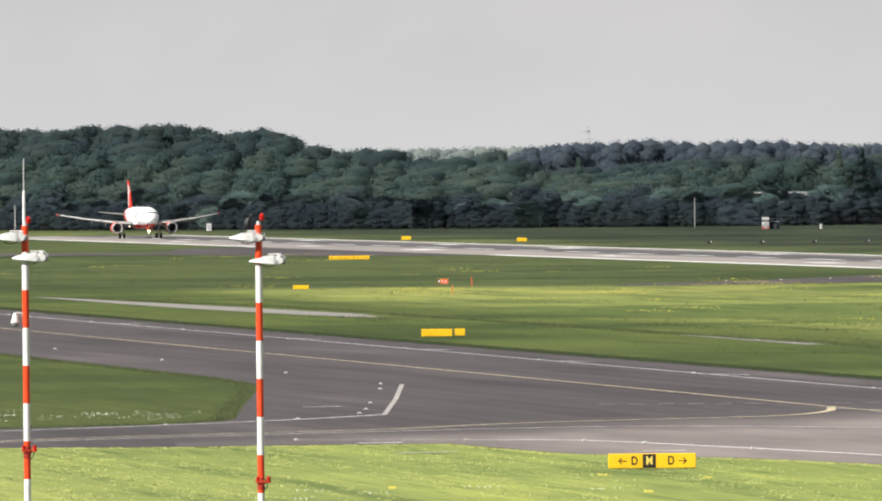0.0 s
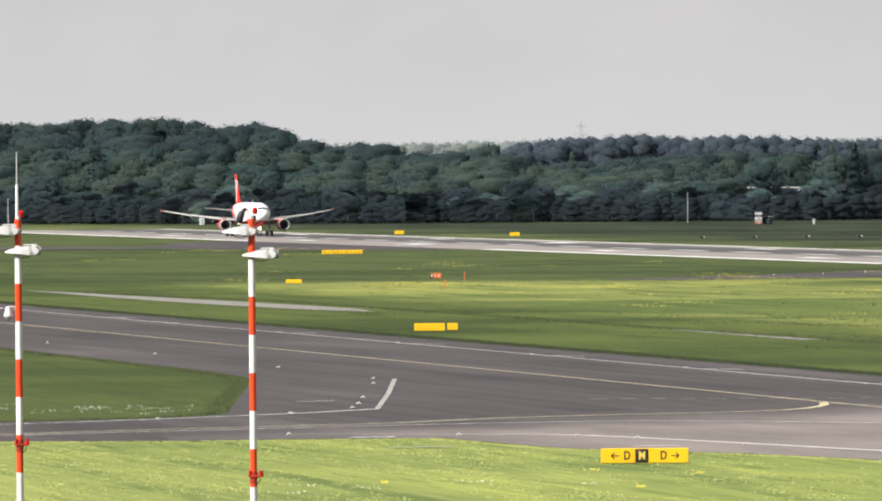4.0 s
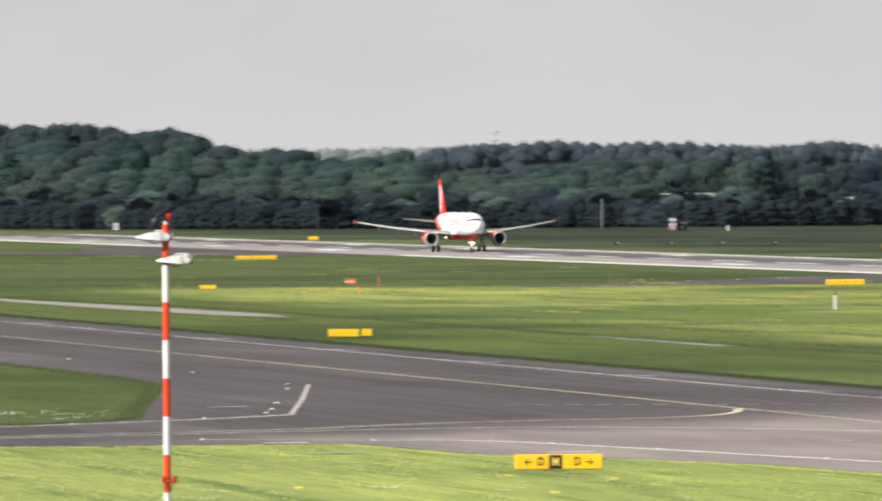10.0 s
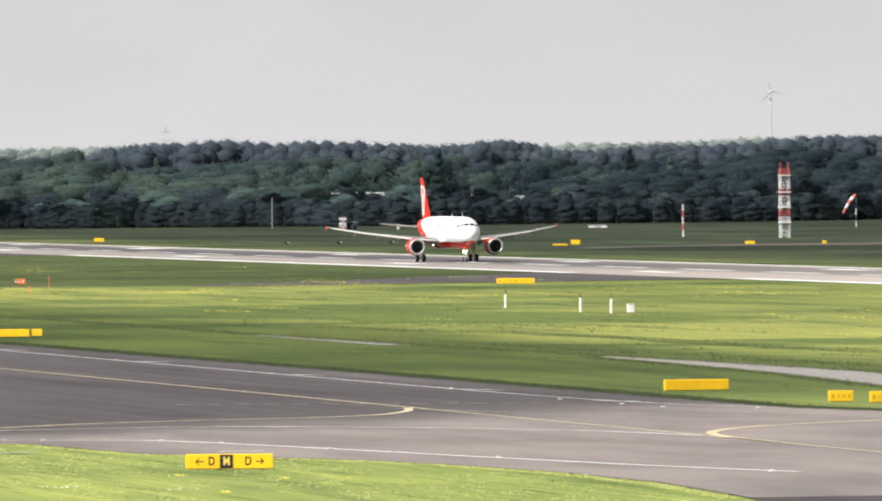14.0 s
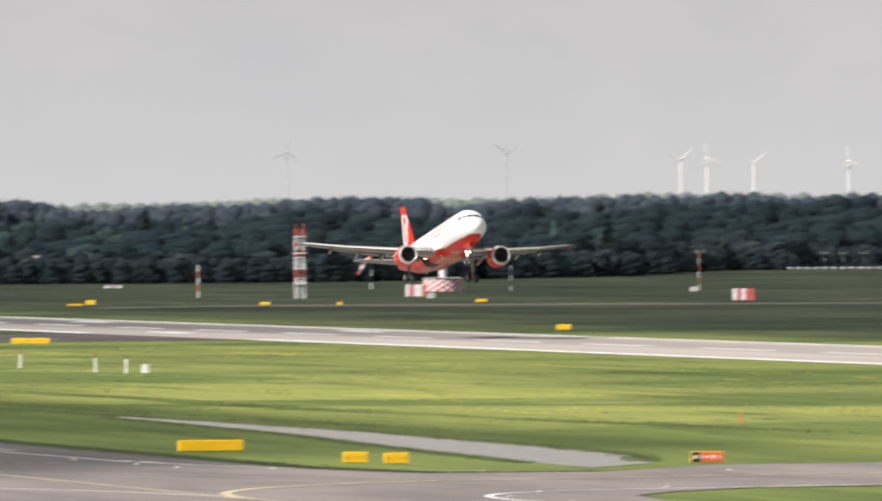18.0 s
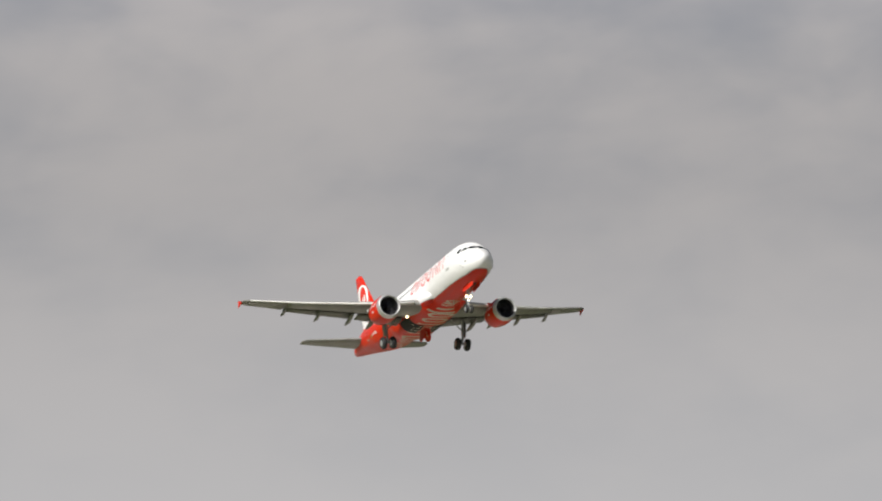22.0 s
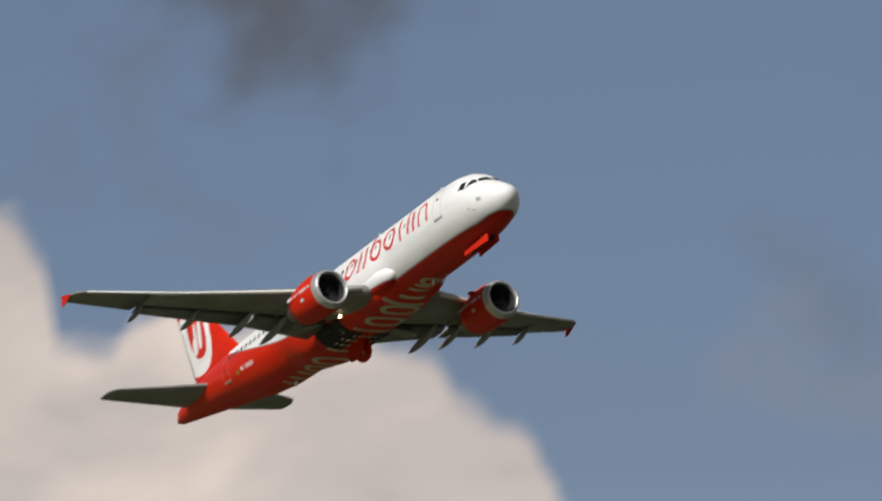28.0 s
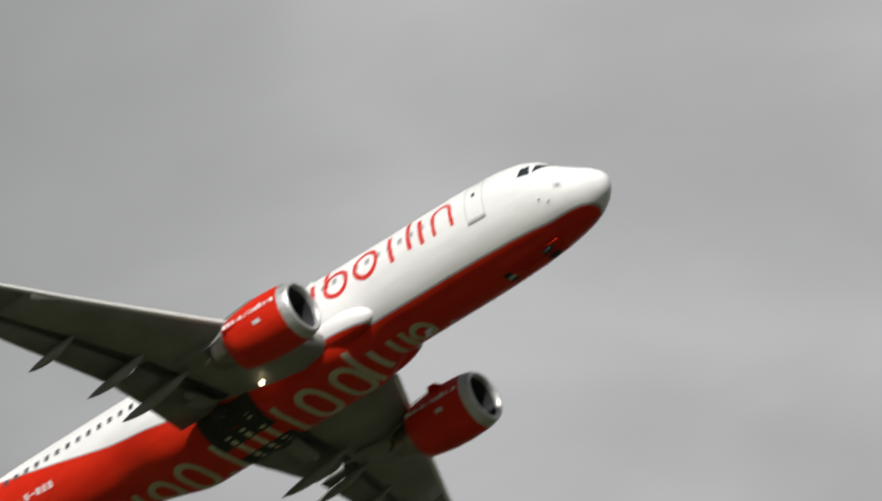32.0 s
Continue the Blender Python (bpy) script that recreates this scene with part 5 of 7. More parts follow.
hut(560.0, 1952.0, 2.0, 1.4, 0.75, ["faded_white"], "low white service box beside the road", "cabinet")
hut(590.6, 2206.0, 1.4, 1.2, 0.8, ["faded_white"], "low white box at a pole's foot", "cabinet")
hut(500.5, 2052.0, 1.2, 1.0, 0.9, ["faded_white"], "low white box on the grass", "cabinet")


def house(x, y, w, d, h, ridge, turn, label):
    root = thing("house", label, "house", "houses among the trees", pose(x, y, 0, 0, 0, turn))
    bm = bmesh.new()
    box(bm, (0, 0, h / 2), (w, d, h))
    wall = part("wall", bm, "roof_tile" if "dark" in label else "faded_white", root)
    bm = bmesh.new()
    if ridge:
        loft(bm, [[(sx, -d / 2 - 0.4, h), (sx, d / 2 + 0.4, h), (sx, 0, h + ridge)] for sx in (-w / 2 - 0.3, w / 2 + 0.3)])
        bmesh.ops.recalc_face_normals(bm, faces=bm.faces[:])
        part("roof", bm, "roof_tile", root)
    else:
        box(bm, (0, 0, h + 0.15), (w + 0.5, d + 0.5, 0.3), None, 0.05)
        part("roof", bm, "lamp_white", root)
    for k in range(max(2, int(w / 3))):
        px = -w / 2 + w * (k + 0.5) / max(2, int(w / 3))
        bm = bmesh.new()
        box(bm, (px, -d / 2 - 0.02, h - 1.5), (1.1, 0.08, 1.2))
        part("window", bm, "window_dark_house", wall)


plain("roof_tile", (0.30, 0.28, 0.27), 0.8, 0, 0.3, 0.8)
plain("window_dark_house", (0.03, 0.035, 0.04), 0.15, 0, 0.2, 1)
house(563.5, 2896, 18.5, 9, 6.5, 0, -11, "long white flat-roofed building among the trees")
house(590.5, 2891, 7, 4.0, 5.1, 1.0, 79, "white gabled house among the trees")
house(598.5, 2889, 9.5, 8, 5.3, 0, -11, "white flat-roofed house among the trees")


# ---- horizon ----
plain("turbine_white", (0.74, 0.73, 0.72), 0.4, 0, 0.05, 0.5)
# sky-like grey that carries the haze over the faintest things on the horizon
plain("turbine_grey", (0.43, 0.43, 0.44), 0.5, 0, 0.05, 0.5)
ROTORS = []


def turbine(x, y, hub, blade, start, mat, label):
    root = thing("wind_turbine", label, "wind turbine", "wind turbines on the horizon", pose(x, y, 0))
    bm = bmesh.new()
    girth = 0.66 if mat == "turbine_grey" else 1.0
    rod(bm, (0, 0, -1), (0, 0, hub), 0.62 * girth, 0.36 * girth, 12)
    part("tower", bm, mat, root)
    bm = bmesh.new()
    box(bm, (0, 0.3, hub + 0.1), (0.7, 2.0, 0.75), None, 0.15)
    part("nacelle", bm, mat, root)
    bm = bmesh.new()
    bmesh.ops.create_uvsphere(bm, u_segments=10, v_segments=8, radius=0.42, matrix=Matrix.Diagonal((1, 1.2, 1, 1)))
    rotor = part("rotor", bm, mat, root, "", True)
    for k in range(3):
        bm = bmesh.new()
        loft(bm, [[(-w, -0.05, z), (w * 0.4, -0.08, z), (w * 0.4, 0.05, z), (-w, 0.08, z)] for z, w in ((0.3, 0.2), (blade * 0.2, 0.42), (blade * 0.6, 0.26), (blade, 0.06))])
        bmesh.ops.recalc_face_normals(bm, faces=bm.faces[:])
        part("blade", bm, mat, rotor, at=Matrix.Rotation(radians(120 * k), 4, "Y"))
    ROTORS.append((rotor, (0, -0.95, hub + 0.1), start))


WHITE_T = "white three-bladed wind turbine on the horizon"
GREY_T = "wind turbine faint on the horizon, haze put into its grey"
turbine(1080.2, 4676.8, 42.0, 6.6, 20, "turbine_grey", GREY_T)
turbine(1167.6, 4655.8, 41.5, 6.6, 75, "turbine_grey", GREY_T)
for x, y, hub, a in ((1236.5, 4638, 38.8, 60), (1246.7, 4635.3, 38.9, 2), (1265.3, 4630.2, 37.3, 62), (1302.5, 4620, 37.4, 0)):
    turbine(x, y, hub, 6.4, a, "turbine_white", WHITE_T)
tower = thing("water_tower", "white water tower on the horizon", "tower", m=pose(1332.7, 4611.3, 0))
bm = bmesh.new()
rod(bm, (0, 0, -1), (0, 0, 27.2), 1.0, 0.9, 12)
part("shaft", bm, "turbine_grey", tower)
bm = bmesh.new()
rod(bm, (0, 0, 26.8), (0, 0, 28.4), 1.2, 2.1, 16)
rod(bm, (0, 0, 28.4), (0, 0, 29.6), 2.1, 1.6, 16)
part("tank", bm, "turbine_grey", tower)
for x, y, h in ((1353.8, 4605, 32), (838, 4726, 30)):
    py = thing("lattice_pylon", "grey steel pylon faint on the horizon", "pylon", "steel pylons on the horizon", pose(x, y, 0))
    bm = bmesh.new()
    for sx in (-1, 1):
        for sy in (-1, 1):
            rod(bm, (sx * 1.6, sy * 1.6, -1), (sx * 0.3, sy * 0.3, h), 0.12, None, 5)
    for k in range(12):
        w0, w1 = 1.6 - 1.3 * k / 12, 1.6 - 1.3 * (k + 1) / 12
        z0, z1 = h * k / 12, h * (k + 1) / 12
        for s in (-1, 1):
            rod(bm, (-w0 * s, -w0, z0), (w1 * s, -w1, z1), 0.07, None, 4)
    part("frame", bm, "turbine_grey", py)
    for z, w in ((h * 0.82, 3.0), (h * 0.93, 2.2)):
        bm = bmesh.new()
        box(bm, (0, 0, z), (w * 2, 0.25, 0.25))
        part("cross_arm", bm, "turbine_grey", py)


# perimeter fence
def perimeter_fence():
    root = thing("perimeter_fence", "grey steel mesh fence along the wood's edge", "fence")
    plain("fence_steel", (0.055, 0.06, 0.062), 0.7, 0.2, 0.2, 1)
    pts = []
    b = 6.4
    while b < 19.8:
        d = lerp(FENCE, b) - 4
        pts.append((math.sin(radians(b)) * d, math.cos(radians(b)) * d))
        b += 0.09
    bm = bmesh.new()
    rod(bm, (0, 0, 0), (0, 0, 2.4), 0.04, None, 6)
    me = finish("post", bm, "fence_steel")
    for x, y in pts:
        ob = new("post", me)
        ob.parent = root
        ob.location = (x, y, 0)
    bm = bmesh.new()
    for (ax, ay), (bx, by) in zip(pts, pts[1:]):
        for z in (0.3, 0.8, 1.3, 1.8, 2.3):
            rod(bm, (ax, ay, z), (bx, by, z), 0.014, None, 4)
    part("wire_mesh", bm, "fence_steel", root)["kind"] = "stuff"


perimeter_fence()


# ---- grass edges and flowers ----
def tufts(name, spots, h, mat, label, blades=5, spread=0.12, seed=3):
    rng = random.Random(seed)
    verts, faces = [], []
    for x, y in spots:
        for _ in range(blades):
            a = rng.uniform(0, 6.3)
            px, py = x + rng.gauss(0, spread), y + rng.gauss(0, spread * 1.5)
            w, hh = 0.03 * rng.uniform(0.6, 1.5), h * rng.uniform(0.5, 1.25)
            lean = rng.uniform(-0.5, 0.5) * hh
            i = len(verts)
            verts += [(px - w * math.cos(a), py - w * math.sin(a), 0), (px + w * math.cos(a), py + w * math.sin(a), 0), (px + lean, py + rng.uniform(-0.3, 0.3) * hh, hh)]
            faces.append((i, i + 1, i + 2))
    me = bpy.data.meshes.new(name)
    me.from_pydata(verts, [], faces)
    me.materials.append(MATS[mat])
    return tagged(new(name, me), label, "grass", kind="stuff")


def along(line, step, wander, rng):
    out = []
    for (ax, ay), (bx, by) in zip(line, line[1:]):
        n = max(1, int(math.hypot(bx - ax, by - ay) / step))
        for i in range(n):
            t = (i + rng.random()) / n
            out.append((ax + (bx - ax) * t + rng.gauss(0, wander), ay + (by - ay) * t + rng.gauss(0, wander)))
    return out


m_, nt_, b_ = shader("blades", 0.8)
nt_.links.new(ramp_node(nt_, nt_.nodes.new("ShaderNodeNewGeometry").outputs["Random Per Island"], [(0.0, (0.035, 0.052, 0.015)), (0.6, (0.062, 0.085, 0.024)), (1.0, (0.12, 0.135, 0.042))], False), b_.inputs["Base Color"])
m_, nt_, b_ = shader("dark_blades", 0.8)
nt_.links.new(ramp_node(nt_, nt_.nodes.new("ShaderNodeNewGeometry").outputs["Random Per Island"], [(0.0, (0.020, 0.034, 0.010)), (0.6, (0.034, 0.052, 0.015)), (1.0, (0.060, 0.078, 0.024))], False), b_.inputs["Base Color"])
m_, nt_, b_ = shader("pale_blades", 0.8)
nt_.links.new(ramp_node(nt_, nt_.nodes.new("ShaderNodeNewGeometry").outputs["Random Per Island"], [(0.0, (0.30, 0.34, 0.10)), (0.5, (0.38, 0.41, 0.13)), (1.0, (0.48, 0.49, 0.18))], False), b_.inputs["Base Color"])
plain("petals_yellow", (0.54, 0.47, 0.07), 0.7, 0, 0.2, 8)
plain("petals_white", (0.75, 0.74, 0.68), 0.7, 0, 0.2, 8)


def edge_grass():
    rng = random.Random(8)
    far = along([(148.5, 1250), (148.9, 900), (149.5, 760), (149.5, 680), (149.4, 641), (152.6, 626.3)], 0.05, 0.5, rng)
    far += along([(152.8, 626.4), (162, 626)], 0.12, 0.2, rng)
    tufts("edge_grass", far, 0.13, "dark_blades", "rough taller dark grass fringe along the taxiway edge", 8, 0.25)
    isl = along([(111.0, 1250), (111.0, 770), (110.2, 750), (107.9, 731), (104, 708), (96.8, 664), (93.5, 644), (91.8, 639), (87.5, 632.3), (79, 628), (60, 620)], 0.07, 0.16, rng)
    tufts("edge_grass", isl, 0.13, "blades", "rough taller grass fringe along the taxiway edge", 6, 0.18)
    near = along([(60, 576), (73.8, 582.4), (81.8, 579.2), (90, 579.6), (95, 578.4), (95.8, 567.5), (96.9, 555.6), (99.2, 549), (103.1, 541.5), (106.1, 529.6), (108.1, 513), (108.5, 494), (106.8, 470)], 0.08, 0.2, rng)
    tufts("edge_grass", near, 0.07, "pale_blades", "short grass fringe along the taxiway edge", 6, 0.15)
    path = along([(166, 1290), (175.6, 1157), (175.4, 1075), (174.8, 940), (175, 880), (177.4, 817), (178.8, 750), (175.6, 672), (171, 650)], 0.16, 0.5, rng) + along([(174.6, 815), (171.6, 745), (167.7, 700), (164.0, 650)], 0.16, 0.3, rng)
    tufts("edge_grass", path, 0.15, "blades", "tall grass beside the service path", 6, 0.3)
    # uncut rows that run across the meadow
    rows = []
    for line, wide, step in (([(168, 1072), (174, 1047), (180, 1016), (183, 987), (193, 950), (197, 905)], 1.3, 0.02), ([(176.5, 905), (180.5, 868), (181, 825), (183.5, 803), (183, 768), (184, 735)], 1.0, 0.022),
                             ([(196, 962), (197, 900), (196, 858), (200, 800), (206, 740)], 1.1, 0.045), ([(180, 1064), (196, 1010), (214, 960)], 1.4, 0.06)):
        for x, y in along(line, step, wide * 0.5, rng):
            if noise.noise(Vector((x * 0.5, y * 0.05, 0.4))) > rng.uniform(0.1, 0.6):
                rows.append((x + rng.gauss(0, 1.3), y + rng.gauss(0, 14)))
    tufts("uncut_grass", rows, 0.12, "blades", "uneven rows of taller uncut grass in the meadow", 4, 0.6)
    field = []
    for _ in range(900):
        cx, cy = rng.uniform(160, 302), rng.uniform(700, 1900)
        if cx < 178 and rng.random() < 0.5:
            continue
        field += [(cx + rng.gauss(0, 0.5), cy + rng.gauss(0, 2.5)) for _ in range(rng.randint(2, 8))]
    for _ in range(500):
        cx, cy = rng.uniform(360, 640), rng.uniform(1350, 2350)
        field += [(cx + rng.gauss(0, 1.0), cy + rng.gauss(0, 4)) for _ in range(rng.randint(2, 9))]
    tufts("meadow_tufts", field, 0.15, "blades", "scattered darker grass tufts in the meadow", 4, 0.4)
    lawn = []
    for _ in range(4000):
        cx, cy = rng.uniform(58, 110), rng.uniform(440, 584)
        if noise.noise(Vector((cx * 0.3, cy * 0.03, 2.2))) < rng.uniform(-0.5, 0.25):
            continue
        if cx < 81 and cy < 578 or cx < 94.5 and cy < 577 or cx < 95.5 and cy < 555 or cx < 102 and cy < 541 or cx < 106.2 and cy < 513:
            lawn += [(cx + rng.gauss(0, 0.22), cy + rng.gauss(0, 1.2)) for _ in range(rng.randint(2, 6))]
    tufts("meadow_tufts", lawn, 0.05, "pale_blades", "dense pale grass tufts in the sunlit meadow", 3, 0.12)
    dots = []
    for _ in range(150):
        cx, cy = rng.uniform(196, 290), rng.uniform(800, 1900)
        wide = rng.uniform(0.4, 2.4)
        if cy > 1330 and rng.random() < 0.6:
            continue
        dots += [(cx + rng.gauss(0, wide), cy + rng.gauss(0, wide * 4)) for _ in range(int(wide * 26))]
    for cx, cy in ((95.5, 509), (89, 488), (92, 516), (80, 500)):
        dots += [(cx + rng.gauss(0, 0.16), cy + rng.gauss(0, 0.35)) for _ in range(12)]
    petals("yellow_flowers", dots, "petals_yellow", "patches of yellow meadow flowers", 0.05)
    dots = []
    for _ in range(60):
        cx, cy = rng.uniform(78, 98), rng.gauss(660, 6)
        dots += [(cx + rng.gauss(0, 0.4), cy + rng.gauss(0, 0.8)) for _ in range(rng.randint(2, 7))]
    for cx, cy in ((76, 497), (78, 492), (84, 500), (88, 494), (74, 486)):
        dots += [(cx + rng.gauss(0, 0.4), cy + rng.gauss(0, 0.8)) for _ in range(14)]
    dots = [p for p in dots if p[0] < 92 + 0.15 * (p[1] - 642) or p[1] < 560]
    petals("white_flowers", dots, "petals_white", "scattered white meadow flowers", 0.026)


def petals(name, dots, mat, label, size):
    rng = random.Random(5)
    verts, faces = [], []
    for x, y in dots:
        z, s = rng.uniform(0.03, 0.10), size * rng.uniform(0.6, 1.4)
        i = len(verts)
        verts += [(x - s, y, z), (x, y - s * 0.4, z - s * 0.5), (x + s, y, z), (x, y + s * 0.4, z + s * 0.7)]
        faces.append((i, i + 1, i + 2, i + 3))
        verts += [(x - 0.004, y, 0), (x + 0.004, y, 0), (x, y, z)]
        faces.append((i + 4, i + 5, i + 6))
    me = bpy.data.meshes.new(name)
    me.from_pydata(verts, [], faces)
    me.materials.append(MATS[mat])
    tagged(new(name, me), label, "flowers", kind="stuff")


edge_grass()


# ---- airliner ----
# local axes: x to its left wing, y aft, z up; the origin lies on the ground between the main wheels
NOSE_Y = -17.71
HULL = [(0.0, 0.03, 3.94, 3.88), (0.06, 0.26, 4.14, 3.64), (0.2, 0.48, 4.32, 3.42), (0.5, 0.79, 4.56, 3.14), (1.0, 1.13, 4.84, 2.86), (1.5, 1.37, 5.16, 2.7), (1.9, 1.51, 5.46, 2.61),
        (2.4, 1.66, 5.85, 2.52), (3.0, 1.78, 6.13, 2.43), (4.0, 1.89, 6.32, 2.34), (5.5, 1.96, 6.40, 2.28), (7.0, 1.975, 6.4, 2.26), (23.5, 1.975, 6.4, 2.26), (25.5, 1.95, 6.38, 2.36),
        (27.5, 1.86, 6.35, 2.65), (30.0, 1.62, 6.27, 3.14), (32.5, 1.26, 6.15, 3.67), (34.5, 0.92, 5.98, 4.07), (36.0, 0.62, 5.72, 4.35), (37.0, 0.36, 5.39, 4.55), (37.4, 0.14, 5.13, 4.68)]


def smooth01(v, a, b):
    t = min(1.0, max(0.0, (v - a) / (b - a)))
    return t * t * (3 - 2 * t)


def hull(s, th, off=0.0):
    """A point of the fuselage skin: s metres aft of the nose, th from the top round its left side."""
    for (a, *p), (b, *q) in zip(HULL, HULL[1:]):
        if s <= b:
            break
    t = min(1.0, max(0.0, (s - a) / (b - a)))
    w, zt, zb = (u + (v - u) * t for u, v in zip(p, q))
    g = smooth01(s, 10.6, 12.6) * (1 - smooth01(s, 20.6, 23.4))
    k = g * smooth01(-math.cos(th), -0.30, 0.25)
    c, hz = (zt + zb) / 2, (zt - zb) / 2
    sx = math.sin(th)
    if k:
        sx = math.copysign(abs(sx) ** (1 - 0.45 * k), sx)
    return Vector(((w + 0.34 * k + off) * sx, s + NOSE_Y, c + (hz + 0.32 * k + off) * math.cos(th)))


def plane_paint(name, kind):
    """Glossy livery paint: white over red, or the red tail with its white ring."""
    m, nt, b = shader(name, 0.35)
    b.inputs["Coat Weight"].default_value = 0.0
    b.inputs["Specular IOR Level"].default_value = 0.16
    v = object_coord(nt)
    sep = nt.nodes.new("ShaderNodeSeparateXYZ")
    nt.links.new(v, sep.inputs[0])
    x, y, z = sep.outputs
    grime = noise_node(nt, stretch(nt, v, 1.5, 0.35, 1.5), 1.0, 6, 0.6)
    white = ramp_node(nt, grime, [(0.3, (0.675, 0.68, 0.675)), (0.7, (0.75, 0.755, 0.75))])
    red = ramp_node(nt, grime, [(0.3, (0.50, 0.016, 0.005)), (0.7, (0.60, 0.024, 0.007))])
    if kind == "hull":
        s = math_node(nt, "ADD", y, -NOSE_Y)
        aft = math_node(nt, "POWER", math_node(nt, "DIVIDE", math_node(nt, "MAXIMUM", math_node(nt, "SUBTRACT", s, 15.0), 0.0), 14.3), 1.63)
        line = math_node(nt, "ADD", math_node(nt, "ADD", 2.85, math_node(nt, "MULTIPLY", aft, 2.89)), span_node(nt, s, 0.5, 2.6, 0.20, 0.0))
        over = math_node(nt, "SUBTRACT", z, line)
        c = mix_node(nt, span_node(nt, over, -0.035, -0.02), red, (0.30, 0.31, 0.31))
        c = mix_node(nt, span_node(nt, over, 0.02, 0.035), c, white)
        tail = span_node(nt, s, 29.1, 29.2)
        c = mix_node(nt, tail, c, red)
    elif kind == "fin":
        # slanted ring of two arcs, and a small bent mark inside
        u = math_node(nt, "SUBTRACT", math_node(nt, "SUBTRACT", y, 16.34), math_node(nt, "MULTIPLY", math_node(nt, "SUBTRACT", z, 8.95), 0.25))
        w = math_node(nt, "SUBTRACT", z, 8.95)

        def ell(du, dw, a, h, lean=0.0):
            v = math_node(nt, "ADD", math_node(nt, "SUBTRACT", u, du), math_node(nt, "MULTIPLY", math_node(nt, "SUBTRACT", w, dw), lean))
            p = math_node(nt, "POWER", math_node(nt, "ABSOLUTE", math_node(nt, "DIVIDE", v, a)), 2.4)
            q = math_node(nt, "POWER", math_node(nt, "ABSOLUTE", math_node(nt, "DIVIDE", math_node(nt, "SUBTRACT", w, dw), h)), 2.4)
            return math_node(nt, "ADD", p, q)
        c = mix_node(nt, span_node(nt, ell(0.32, -0.35, 1.80, 2.16, 0.10), 0.98, 1.02), white, red)
        c = mix_node(nt, span_node(nt, ell(-0.06, 0.0, 0.98, 1.56, 0.10), 0.98, 1.02), red, c)
        c = mix_node(nt, span_node(nt, ell(0.46, -0.68, 0.30, 0.52, 0.30), 0.97, 1.03), white, c)
        c = mix_node(nt, span_node(nt, ell(0.14, -0.12, 0.17, 0.80, 0.28), 0.97, 1.03), white, c)
        c = mix_node(nt, span_node(nt, ell(-0.36, -0.18, 0.24, 0.86, 0.34), 0.97, 1.03), white, c)
    else:
        c = red if kind == "red" else white
    nt.links.new(c, b.inputs["Base Color"])
    nt.links.new(span_node(nt, grime, 0.3, 0.7, 0.32, 0.46), b.inputs["Roughness"])
    return m


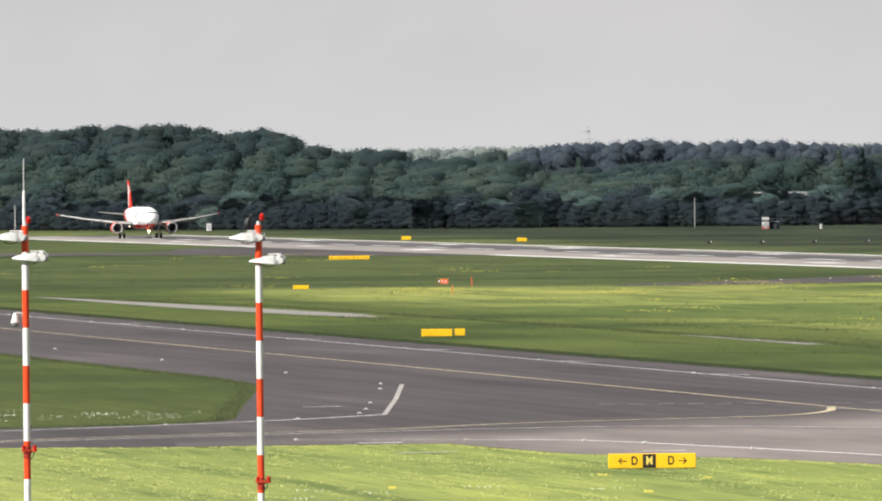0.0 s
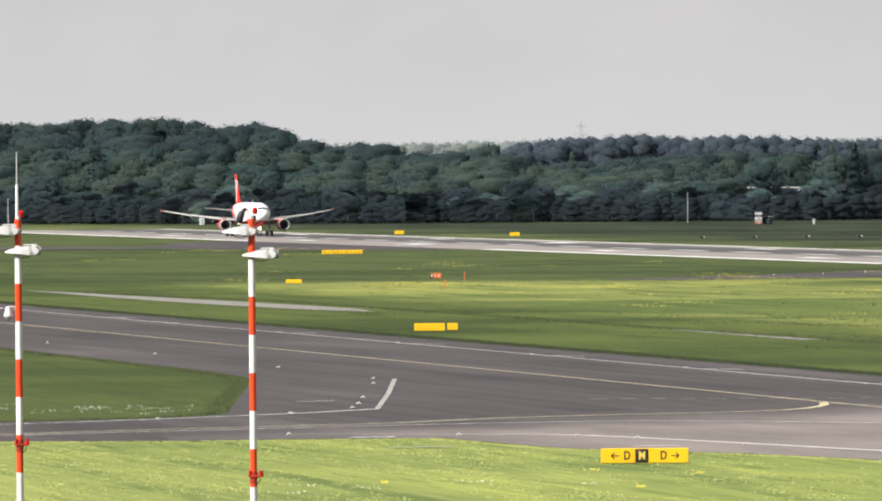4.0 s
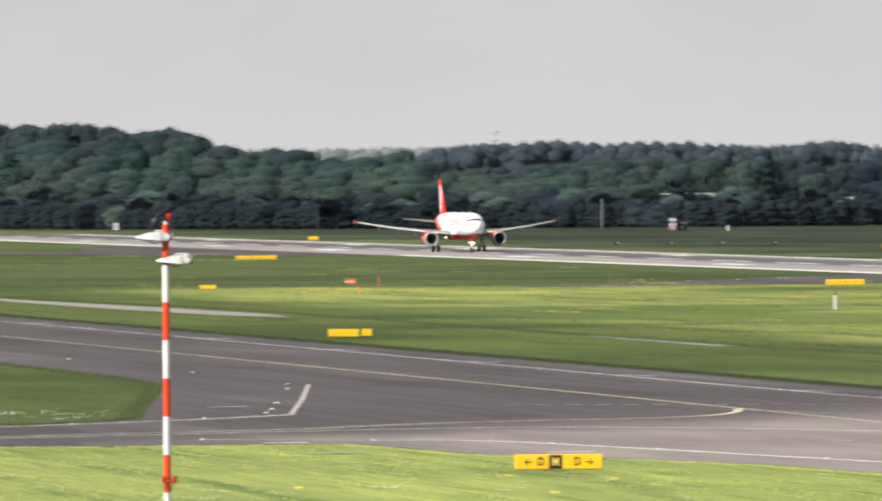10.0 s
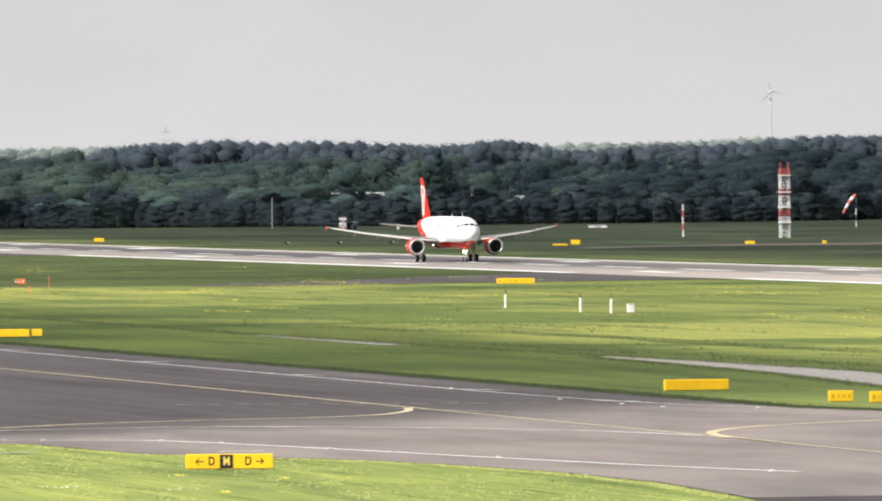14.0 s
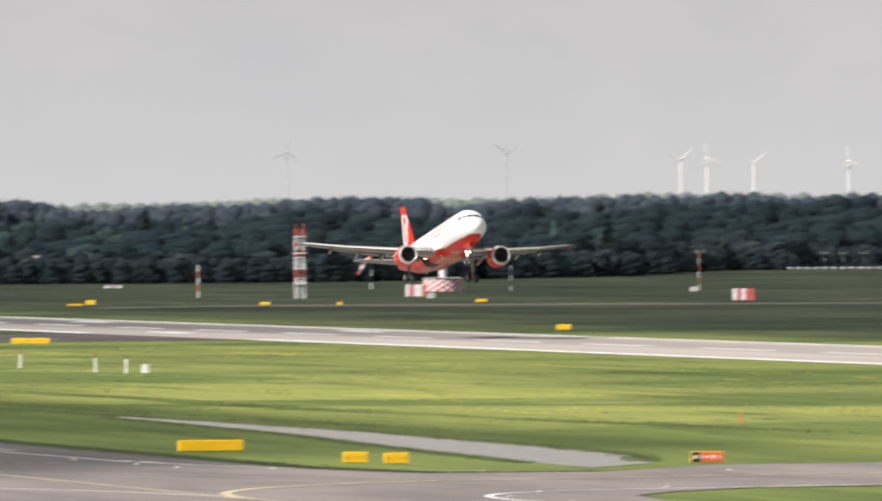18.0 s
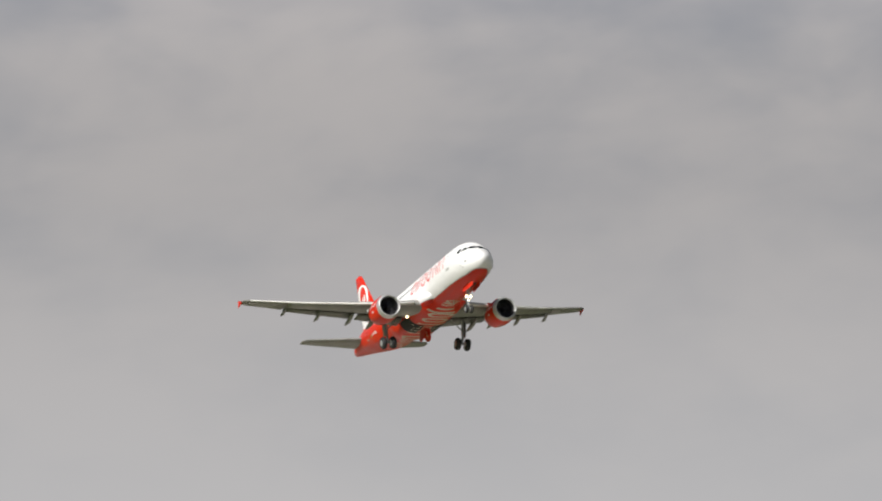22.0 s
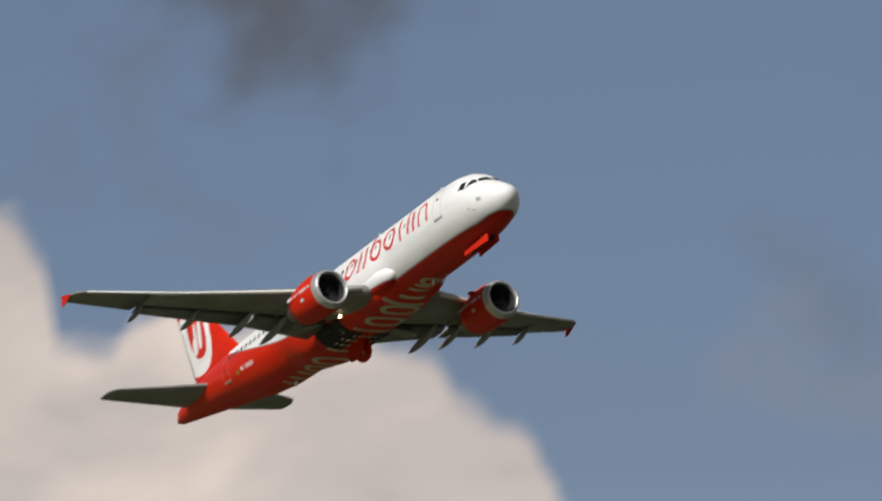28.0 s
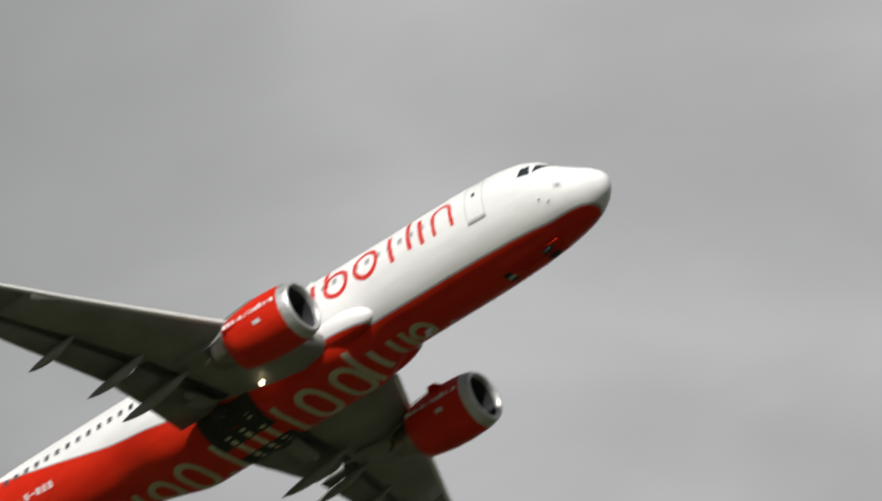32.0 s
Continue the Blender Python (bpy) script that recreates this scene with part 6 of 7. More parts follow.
def build_plane():
    plane_paint("hull_paint", "hull"), plane_paint("fin_paint", "fin"), plane_paint("red_paint", "red"), plane_paint("white_paint", "white")
    plain("wing_grey", (0.21, 0.21, 0.195), 0.4, 0, 0.22, 0.5)
    plain("slat_grey", (0.66, 0.655, 0.63), 0.35, 0, 0.08, 0.4)
    plain("flap_grey", (0.18, 0.18, 0.168), 0.45, 0, 0.25, 0.7)
    plain("fairing_grey", (0.27, 0.27, 0.26), 0.45, 0, 0.25, 0.8)
    plain("bare_metal", (0.55, 0.55, 0.55), 0.42, 0.7, 0.12, 1.5)
    plain("dark_duct", (0.05, 0.05, 0.055), 0.45, 0.3, 0.3, 2)
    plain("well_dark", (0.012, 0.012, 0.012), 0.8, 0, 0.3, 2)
    plain("fan_metal", (0.16, 0.16, 0.17), 0.35, 0.7, 0.25, 2)
    plain("nozzle_metal", (0.20, 0.18, 0.16), 0.4, 0.8, 0.3, 2)
    plain("window_dark", (0.025, 0.03, 0.035), 0.12, 0, 0.1, 1)
    plain("window_dim", (0.06, 0.065, 0.07), 0.2, 0, 0.1, 1)
    plain("window_pale", (0.34, 0.345, 0.35), 0.25, 0, 0.1, 1)
    plain("livery_red", (0.60, 0.03, 0.018), 0.3, 0, 0.08, 1)
    plain("livery_cream", (0.50, 0.46, 0.33), 0.35, 0, 0.15, 1)
    plain("line_grey", (0.50, 0.51, 0.51), 0.4, 0, 0.1, 1)
    plain("faded_line", (0.62, 0.16, 0.12), 0.4, 0, 0.1, 1)
    plain("flag_gold", (0.32, 0.14, 0.01), 0.4, 0, 0.1, 1)
    plain("tyre", (0.02, 0.02, 0.021), 0.8, 0, 0.3, 4)
    plain("strut_grey", (0.42, 0.43, 0.43), 0.35, 0.4, 0.2, 3)
    plain("lamp_glow", (0.9, 0.85, 0.7), 0.3, 0, 0.0, 1, (1.0, 0.80, 0.48, 9))
    for k in ("wing_grey", "flap_grey", "fairing_grey", "slat_grey"):
        MATS[k].node_tree.nodes["Principled BSDF"].inputs["Specular IOR Level"].default_value = 0.2
    root = tagged(new("airliner", None), "white and red twin-engine jet airliner taking off", "airliner")

    # fuselage
    ss = [0.0, 0.06, 0.13, 0.2, 0.32, 0.5, 0.75, 1.0, 1.25, 1.5, 1.7, 1.9, 2.15, 2.4, 2.7, 3.0, 3.5, 4.0, 4.7, 5.5, 6.2] + [7 + 0.5 * i for i in range(60)] + [36.6, 37.0, 37.2, 37.4]
    n = 56
    bm = bmesh.new()
    loft(bm, [[hull(s, 2 * math.pi * i / n) for i in range(n)] for s in ss])
    bmesh.ops.recalc_face_normals(bm, faces=bm.faces[:])
    body = part("fuselage", bm, "hull_paint", root, "white fuselage with a red belly and tail", True)

    def patch(bm, s0, s1, a0, a1, off=0.015, ns=2, na=2, skew=0.0):
        """A skin patch between two stations; a is arc length from the top along its left side."""
        g = [[bm.verts.new(hull(s0 + (s1 - s0) * i / ns + skew * j / na, (a0 + (a1 - a0) * j / na) / 2.02, off)) for j in range(na + 1)] for i in range(ns + 1)]
        for p, q in zip(g, g[1:]):
            for j in range(na):
                bm.faces.new((p[j], q[j], q[j + 1], p[j + 1]))

    def ring(bm, sc, ac, rs, ra, inner, off=0.015, a0=0, a1=360, seg=24):
        rows = []
        for i in range(seg + 1):
            t = radians(a0 + (a1 - a0) * i / seg)
            rows.append([bm.verts.new(hull(sc + math.cos(t) * rs * k, (ac + math.sin(t) * ra * k) / 2.02, off)) for k in (1.0, (1 + inner) / 2, inner)])
        for p, q in zip(rows, rows[1:]):
            for j in range(2):
                bm.faces.new((p[j], q[j], q[j + 1], p[j + 1]))

    def shell(name, bm, mat, parent=body, label=""):
        bmesh.ops.recalc_face_normals(bm, faces=bm.faces[:])
        for f in bm.faces:
            c = f.calc_center_median()
            if f.normal.dot(Vector((c.x, 0, c.z - 4.3))) < 0:
                f.normal_flip()
        return part(name, bm, mat, parent, label, True)

    # cabin windows
    for side in (-1, 1):
        bm = bmesh.new()
        g = [hull(10.0 + ds, side * 1.21 + side * da / 2.02, 0.012) - hull(10.0, side * 1.21) for ds, da in ((-0.08, -0.15), (-0.11, -0.09), (-0.11, 0.09), (-0.08, 0.15), (0.08, 0.15), (0.11, 0.09), (0.11, -0.09), (0.08, -0.15))]
        f = bm.faces.new([bm.verts.new(p) for p in g])
        f.normal_update()
        if f.normal.x * side < 0:
            f.normal_flip()
        bp = bm.copy()
        me, pale = finish("cabin_window", bm, "window_dim"), finish("cabin_window", bp, "window_pale")
        s = 6.7
        while s < 28.9:
            ob = new("cabin_window", pale if s < 14.5 else me)
            ob.parent = body
            k = hull(s, side * 1.21) if not 10.4 < s < 23.6 else Vector((hull(9.0, side * 1.21).x, s + NOSE_Y, hull(9.0, side * 1.21).z))
            ob.matrix_basis = Matrix.Translation(k)
            s += 0.533
        # flight deck panes
        for quad in (((1.40, 2.5), (1.94, 2.5), (2.0, 29), (1.75, 34)), ((1.80, 38), (2.02, 32), (2.22, 38), (2.26, 63)), ((2.34, 66), (2.40, 46), (2.72, 51), (2.82, 69))):
            bm = bmesh.new()
            (sa, ta), (sb, tb), (sc, tc), (sd, td) = quad
            g = [[bm.verts.new(hull((sa * (1 - i) + sb * i) * (1 - j) + (sd * (1 - i) + sc * i) * j, side * radians((ta * (1 - i) + tb * i) * (1 - j) + (td * (1 - i) + tc * i) * j), 0.014)) for j in (0, 0.25, 0.5, 0.75, 1)] for i in (0, 0.25, 0.5, 0.75, 1)]
            for p, q in zip(g, g[1:]):
                for j in range(4):
                    bm.faces.new((p[j], q[j], q[j + 1], p[j + 1]))
            shell("flight_deck_window", bm, "window_dark")
        # square port plate
        bm = bmesh.new()
        patch(bm, 1.24, 1.56, side * 2.98, side * 3.44, 0.010)
        plate = shell("port_plate", bm, "line_grey", body, "small pale square plate")
        bm = bmesh.new()
        patch(bm, 1.33, 1.46, side * 3.12, side * 3.32, 0.016)
        shell("port", bm, "fairing_grey", plate)
        # doors drawn by their seams and sills
        for s0, s1, z0, z1, mat in ((4.35, 5.2, 1.55, 3.45, "line_grey"), (28.75, 29.6, 2.45, 3.95, "faded_line")):
            bm = bmesh.new()
            for p in ((s0, s0 + 0.05, z0, z1), (s1 - 0.05, s1, z0, z1), (s0, s1, z0, z0 + 0.05), (s0, s1, z1 - 0.09, z1)):
                patch(bm, p[0], p[1], side * p[2], side * p[3], 0.012, 2, 6)
            seam = shell("cabin_door", bm, mat, body, "passenger door outlined by its seam")
            bm = bmesh.new()
            patch(bm, s0 + 0.02, s1 - 0.02, side * (z1 + 0.01), side * (z1 + 0.10), 0.016, 2, 1)
            shell("door_sill", bm, "fairing_grey", seam, "dark metal door sill")
            bm = bmesh.new()
            patch(bm, s0 + 0.36, s0 + 0.50, side * (z0 + 0.62), side * (z0 + 0.84), 0.014, 1, 1)
            shell("door_window", bm, "window_dark", seam)
        # side livery: plain rings, arches and bars
        for kind, s, w, h0, h1 in (("arch", 6.3, 0.5, 1.85, 3.17), ("bar", 7.38, 0.2, 1.9, 3.17), ("bar", 7.98, 0.2, 1.45, 3.1), ("bar", 8.85, 0.2, 1.85, 3.17),
                                   ("ring", 10.0, 0.62, 1.82, 3.19), ("ring", 11.45, 0.60, 1.95, 3.25), ("bar", 12.0, 0.2, 1.4, 2.6), ("bar", 12.62, 0.2, 1.9, 3.3), ("bar", 13.25, 0.2, 1.95, 3.32), ("ring", 14.25, 0.58, 2.0, 3.3)):
            bm = bmesh.new()
            if kind == "bar":
                patch(bm, s - w / 2, s + w / 2, side * h0, side * h1, 0.013, 1, 6, -0.12)
            elif kind == "arch":
                ring(bm, s, side * (h0 + w), w, -side * w, 0.68, 0.013, 0, 180, 14)
                for e in (-1, 1):
                    patch(bm, s + e * w * 0.84 - 0.08, s + e * w * 0.84 + 0.08, side * (h0 + w), side * h1, 0.013, 1, 4, -0.06)
            else:
                ring(bm, s, side * (h0 + h1) / 2, w, (h1 - h0) / 2, 0.71, 0.013)
            shell("livery_mark", bm, "livery_red")
        # registration and flag as plain bars
        for i in range(5):
            bm = bmesh.new()
            patch(bm, 25.9 + 0.3 * i, 26.06 + 0.3 * i, side * (3.62 if i == 3 else 3.52), side * (3.70 if i == 3 else 3.80), 0.013, 1, 2)
            shell("registration_mark", bm, "white_paint")
        bm = bmesh.new()
        patch(bm, 27.55, 27.95, side * 3.62, side * 3.92, 0.013, 1, 2)
        shell("flag_mark", bm, "flag_gold", body, "small black and gold flag mark")
    # belly livery: cream rings and bars along the keel
    keel = math.pi * 2.02
    for kind, s, r in (("dot", 8.3, 0.11), ("ring", 9.35, 0.52), ("bar", 10.05, 1.0), ("bar", 10.65, 1.0), ("bar", 11.45, 1.0), ("ring", 12.85, 0.62), ("bar", 12.1, 1.7), ("ring", 14.55, 0.62), ("bar", 15.95, 1.0), ("bar", 16.85, 1.6), ("bar", 17.5, 1.0),
                       ("bar", 18.2, 1.0), ("bar", 19.0, 1.0), ("dot", 19.65, 0.13), ("ring", 20.6, 0.56), ("ring", 22.15, 0.62), ("bar", 23.25, 1.0), ("bar", 24.1, 1.0), ("bar", 24.95, 1.0)):
        bm = bmesh.new()
        if kind == "ring":
            ring(bm, s, keel, r, 0.66, 0.58, 0.02)
        elif kind == "dot":
            ring(bm, s, keel - 0.45, r, r, 0.05, 0.02)
        else:
            patch(bm, s - 0.12, s + 0.12, keel - 0.64, keel + 0.64 * r, 0.02, 1, 8)
        shell("belly_mark", bm, "livery_cream")
    for side in (-1, 1):
        bm = bmesh.new()
        rings = []
        for i in range(19):
            t = -1 + 2 * i / 18
            k = max(0.02, 1 - abs(t) ** 3.2) ** 0.55
            rings.append([(side * (1.52 + 0.72 * k * max(-0.4, math.cos(q * math.pi / 10))), 13.7 + 3.4 * t + NOSE_Y, 3.22 + 0.74 * k * math.sin(q * math.pi / 10)) for q in range(20)])
        loft(bm, rings)
        bmesh.ops.recalc_face_normals(bm, faces=bm.faces[:])
        part("wing_root_fairing", bm, "hull_paint", body, "rounded white wing root fairing", True)
    # probes, aerials, beacon
    for s, th, hgt in ((6.6, 0, 0.45), (13.5, 0, 0.5), (22.0, 0, 0.3), (9.0, math.pi, 0.3), (24.5, math.pi, 0.3)):
        bm = bmesh.new()
        p = hull(s, th)
        u = 1 if th == 0 else -1
        loft(bm, [[p + Vector((dx, dy, -0.03 * u)) for dx, dy in ((0.02, 0), (0, 0.32), (-0.02, 0), (0, -0.1))], [p + Vector((dx, dy + 0.15, hgt * u)) for dx, dy in ((0.01, 0), (0, 0.12), (-0.01, 0), (0, -0.06))]])
        part("aerial", bm, "white_paint", body)
    for s, th in ((2.0, 2.0), (2.2, 1.9), (1.9, -2.0), (2.2, -1.9), (6.9, 2.35), (6.9, -2.35)):
        bm = bmesh.new()
        p = hull(s, th)
        rod(bm, p, p + Vector((math.copysign(0.09, p.x), -0.03, -0.02)), 0.035, 0.02, 8)
        part("probe", bm, "fairing_grey", body)

    # wings
    def airfoil(le, chord, x, z, thick, cut=1.0, droop=0.0):
        pts = []
        for t, k in ((0, 0), (0.03, 0.5), (0.12, 0.85), (0.3, 1.0), (0.55, 0.82), (0.8, 0.4), (1, 0.04)):
            pts.append((t, k * 0.58))
        pts += [(t, -k * 0.72) for t, k in ((1, 0.0), (0.8, 0.3), (0.55, 0.68), (0.3, 0.9), (0.12, 0.72), (0.03, 0.4))]
        return [(x, le + t * chord * cut + NOSE_Y, z + k * thick * chord + droop * t) for t, k in pts]

    WING = [(1.2, 11.85, 7.5, 2.93, 0.115), (2.0, 12.25, 7.1, 2.96, 0.115), (6.4, 14.55, 4.75, 3.42, 0.115), (11.5, 17.2, 3.1, 4.10, 0.105), (16.55, 19.85, 1.62, 4.98, 0.10)]

    def wing_at(x):
        for p, q in zip(WING, WING[1:]):
            if x <= q[0]:
                break
        t = (x - p[0]) / (q[0] - p[0])
        return [u + (v - u) * t for u, v in zip(p, q)]

    for side in (-1, 1):
        bm = bmesh.new()
        rings = []
        for x in (1.2, 2.0, 4.2, 6.4, 9.0, 11.5, 12.8):
            _, le, ch, z, th = wing_at(x)
            rings.append(airfoil(le, ch * 0.76, side * x, z, th / 0.76, 1.0))
        loft(bm, rings)
        rings = []
        for x in (12.82, 14.6, 16.1, 16.55):
            _, le, ch, z, th = wing_at(x)
            k = 1.0 if x < 16.5 else 0.86
            rings.append(airfoil(le + ch * (1 - k) * 0.8, ch * k, side * x, z, th * k, 1.0))
        loft(bm, rings)
        bmesh.ops.recalc_face_normals(bm, faces=bm.faces[:])
        wing = part("wing", bm, "wing_grey", root, "swept grey wing", True)
        for f in wing.data.polygons:
            f.use_smooth = f.area < 6
        for x0, x1 in ((2.15, 6.25), (6.55, 12.7)):
            bm = bmesh.new()
            rings = []
            for i in range(4):
                x = x0 + (x1 - x0) * i / 3
                _, le, ch, z, th = wing_at(x)
                rings.append(airfoil(le + ch * 0.745, ch * 0.275, side * x, z - 0.01 - 0.006 * ch, 0.13, 1.0, -0.035 * ch))
            loft(bm, rings)
            bmesh.ops.recalc_face_normals(bm, faces=bm.faces[:])
            part("flap", bm, "flap_grey", wing, "", True)
        bm = bmesh.new()
        rings = []
        for x in (2.6, 6.0, 6.6, 11.5, 16.0):
            _, le, ch, z, th = wing_at(x)
            c = 0.125 * ch + 0.10
            rings.append(airfoil(le - 0.10, c, side * x, z - 0.03, 0.26, 1.0, 0.02))
        loft(bm, rings)
        bmesh.ops.recalc_face_normals(bm, faces=bm.faces[:])
        part("slat", bm, "slat_grey", wing, "pale grey leading edge slat", True)
        # solid dark strips for the shade in the gap ahead of the flaps and round the aileron
        for x0, x1 in ((2.3, 6.2), (6.6, 12.7)):
            bm = bmesh.new()
            rows = []
            for i in range(5):
                x = x0 + (x1 - x0) * i / 4
                _, le, ch, z, th = wing_at(x)
                zl = z - 0.72 * th * ch
                rows.append([(side * x, le + ch * t + NOSE_Y, zl + ch * th * q) for t, q in ((0.655, 0.44), (0.725, 0.60), (0.725, 0.68), (0.655, 0.60))])
            loft(bm, rows)
            bmesh.ops.recalc_face_normals(bm, faces=bm.faces[:])
            part("flap_cove", bm, "dark_duct", wing, "dark strip drawn as the shade in the flap gap")
        for x, k in ((4.9, 1.25), (6.9, 1.1), (9.7, 1.0), (12.7, 0.85)):
            _, le, ch, z, th = wing_at(x)
            bm = bmesh.new()
            a, b = le + ch * 0.55, le + ch * 1.0 + 0.7 * k
            rings = []
            for i in range(9):
                t = i / 8
                r = 0.185 * k * math.sin(math.pi * min(1, 0.06 + t * 0.93)) ** 0.7
                zc = z - 0.06 * ch - 0.13 * k * math.sin(math.pi * t * 0.8) - 0.26 * t * k
                rings.append([(side * x + r * 0.75 * math.cos(q * math.pi / 4), a + (b - a) * t + NOSE_Y, zc + r * 1.15 * math.sin(q * math.pi / 4)) for q in range(8)])
            loft(bm, rings)
            bmesh.ops.recalc_face_normals(bm, faces=bm.faces[:])
            part("flap_track_fairing", bm, "fairing_grey", wing, "", True)
        # wingtip fence
        bm = bmesh.new()
        x, zt, yt = side * 16.62, 4.98, 19.85 + NOSE_Y
        loft(bm, [[(x - 0.02, yt + a, zt + b) for a, b in ((0.45, 0), (1.3, 0.24), (1.6, 0.24), (1.5, 0), (1.62, -0.34), (1.35, -0.34))], [(x + 0.02, yt + a, zt + b) for a, b in ((0.45, 0), (1.3, 0.24), (1.6, 0.24), (1.5, 0), (1.62, -0.34), (1.35, -0.34))]])
        bmesh.ops.recalc_face_normals(bm, faces=bm.faces[:])
        part("wingtip_fence", bm, "red_paint", wing, "small red arrow-shaped wingtip fence")
        # landing lights
        for dx, dy, r in ((2.45, 15.3, 0.10),) if side < 0 else ():
            bm = bmesh.new()
            bmesh.ops.create_uvsphere(bm, u_segments=10, v_segments=6, radius=r, matrix=Matrix.Translation((side * dx, dy + NOSE_Y, 2.42)))
            part("landing_light", bm, "lamp_glow", wing, "glowing landing light")

        # engine
        ex, ez, s0 = side * 5.6, 2.20, 10.75
        eng = new("engine", None)
        eng.parent = root
        eng["label"] = "underwing jet engine in a red nacelle"

        def turn(profile, seg=32):
            return [[(ex + r * math.sin(2 * math.pi * i / seg), s0 + d + NOSE_Y, ez + r * math.cos(2 * math.pi * i / seg) * k) for i in range(seg)] for d, r, k in profile]
        bm = bmesh.new()
        loft(bm, turn([(0.44, 1.148, 1.0), (0.7, 1.18, 1), (1.4, 1.21, 1), (2.1, 1.18, 1), (2.7, 1.10, 1), (3.2, 1.0, 1), (3.22, 0.94, 1), (2.9, 0.95, 1)]), caps=False)
        bmesh.ops.recalc_face_normals(bm, faces=bm.faces[:])
        part("nacelle", bm, "red_paint", eng, "glossy red nacelle", True)
        bm = bmesh.new()
        loft(bm, turn([(0.44, 1.151, 1), (0.30, 1.118, 1), (0.14, 1.065, 1), (0.05, 1.03, 1), (0.0, 0.97, 1), (0.02, 0.91, 1), (0.10, 0.875, 1), (0.22, 0.86, 1)]), caps=False)
        bmesh.ops.recalc_face_normals(bm, faces=bm.faces[:])
        part("intake_lip", bm, "bare_metal", eng, "polished metal intake lip", True)
        bm = bmesh.new()
        loft(bm, turn([(0.22, 0.862, 1), (0.6, 0.85, 1), (1.05, 0.87, 1)]), caps=False)
        bmesh.ops.recalc_face_normals(bm, faces=bm.faces[:])
        part("intake_duct", bm, "dark_duct", eng, "", True)
        bm = bmesh.new()
        for i in range(24):
            a = 2 * math.pi * i / 24
            ca, sa, cb, sb = math.sin(a), math.cos(a), math.sin(a + 0.21), math.cos(a + 0.21)
            bm.faces.new([bm.verts.new(p) for p in ((ex + 0.24 * ca, s0 + 0.86 + NOSE_Y, ez + 0.24 * sa), (ex + 0.86 * ca, s0 + 0.84 + NOSE_Y, ez + 0.86 * sa), (ex + 0.86 * cb, s0 + 1.0 + NOSE_Y, ez + 0.86 * sb), (ex + 0.24 * cb, s0 + 0.98 + NOSE_Y, ez + 0.24 * sb))])
        rod(bm, (ex, s0 + 1.02 + NOSE_Y, ez), (ex, s0 + 1.05 + NOSE_Y, ez), 0.87, None, 24)
        part("fan", bm, "fan_metal", eng, "dark fan blades")
        bm = bmesh.new()
        loft(bm, turn([(0.5, 0.01, 1), (0.6, 0.09, 1), (0.78, 0.18, 1), (0.95, 0.25, 1)], 16))
        bmesh.ops.recalc_face_normals(bm, faces=bm.faces[:])
        part("spinner", bm, "dark_duct", eng, "", True)
        bm = bmesh.new()
        loft(bm, turn([(2.8, 0.80, 1), (3.3, 0.74, 1), (4.0, 0.56, 1), (4.3, 0.48, 1), (4.1, 0.40, 1)]), caps=True)
        loft(bm, turn([(4.0, 0.32, 1), (4.5, 0.2, 1), (4.9, 0.03, 1)], 16))
        bmesh.ops.recalc_face_normals(bm, faces=bm.faces[:])
        part("exhaust_nozzle", bm, "nozzle_metal", eng, "dark metal exhaust nozzle", True)
        bm = bmesh.new()
        prof = ((1.2, 1.05, 1.28), (2.2, 1.0, 1.45), (3.4, 0.75, 1.30), (4.6, 0.5, 1.05), (6.2, 0.72, 0.86))
        loft(bm, [[(ex - wd, s0 + d + NOSE_Y, ez + lo), (ex + wd, s0 + d + NOSE_Y, ez + lo), (ex + wd * 0.8, s0 + d + NOSE_Y, ez + hi), (ex - wd * 0.8, s0 + d + NOSE_Y, ez + hi)] for (d, lo, hi), wd in zip(prof, (0.08, 0.18, 0.2, 0.17, 0.05))])
        bmesh.ops.recalc_face_normals(bm, faces=bm.faces[:])
        part("pylon", bm, "wing_grey", eng)
        for sd in (-1, 1):
            for i, (wd, hi) in enumerate(((0.16, 1), (0.05, 1), (0.10, 1), (0.16, 1.5), (0.16, 1), (0.10, 1), (0.05, 1.5), (0.05, 1), (0.14, 1), (0.06, 0.35), (0.14, 1), (0.16, 1), (0.22, 1))):
                bm = bmesh.new()
                d0, th = 0.55 + 0.19 * i, radians(80) * sd
                bm.faces.new([bm.verts.new((ex + 1.222 * math.sin(th + q * sd), s0 + dd + NOSE_Y, ez + 1.222 * math.cos(th + q * sd))) for q, dd in ((-0.075 * hi, d0), (0.075, d0 - 0.03), (0.075, d0 - 0.03 + wd * 0.8), (-0.075 * hi, d0 + wd * 0.8))])
                part("nacelle_mark", bm, "white_paint", eng)
            bm = bmesh.new()
            th = radians(104) * sd
            bm.faces.new([bm.verts.new((ex + 1.218 * math.sin(th + q * sd), s0 + dd + NOSE_Y, ez + 1.218 * math.cos(th + q * sd))) for q, dd in ((-0.07, 1.35), (0.07, 1.3), (0.07, 1.62), (-0.07, 1.67))])
            part("nacelle_panel", bm, "line_grey", eng)
        bm = bmesh.new()
        p = Vector((ex - side * 0.95, s0 + 1.0 + NOSE_Y, ez + 0.66))
        loft(bm, [[p + Vector((-side * dx, dy, dz)) for dx, dy, dz in ((-0.05, 0, 0), (0.3, 0.35, 0.15), (0.3, 0.7, 0.15), (-0.05, 0.9, 0))], [p + Vector((-side * dx, dy, dz + 0.03)) for dx, dy, dz in ((-0.05, 0, 0), (0.3, 0.35, 0.15), (0.3, 0.7, 0.15), (-0.05, 0.9, 0))]])
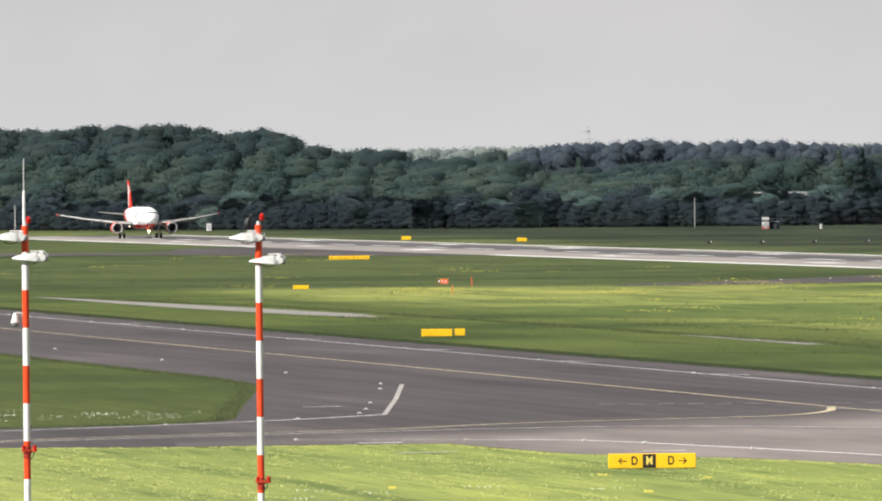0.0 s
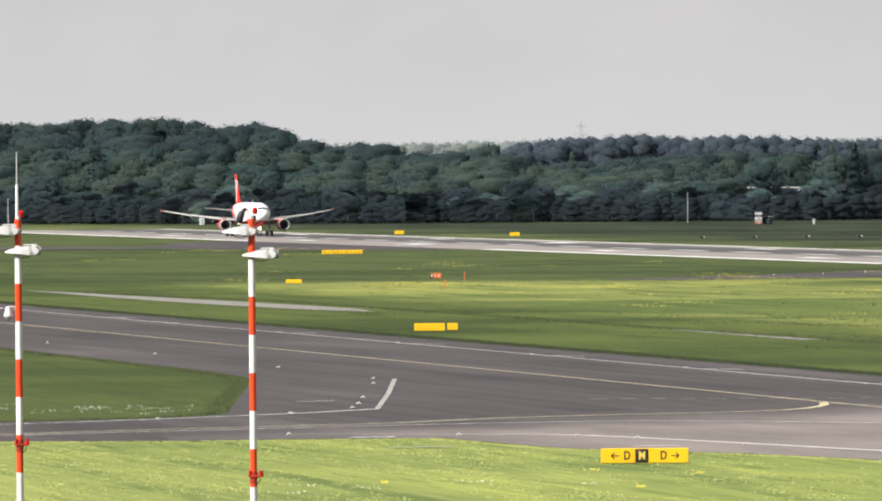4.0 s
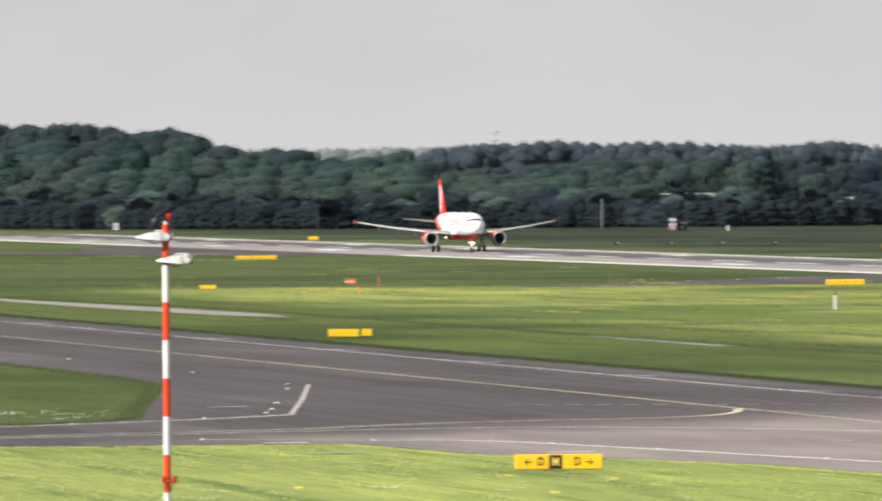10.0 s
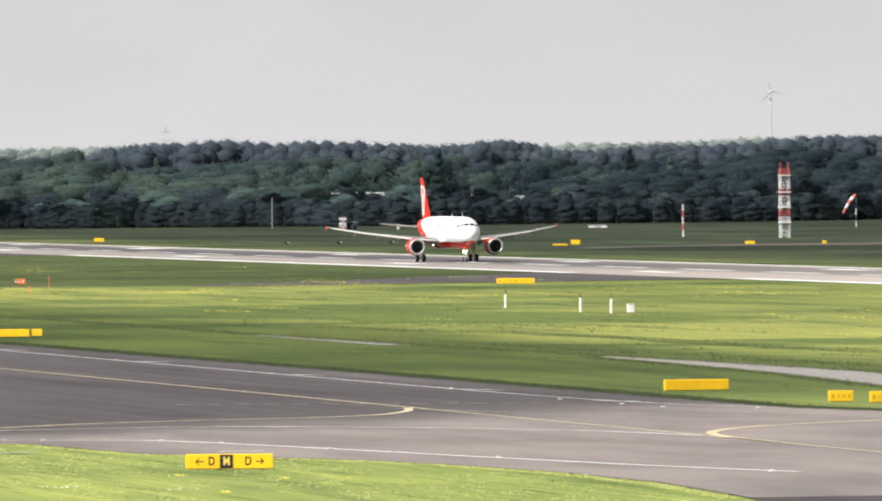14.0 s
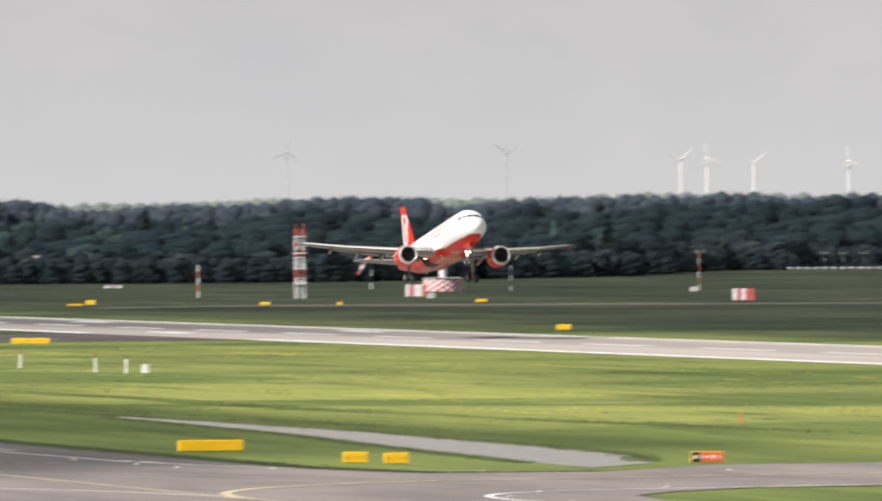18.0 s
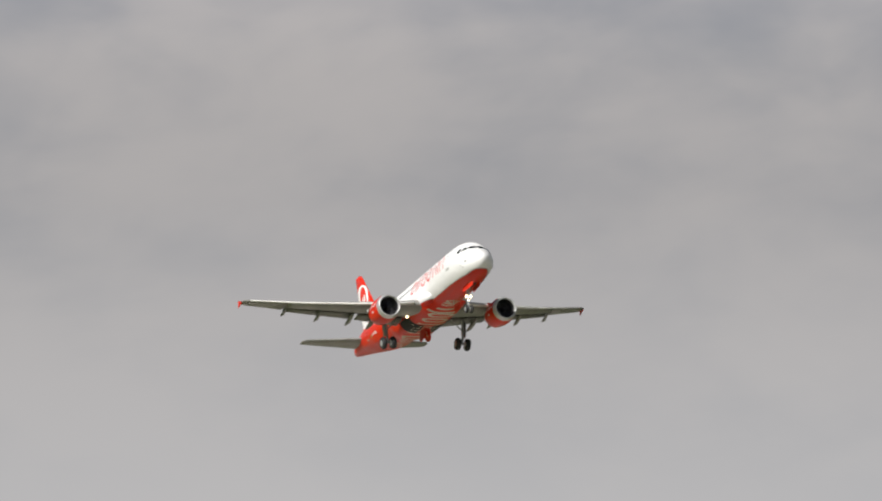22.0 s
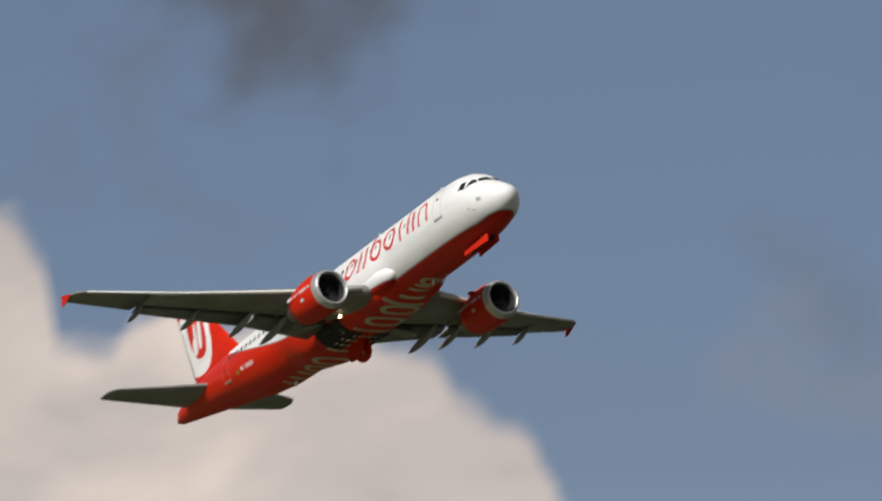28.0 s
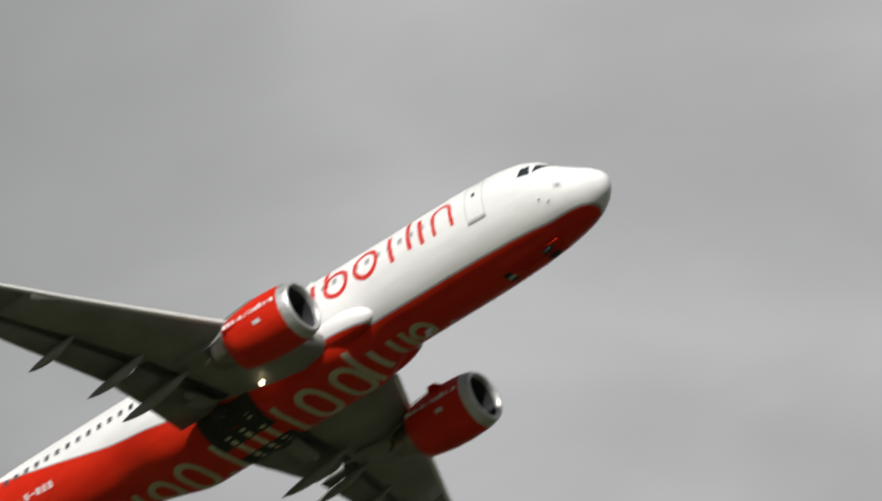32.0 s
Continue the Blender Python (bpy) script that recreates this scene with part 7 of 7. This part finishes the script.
        bmesh.ops.recalc_face_normals(bm, faces=bm.faces[:])
        part("nacelle_strake", bm, "red_paint", eng)

        # tailplane
        bm = bmesh.new()
        loft(bm, [airfoil(30.9, 4.3, side * 0.3, 4.78, 0.09), airfoil(31.5, 3.8, side * 1.0, 4.85, 0.09), airfoil(34.2, 1.75, side * 5.85, 5.33, 0.085), airfoil(34.7, 1.15, side * 6.12, 5.36, 0.08)])
        bmesh.ops.recalc_face_normals(bm, faces=bm.faces[:])
        part("tailplane", bm, "wing_grey", root, "grey tailplane", True)

    # fin
    def slab(le, chord, z, thick):
        o = [(0, 0), (0.015, 0.3), (0.06, 0.6), (0.2, 0.95), (0.4, 1.0), (0.7, 0.6), (0.965, 0.1), (1.0, 0.04)]
        ps = o + [(t, -k) for t, k in reversed(o[1:-1])]
        return [(k * thick / 2, le + t * chord + NOSE_Y, z) for t, k in ps]
    bm = bmesh.new()
    loft(bm, [slab(28.2, 6.9, 5.75, 0.25), slab(29.5, 5.55, 6.3, 0.52), slab(30.35, 4.9, 7.2, 0.46), slab(34.3, 1.95, 11.5, 0.27), slab(34.85, 1.45, 11.82, 0.16)])
    bmesh.ops.recalc_face_normals(bm, faces=bm.faces[:])
    part("fin", bm, "fin_paint", root, "red tail fin with a white ring emblem", True)
    bm = bmesh.new()
    rod(bm, (0, 37.3 + NOSE_Y, 4.85), (0, 37.5 + NOSE_Y, 4.88), 0.16, 0.13, 12)
    part("tail_exhaust", bm, "nozzle_metal", root)

    # the wheel wells' shade as near-black sheets on the closed skin, with doors that hang open while the wheels travel
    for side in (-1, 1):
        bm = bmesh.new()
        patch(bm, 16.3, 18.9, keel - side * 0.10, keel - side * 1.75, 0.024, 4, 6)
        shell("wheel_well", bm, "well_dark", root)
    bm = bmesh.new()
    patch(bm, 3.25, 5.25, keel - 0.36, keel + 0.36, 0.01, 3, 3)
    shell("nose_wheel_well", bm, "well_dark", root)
    moving = {}
    for side in (-1, 1):
        bm = bmesh.new()
        loft(bm, [[(side * x, -w, z), (side * x, w, z), (side * x, w, z + 0.05), (side * x, -w, z + 0.05)] for x, w, z in ((0.0, 0.76, 0.0), (0.3, 0.84, 0.01), (0.6, 0.86, 0.02), (0.85, 0.80, 0.045), (1.05, 0.62, 0.075), (1.17, 0.38, 0.095), (1.22, 0.12, 0.10))])
        bmesh.ops.recalc_face_normals(bm, faces=bm.faces[:])
        door = moving["main_door", side] = part("main_gear_door", bm, "red_paint", root, "rounded red main wheel door with a white mark")
        bm = bmesh.new()
        loft(bm, [[(side * x, y - 0.09, z), (side * x, y + 0.09, z), (side * x, y + 0.09, z + 0.02), (side * x, y - 0.09, z + 0.02)] for x, y, z in ((0.22, 0.10, -0.012), (0.6, 0.0, -0.004), (0.8, -0.06, 0.016))])
        bmesh.ops.recalc_face_normals(bm, faces=bm.faces[:])
        part("door_mark", bm, "livery_cream", door)
        bm = bmesh.new()
        loft(bm, [[(side * x, y, z) for x, z in ((0.0, 0.0), (-0.42, -0.05), (-0.42, -0.01), (0.0, 0.04))] for y in (-1.2, 1.15)])
        bmesh.ops.recalc_face_normals(bm, faces=bm.faces[:])
        moving["nose_door", side] = part("nose_gear_door", bm, "red_paint", root, "red nose wheel door")

    # undercarriage
    def wheels(parent, x, z, r, w):
        for dx in (-x, x):
            bm = bmesh.new()
            prof = [(-w / 2, r * 0.55), (-w / 2, r * 0.86), (-w * 0.34, r * 0.97), (0, r), (w * 0.34, r * 0.97), (w / 2, r * 0.86), (w / 2, r * 0.55)]
            loft(bm, [[(dx + d, q * math.sin(2 * math.pi * i / 24), z + q * math.cos(2 * math.pi * i / 24)) for i in range(24)] for d, q in prof])
            bmesh.ops.recalc_face_normals(bm, faces=bm.faces[:])
            part("tyre", bm, "tyre", parent, "", True)
            bm = bmesh.new()
            rod(bm, (dx - w * 0.52, 0, z), (dx + w * 0.52, 0, z), r * 0.5, None, 16)
            part("wheel_hub", bm, "strut_grey", parent)
    for side in (-1, 1):
        bm = bmesh.new()
        rod(bm, (0, 0, 0.2), (0, 0, -1.3), 0.15, 0.14, 12)
        rod(bm, (0, 0, -1.2), (0, 0, -2.15), 0.10, 0.09, 12)
        rod(bm, (-0.46, 0, -2.13), (0.46, 0, -2.13), 0.07, None, 10)
        rod(bm, (0, 0, -0.9), (-side * 1.2, -0.1, 0.1), 0.06, None, 8)
        rod(bm, (0, 0.16, -1.25), (0, 0.28, -1.65), 0.035, None, 6)
        rod(bm, (0, 0.28, -1.65), (0, 0.08, -2.05), 0.035, None, 6)
        leg = part("main_gear_leg", bm, "strut_grey", root, "main undercarriage leg with twin wheels")
        wheels(leg, 0.46, -2.13, 0.57, 0.42)
        bm = bmesh.new()
        box(bm, (side * 0.2, 0.05, -0.75), (0.04, 0.75, 1.5), None, 0.015)
        part("leg_door", bm, "wing_grey", leg)
        moving["main", side] = leg
    bm = bmesh.new()
    rod(bm, (0, 0, 0.1), (0, 0, -1.3), 0.11, 0.10, 12)
    rod(bm, (0, 0, -1.2), (0, 0, -1.95), 0.07, 0.07, 10)
    rod(bm, (-0.25, 0, -1.95), (0.25, 0, -1.95), 0.05, None, 8)
    rod(bm, (0, 0, -0.8), (0, -0.9, 0.1), 0.05, None, 8)
    leg = part("nose_gear_leg", bm, "strut_grey", root, "nose undercarriage leg with twin wheels")
    wheels(leg, 0.25, -1.95, 0.38, 0.22)
    for dx, dz, r in ((-0.2, -0.78, 0.11), (0.2, -0.78, 0.11), (0, -1.12, 0.07)):
        bm = bmesh.new()
        bmesh.ops.create_uvsphere(bm, u_segments=10, v_segments=6, radius=r, matrix=Matrix.Translation((dx, -0.14, dz)))
        part("taxi_light", bm, "lamp_glow", leg, "glowing taxi light")
    moving["nose", 0] = leg
    return root, moving


airliner, AIRLINER_MOVES = build_plane()


# ---- what moves ----
# seconds, place of the main wheels' ground point, heading, pitch, bank (degrees)
FLIGHT = [
    (0, 327.81, 2371.75, 0.00, 0.00, 0.00, 0.00),
    (0.5, 327.81, 2352.69, 0.00, 0.00, 0.00, 0.00),
    (1, 327.81, 2333.53, 0.00, 0.00, 0.00, 0.00),
    (1.5, 327.81, 2314.15, 0.00, 0.00, 0.00, 0.00),
    (2, 327.81, 2294.45, 0.00, 0.00, 0.00, 0.00),
    (2.5, 327.81, 2274.33, 0.00, 0.00, 0.00, 0.00),
    (3, 327.81, 2253.67, 0.00, 0.00, 0.00, 0.00),
    (3.5, 327.81, 2232.36, 0.00, 0.00, 0.00, 0.00),
    (4, 327.81, 2210.32, 0.00, 0.00, 0.00, 0.00),
    (4.5, 327.81, 2187.43, 0.00, 0.00, 0.00, 0.00),
    (5, 327.81, 2163.71, 0.00, 0.00, 0.00, 0.00),
    (5.5, 327.81, 2139.15, 0.00, 0.00, 0.00, 0.00),
    (6, 327.81, 2113.79, 0.00, 0.00, 0.00, 0.00),
    (6.5, 327.81, 2087.62, 0.00, 0.00, 0.00, 0.00),
    (7, 327.81, 2060.67, 0.00, 0.00, 0.00, 0.00),
    (7.5, 327.81, 2032.94, 0.00, 0.00, 0.00, 0.00),
    (8, 327.81, 2004.46, 0.00, 0.00, 0.00, 0.00),
    (8.5, 327.81, 1975.24, 0.00, 0.00, 0.00, 0.00),
    (9, 327.81, 1945.34, 0.00, 0.00, 0.00, 0.00),
    (9.5, 327.81, 1914.82, 0.00, 0.00, 0.00, 0.00),
    (10, 327.81, 1883.77, 0.00, 0.00, 0.00, 0.00),
    (10.5, 327.81, 1852.24, 0.00, 0.00, 0.00, 0.00),
    (11, 327.81, 1820.29, 0.00, 0.00, 0.00, 0.00),
    (11.5, 327.81, 1788.00, 0.00, 0.00, 0.00, 0.00),
    (12, 327.81, 1755.44, 0.00, 0.00, 0.00, 0.00),
    (12.5, 327.81, 1722.65, 0.00, 0.00, 0.00, 0.00),
    (13, 327.81, 1689.61, 0.00, 0.00, 0.00, 0.00),
    (13.5, 327.81, 1656.28, 0.00, 0.00, 0.00, 0.00),
    (14, 327.81, 1622.62, 0.00, 0.00, 0.00, 0.00),
    (14.5, 327.81, 1588.59, 0.00, 0.00, 2.36, 0.00),
    (15, 327.81, 1554.16, 0.00, 0.00, 4.51, 0.00),
    (15.5, 327.81, 1519.27, 0.00, 0.00, 6.33, 0.00),
    (16, 327.81, 1483.90, 0.88, 0.00, 7.63, 0.00),
    (16.5, 327.84, 1448.02, 1.88, -0.14, 8.34, -0.12),
    (17, 327.75, 1411.65, 3.13, 0.06, 8.63, -0.34),
    (17.5, 327.64, 1374.83, 4.70, 0.26, 8.81, -0.55),
    (18, 327.51, 1337.62, 6.65, 0.45, 9.23, -0.74),
    (18.5, 327.37, 1300.04, 9.02, 0.62, 10.08, -0.90),
    (19, 327.19, 1262.14, 11.84, 0.78, 10.97, -1.03),
    (19.5, 326.98, 1223.96, 15.12, 0.92, 11.49, -1.13),
    (20, 326.73, 1185.54, 18.88, 1.03, 11.78, -1.17),
    (20.5, 326.44, 1146.93, 23.11, 1.12, 12.10, -1.17),
    (21, 326.14, 1108.15, 27.77, 1.18, 12.64, -1.12),
    (21.5, 325.84, 1069.25, 32.78, 1.21, 13.32, -1.02),
    (22, 325.59, 1030.24, 38.09, 1.23, 13.95, -0.88),
    (22.5, 325.40, 991.18, 43.63, 1.23, 14.41, -0.70),
    (23, 325.31, 952.08, 49.37, 1.21, 14.69, -0.49),
    (23.5, 325.35, 912.98, 55.29, 1.17, 14.85, -0.24),
    (24, 325.54, 873.93, 61.37, 1.12, 14.90, 0.04),
    (24.5, 325.90, 834.93, 67.58, 1.05, 14.87, 0.34),
    (25, 326.39, 796.00, 73.91, 0.98, 14.79, 0.65),
    (25.5, 326.97, 757.13, 80.32, 0.90, 14.67, 0.96),
    (26, 327.60, 718.32, 86.79, 0.81, 14.54, 1.24),
    (26.5, 328.22, 679.55, 93.29, 0.72, 14.40, 1.49),
    (27, 328.79, 640.84, 99.87, 0.63, 14.29, 1.67),
    (27.5, 329.27, 602.17, 106.55, 0.54, 14.22, 1.79),
    (28, 329.61, 563.54, 113.39, 0.46, 14.20, 1.81),
    (28.5, 329.77, 524.94, 120.40, 0.38, 14.25, 1.73),
    (29, 329.76, 486.37, 127.52, 0.31, 14.37, 1.56),
    (29.5, 329.62, 447.83, 134.66, 0.24, 14.55, 1.30),
    (30, 329.35, 409.31, 141.72, 0.18, 14.78, 0.98),
    (30.5, 329.00, 370.81, 148.65, 0.12, 15.06, 0.61),
    (31, 328.57, 332.33, 155.46, 0.06, 15.38, 0.19),
    (31.5, 328.10, 293.85, 162.19, 0.00, 15.72, -0.25),
    (32, 327.60, 255.37, 168.89, -0.05, 16.07, -0.70),
]


def attitude(x, y, z, heading, pitch, bank):
    return Matrix.Translation((x, y, z)) @ Matrix.Rotation(radians(heading), 4, "Z") @ Matrix.Rotation(radians(-pitch), 4, "X") @ Matrix.Rotation(radians(-bank), 4, "Y")


# seconds and degrees of travel
MAIN_LEGS = [(0, 0), (21.4, 0), (22.4, 12), (23.3, 34), (24.2, 58), (25.2, 82), (26.1, 98), (27.0, 103), (32, 103)]
NOSE_LEG = [(0, 0), (21.8, 0), (22.8, 10), (24, 38), (25, 62), (26.2, 90), (27, 98), (32, 98)]
MAIN_DOORS = [(0, 0), (18.8, 0), (19.6, 40), (20.4, 84), (29.8, 84), (30.2, 50), (30.55, 0), (32, 0)]
NOSE_DOORS = [(0, 84), (29.8, 84), (30.2, 62), (30.5, 0), (32, 0)]


def motions():
    walk(airliner, [(t, attitude(*v)) for t, *v in FLIGHT])
    for side in (-1, 1):
        walk(AIRLINER_MOVES["main", side], [(t, pose(side * 3.78, 0, 2.70, 0, side * a, 0)) for t, a in MAIN_LEGS])
        walk(AIRLINER_MOVES["main_door", side], [(t, pose(side * 0.12, -0.1, 1.98, 0, side * a, 0)) for t, a in MAIN_DOORS])
        walk(AIRLINER_MOVES["nose_door", side], [(t, pose(side * 0.44, -14.0, 2.36, -3.1, side * a * -1, 0)) for t, a in NOSE_DOORS])
    for rotor, hub, start in ROTORS:
        walk(rotor, [(t, pose(*hub, 0, start + 66 * t, 0)) for t in range(33)])
    walk(AIRLINER_MOVES["nose", 0], [(t, pose(0, -12.64, 2.33, -a, 0, 0)) for t, a in NOSE_LEG])


motions()
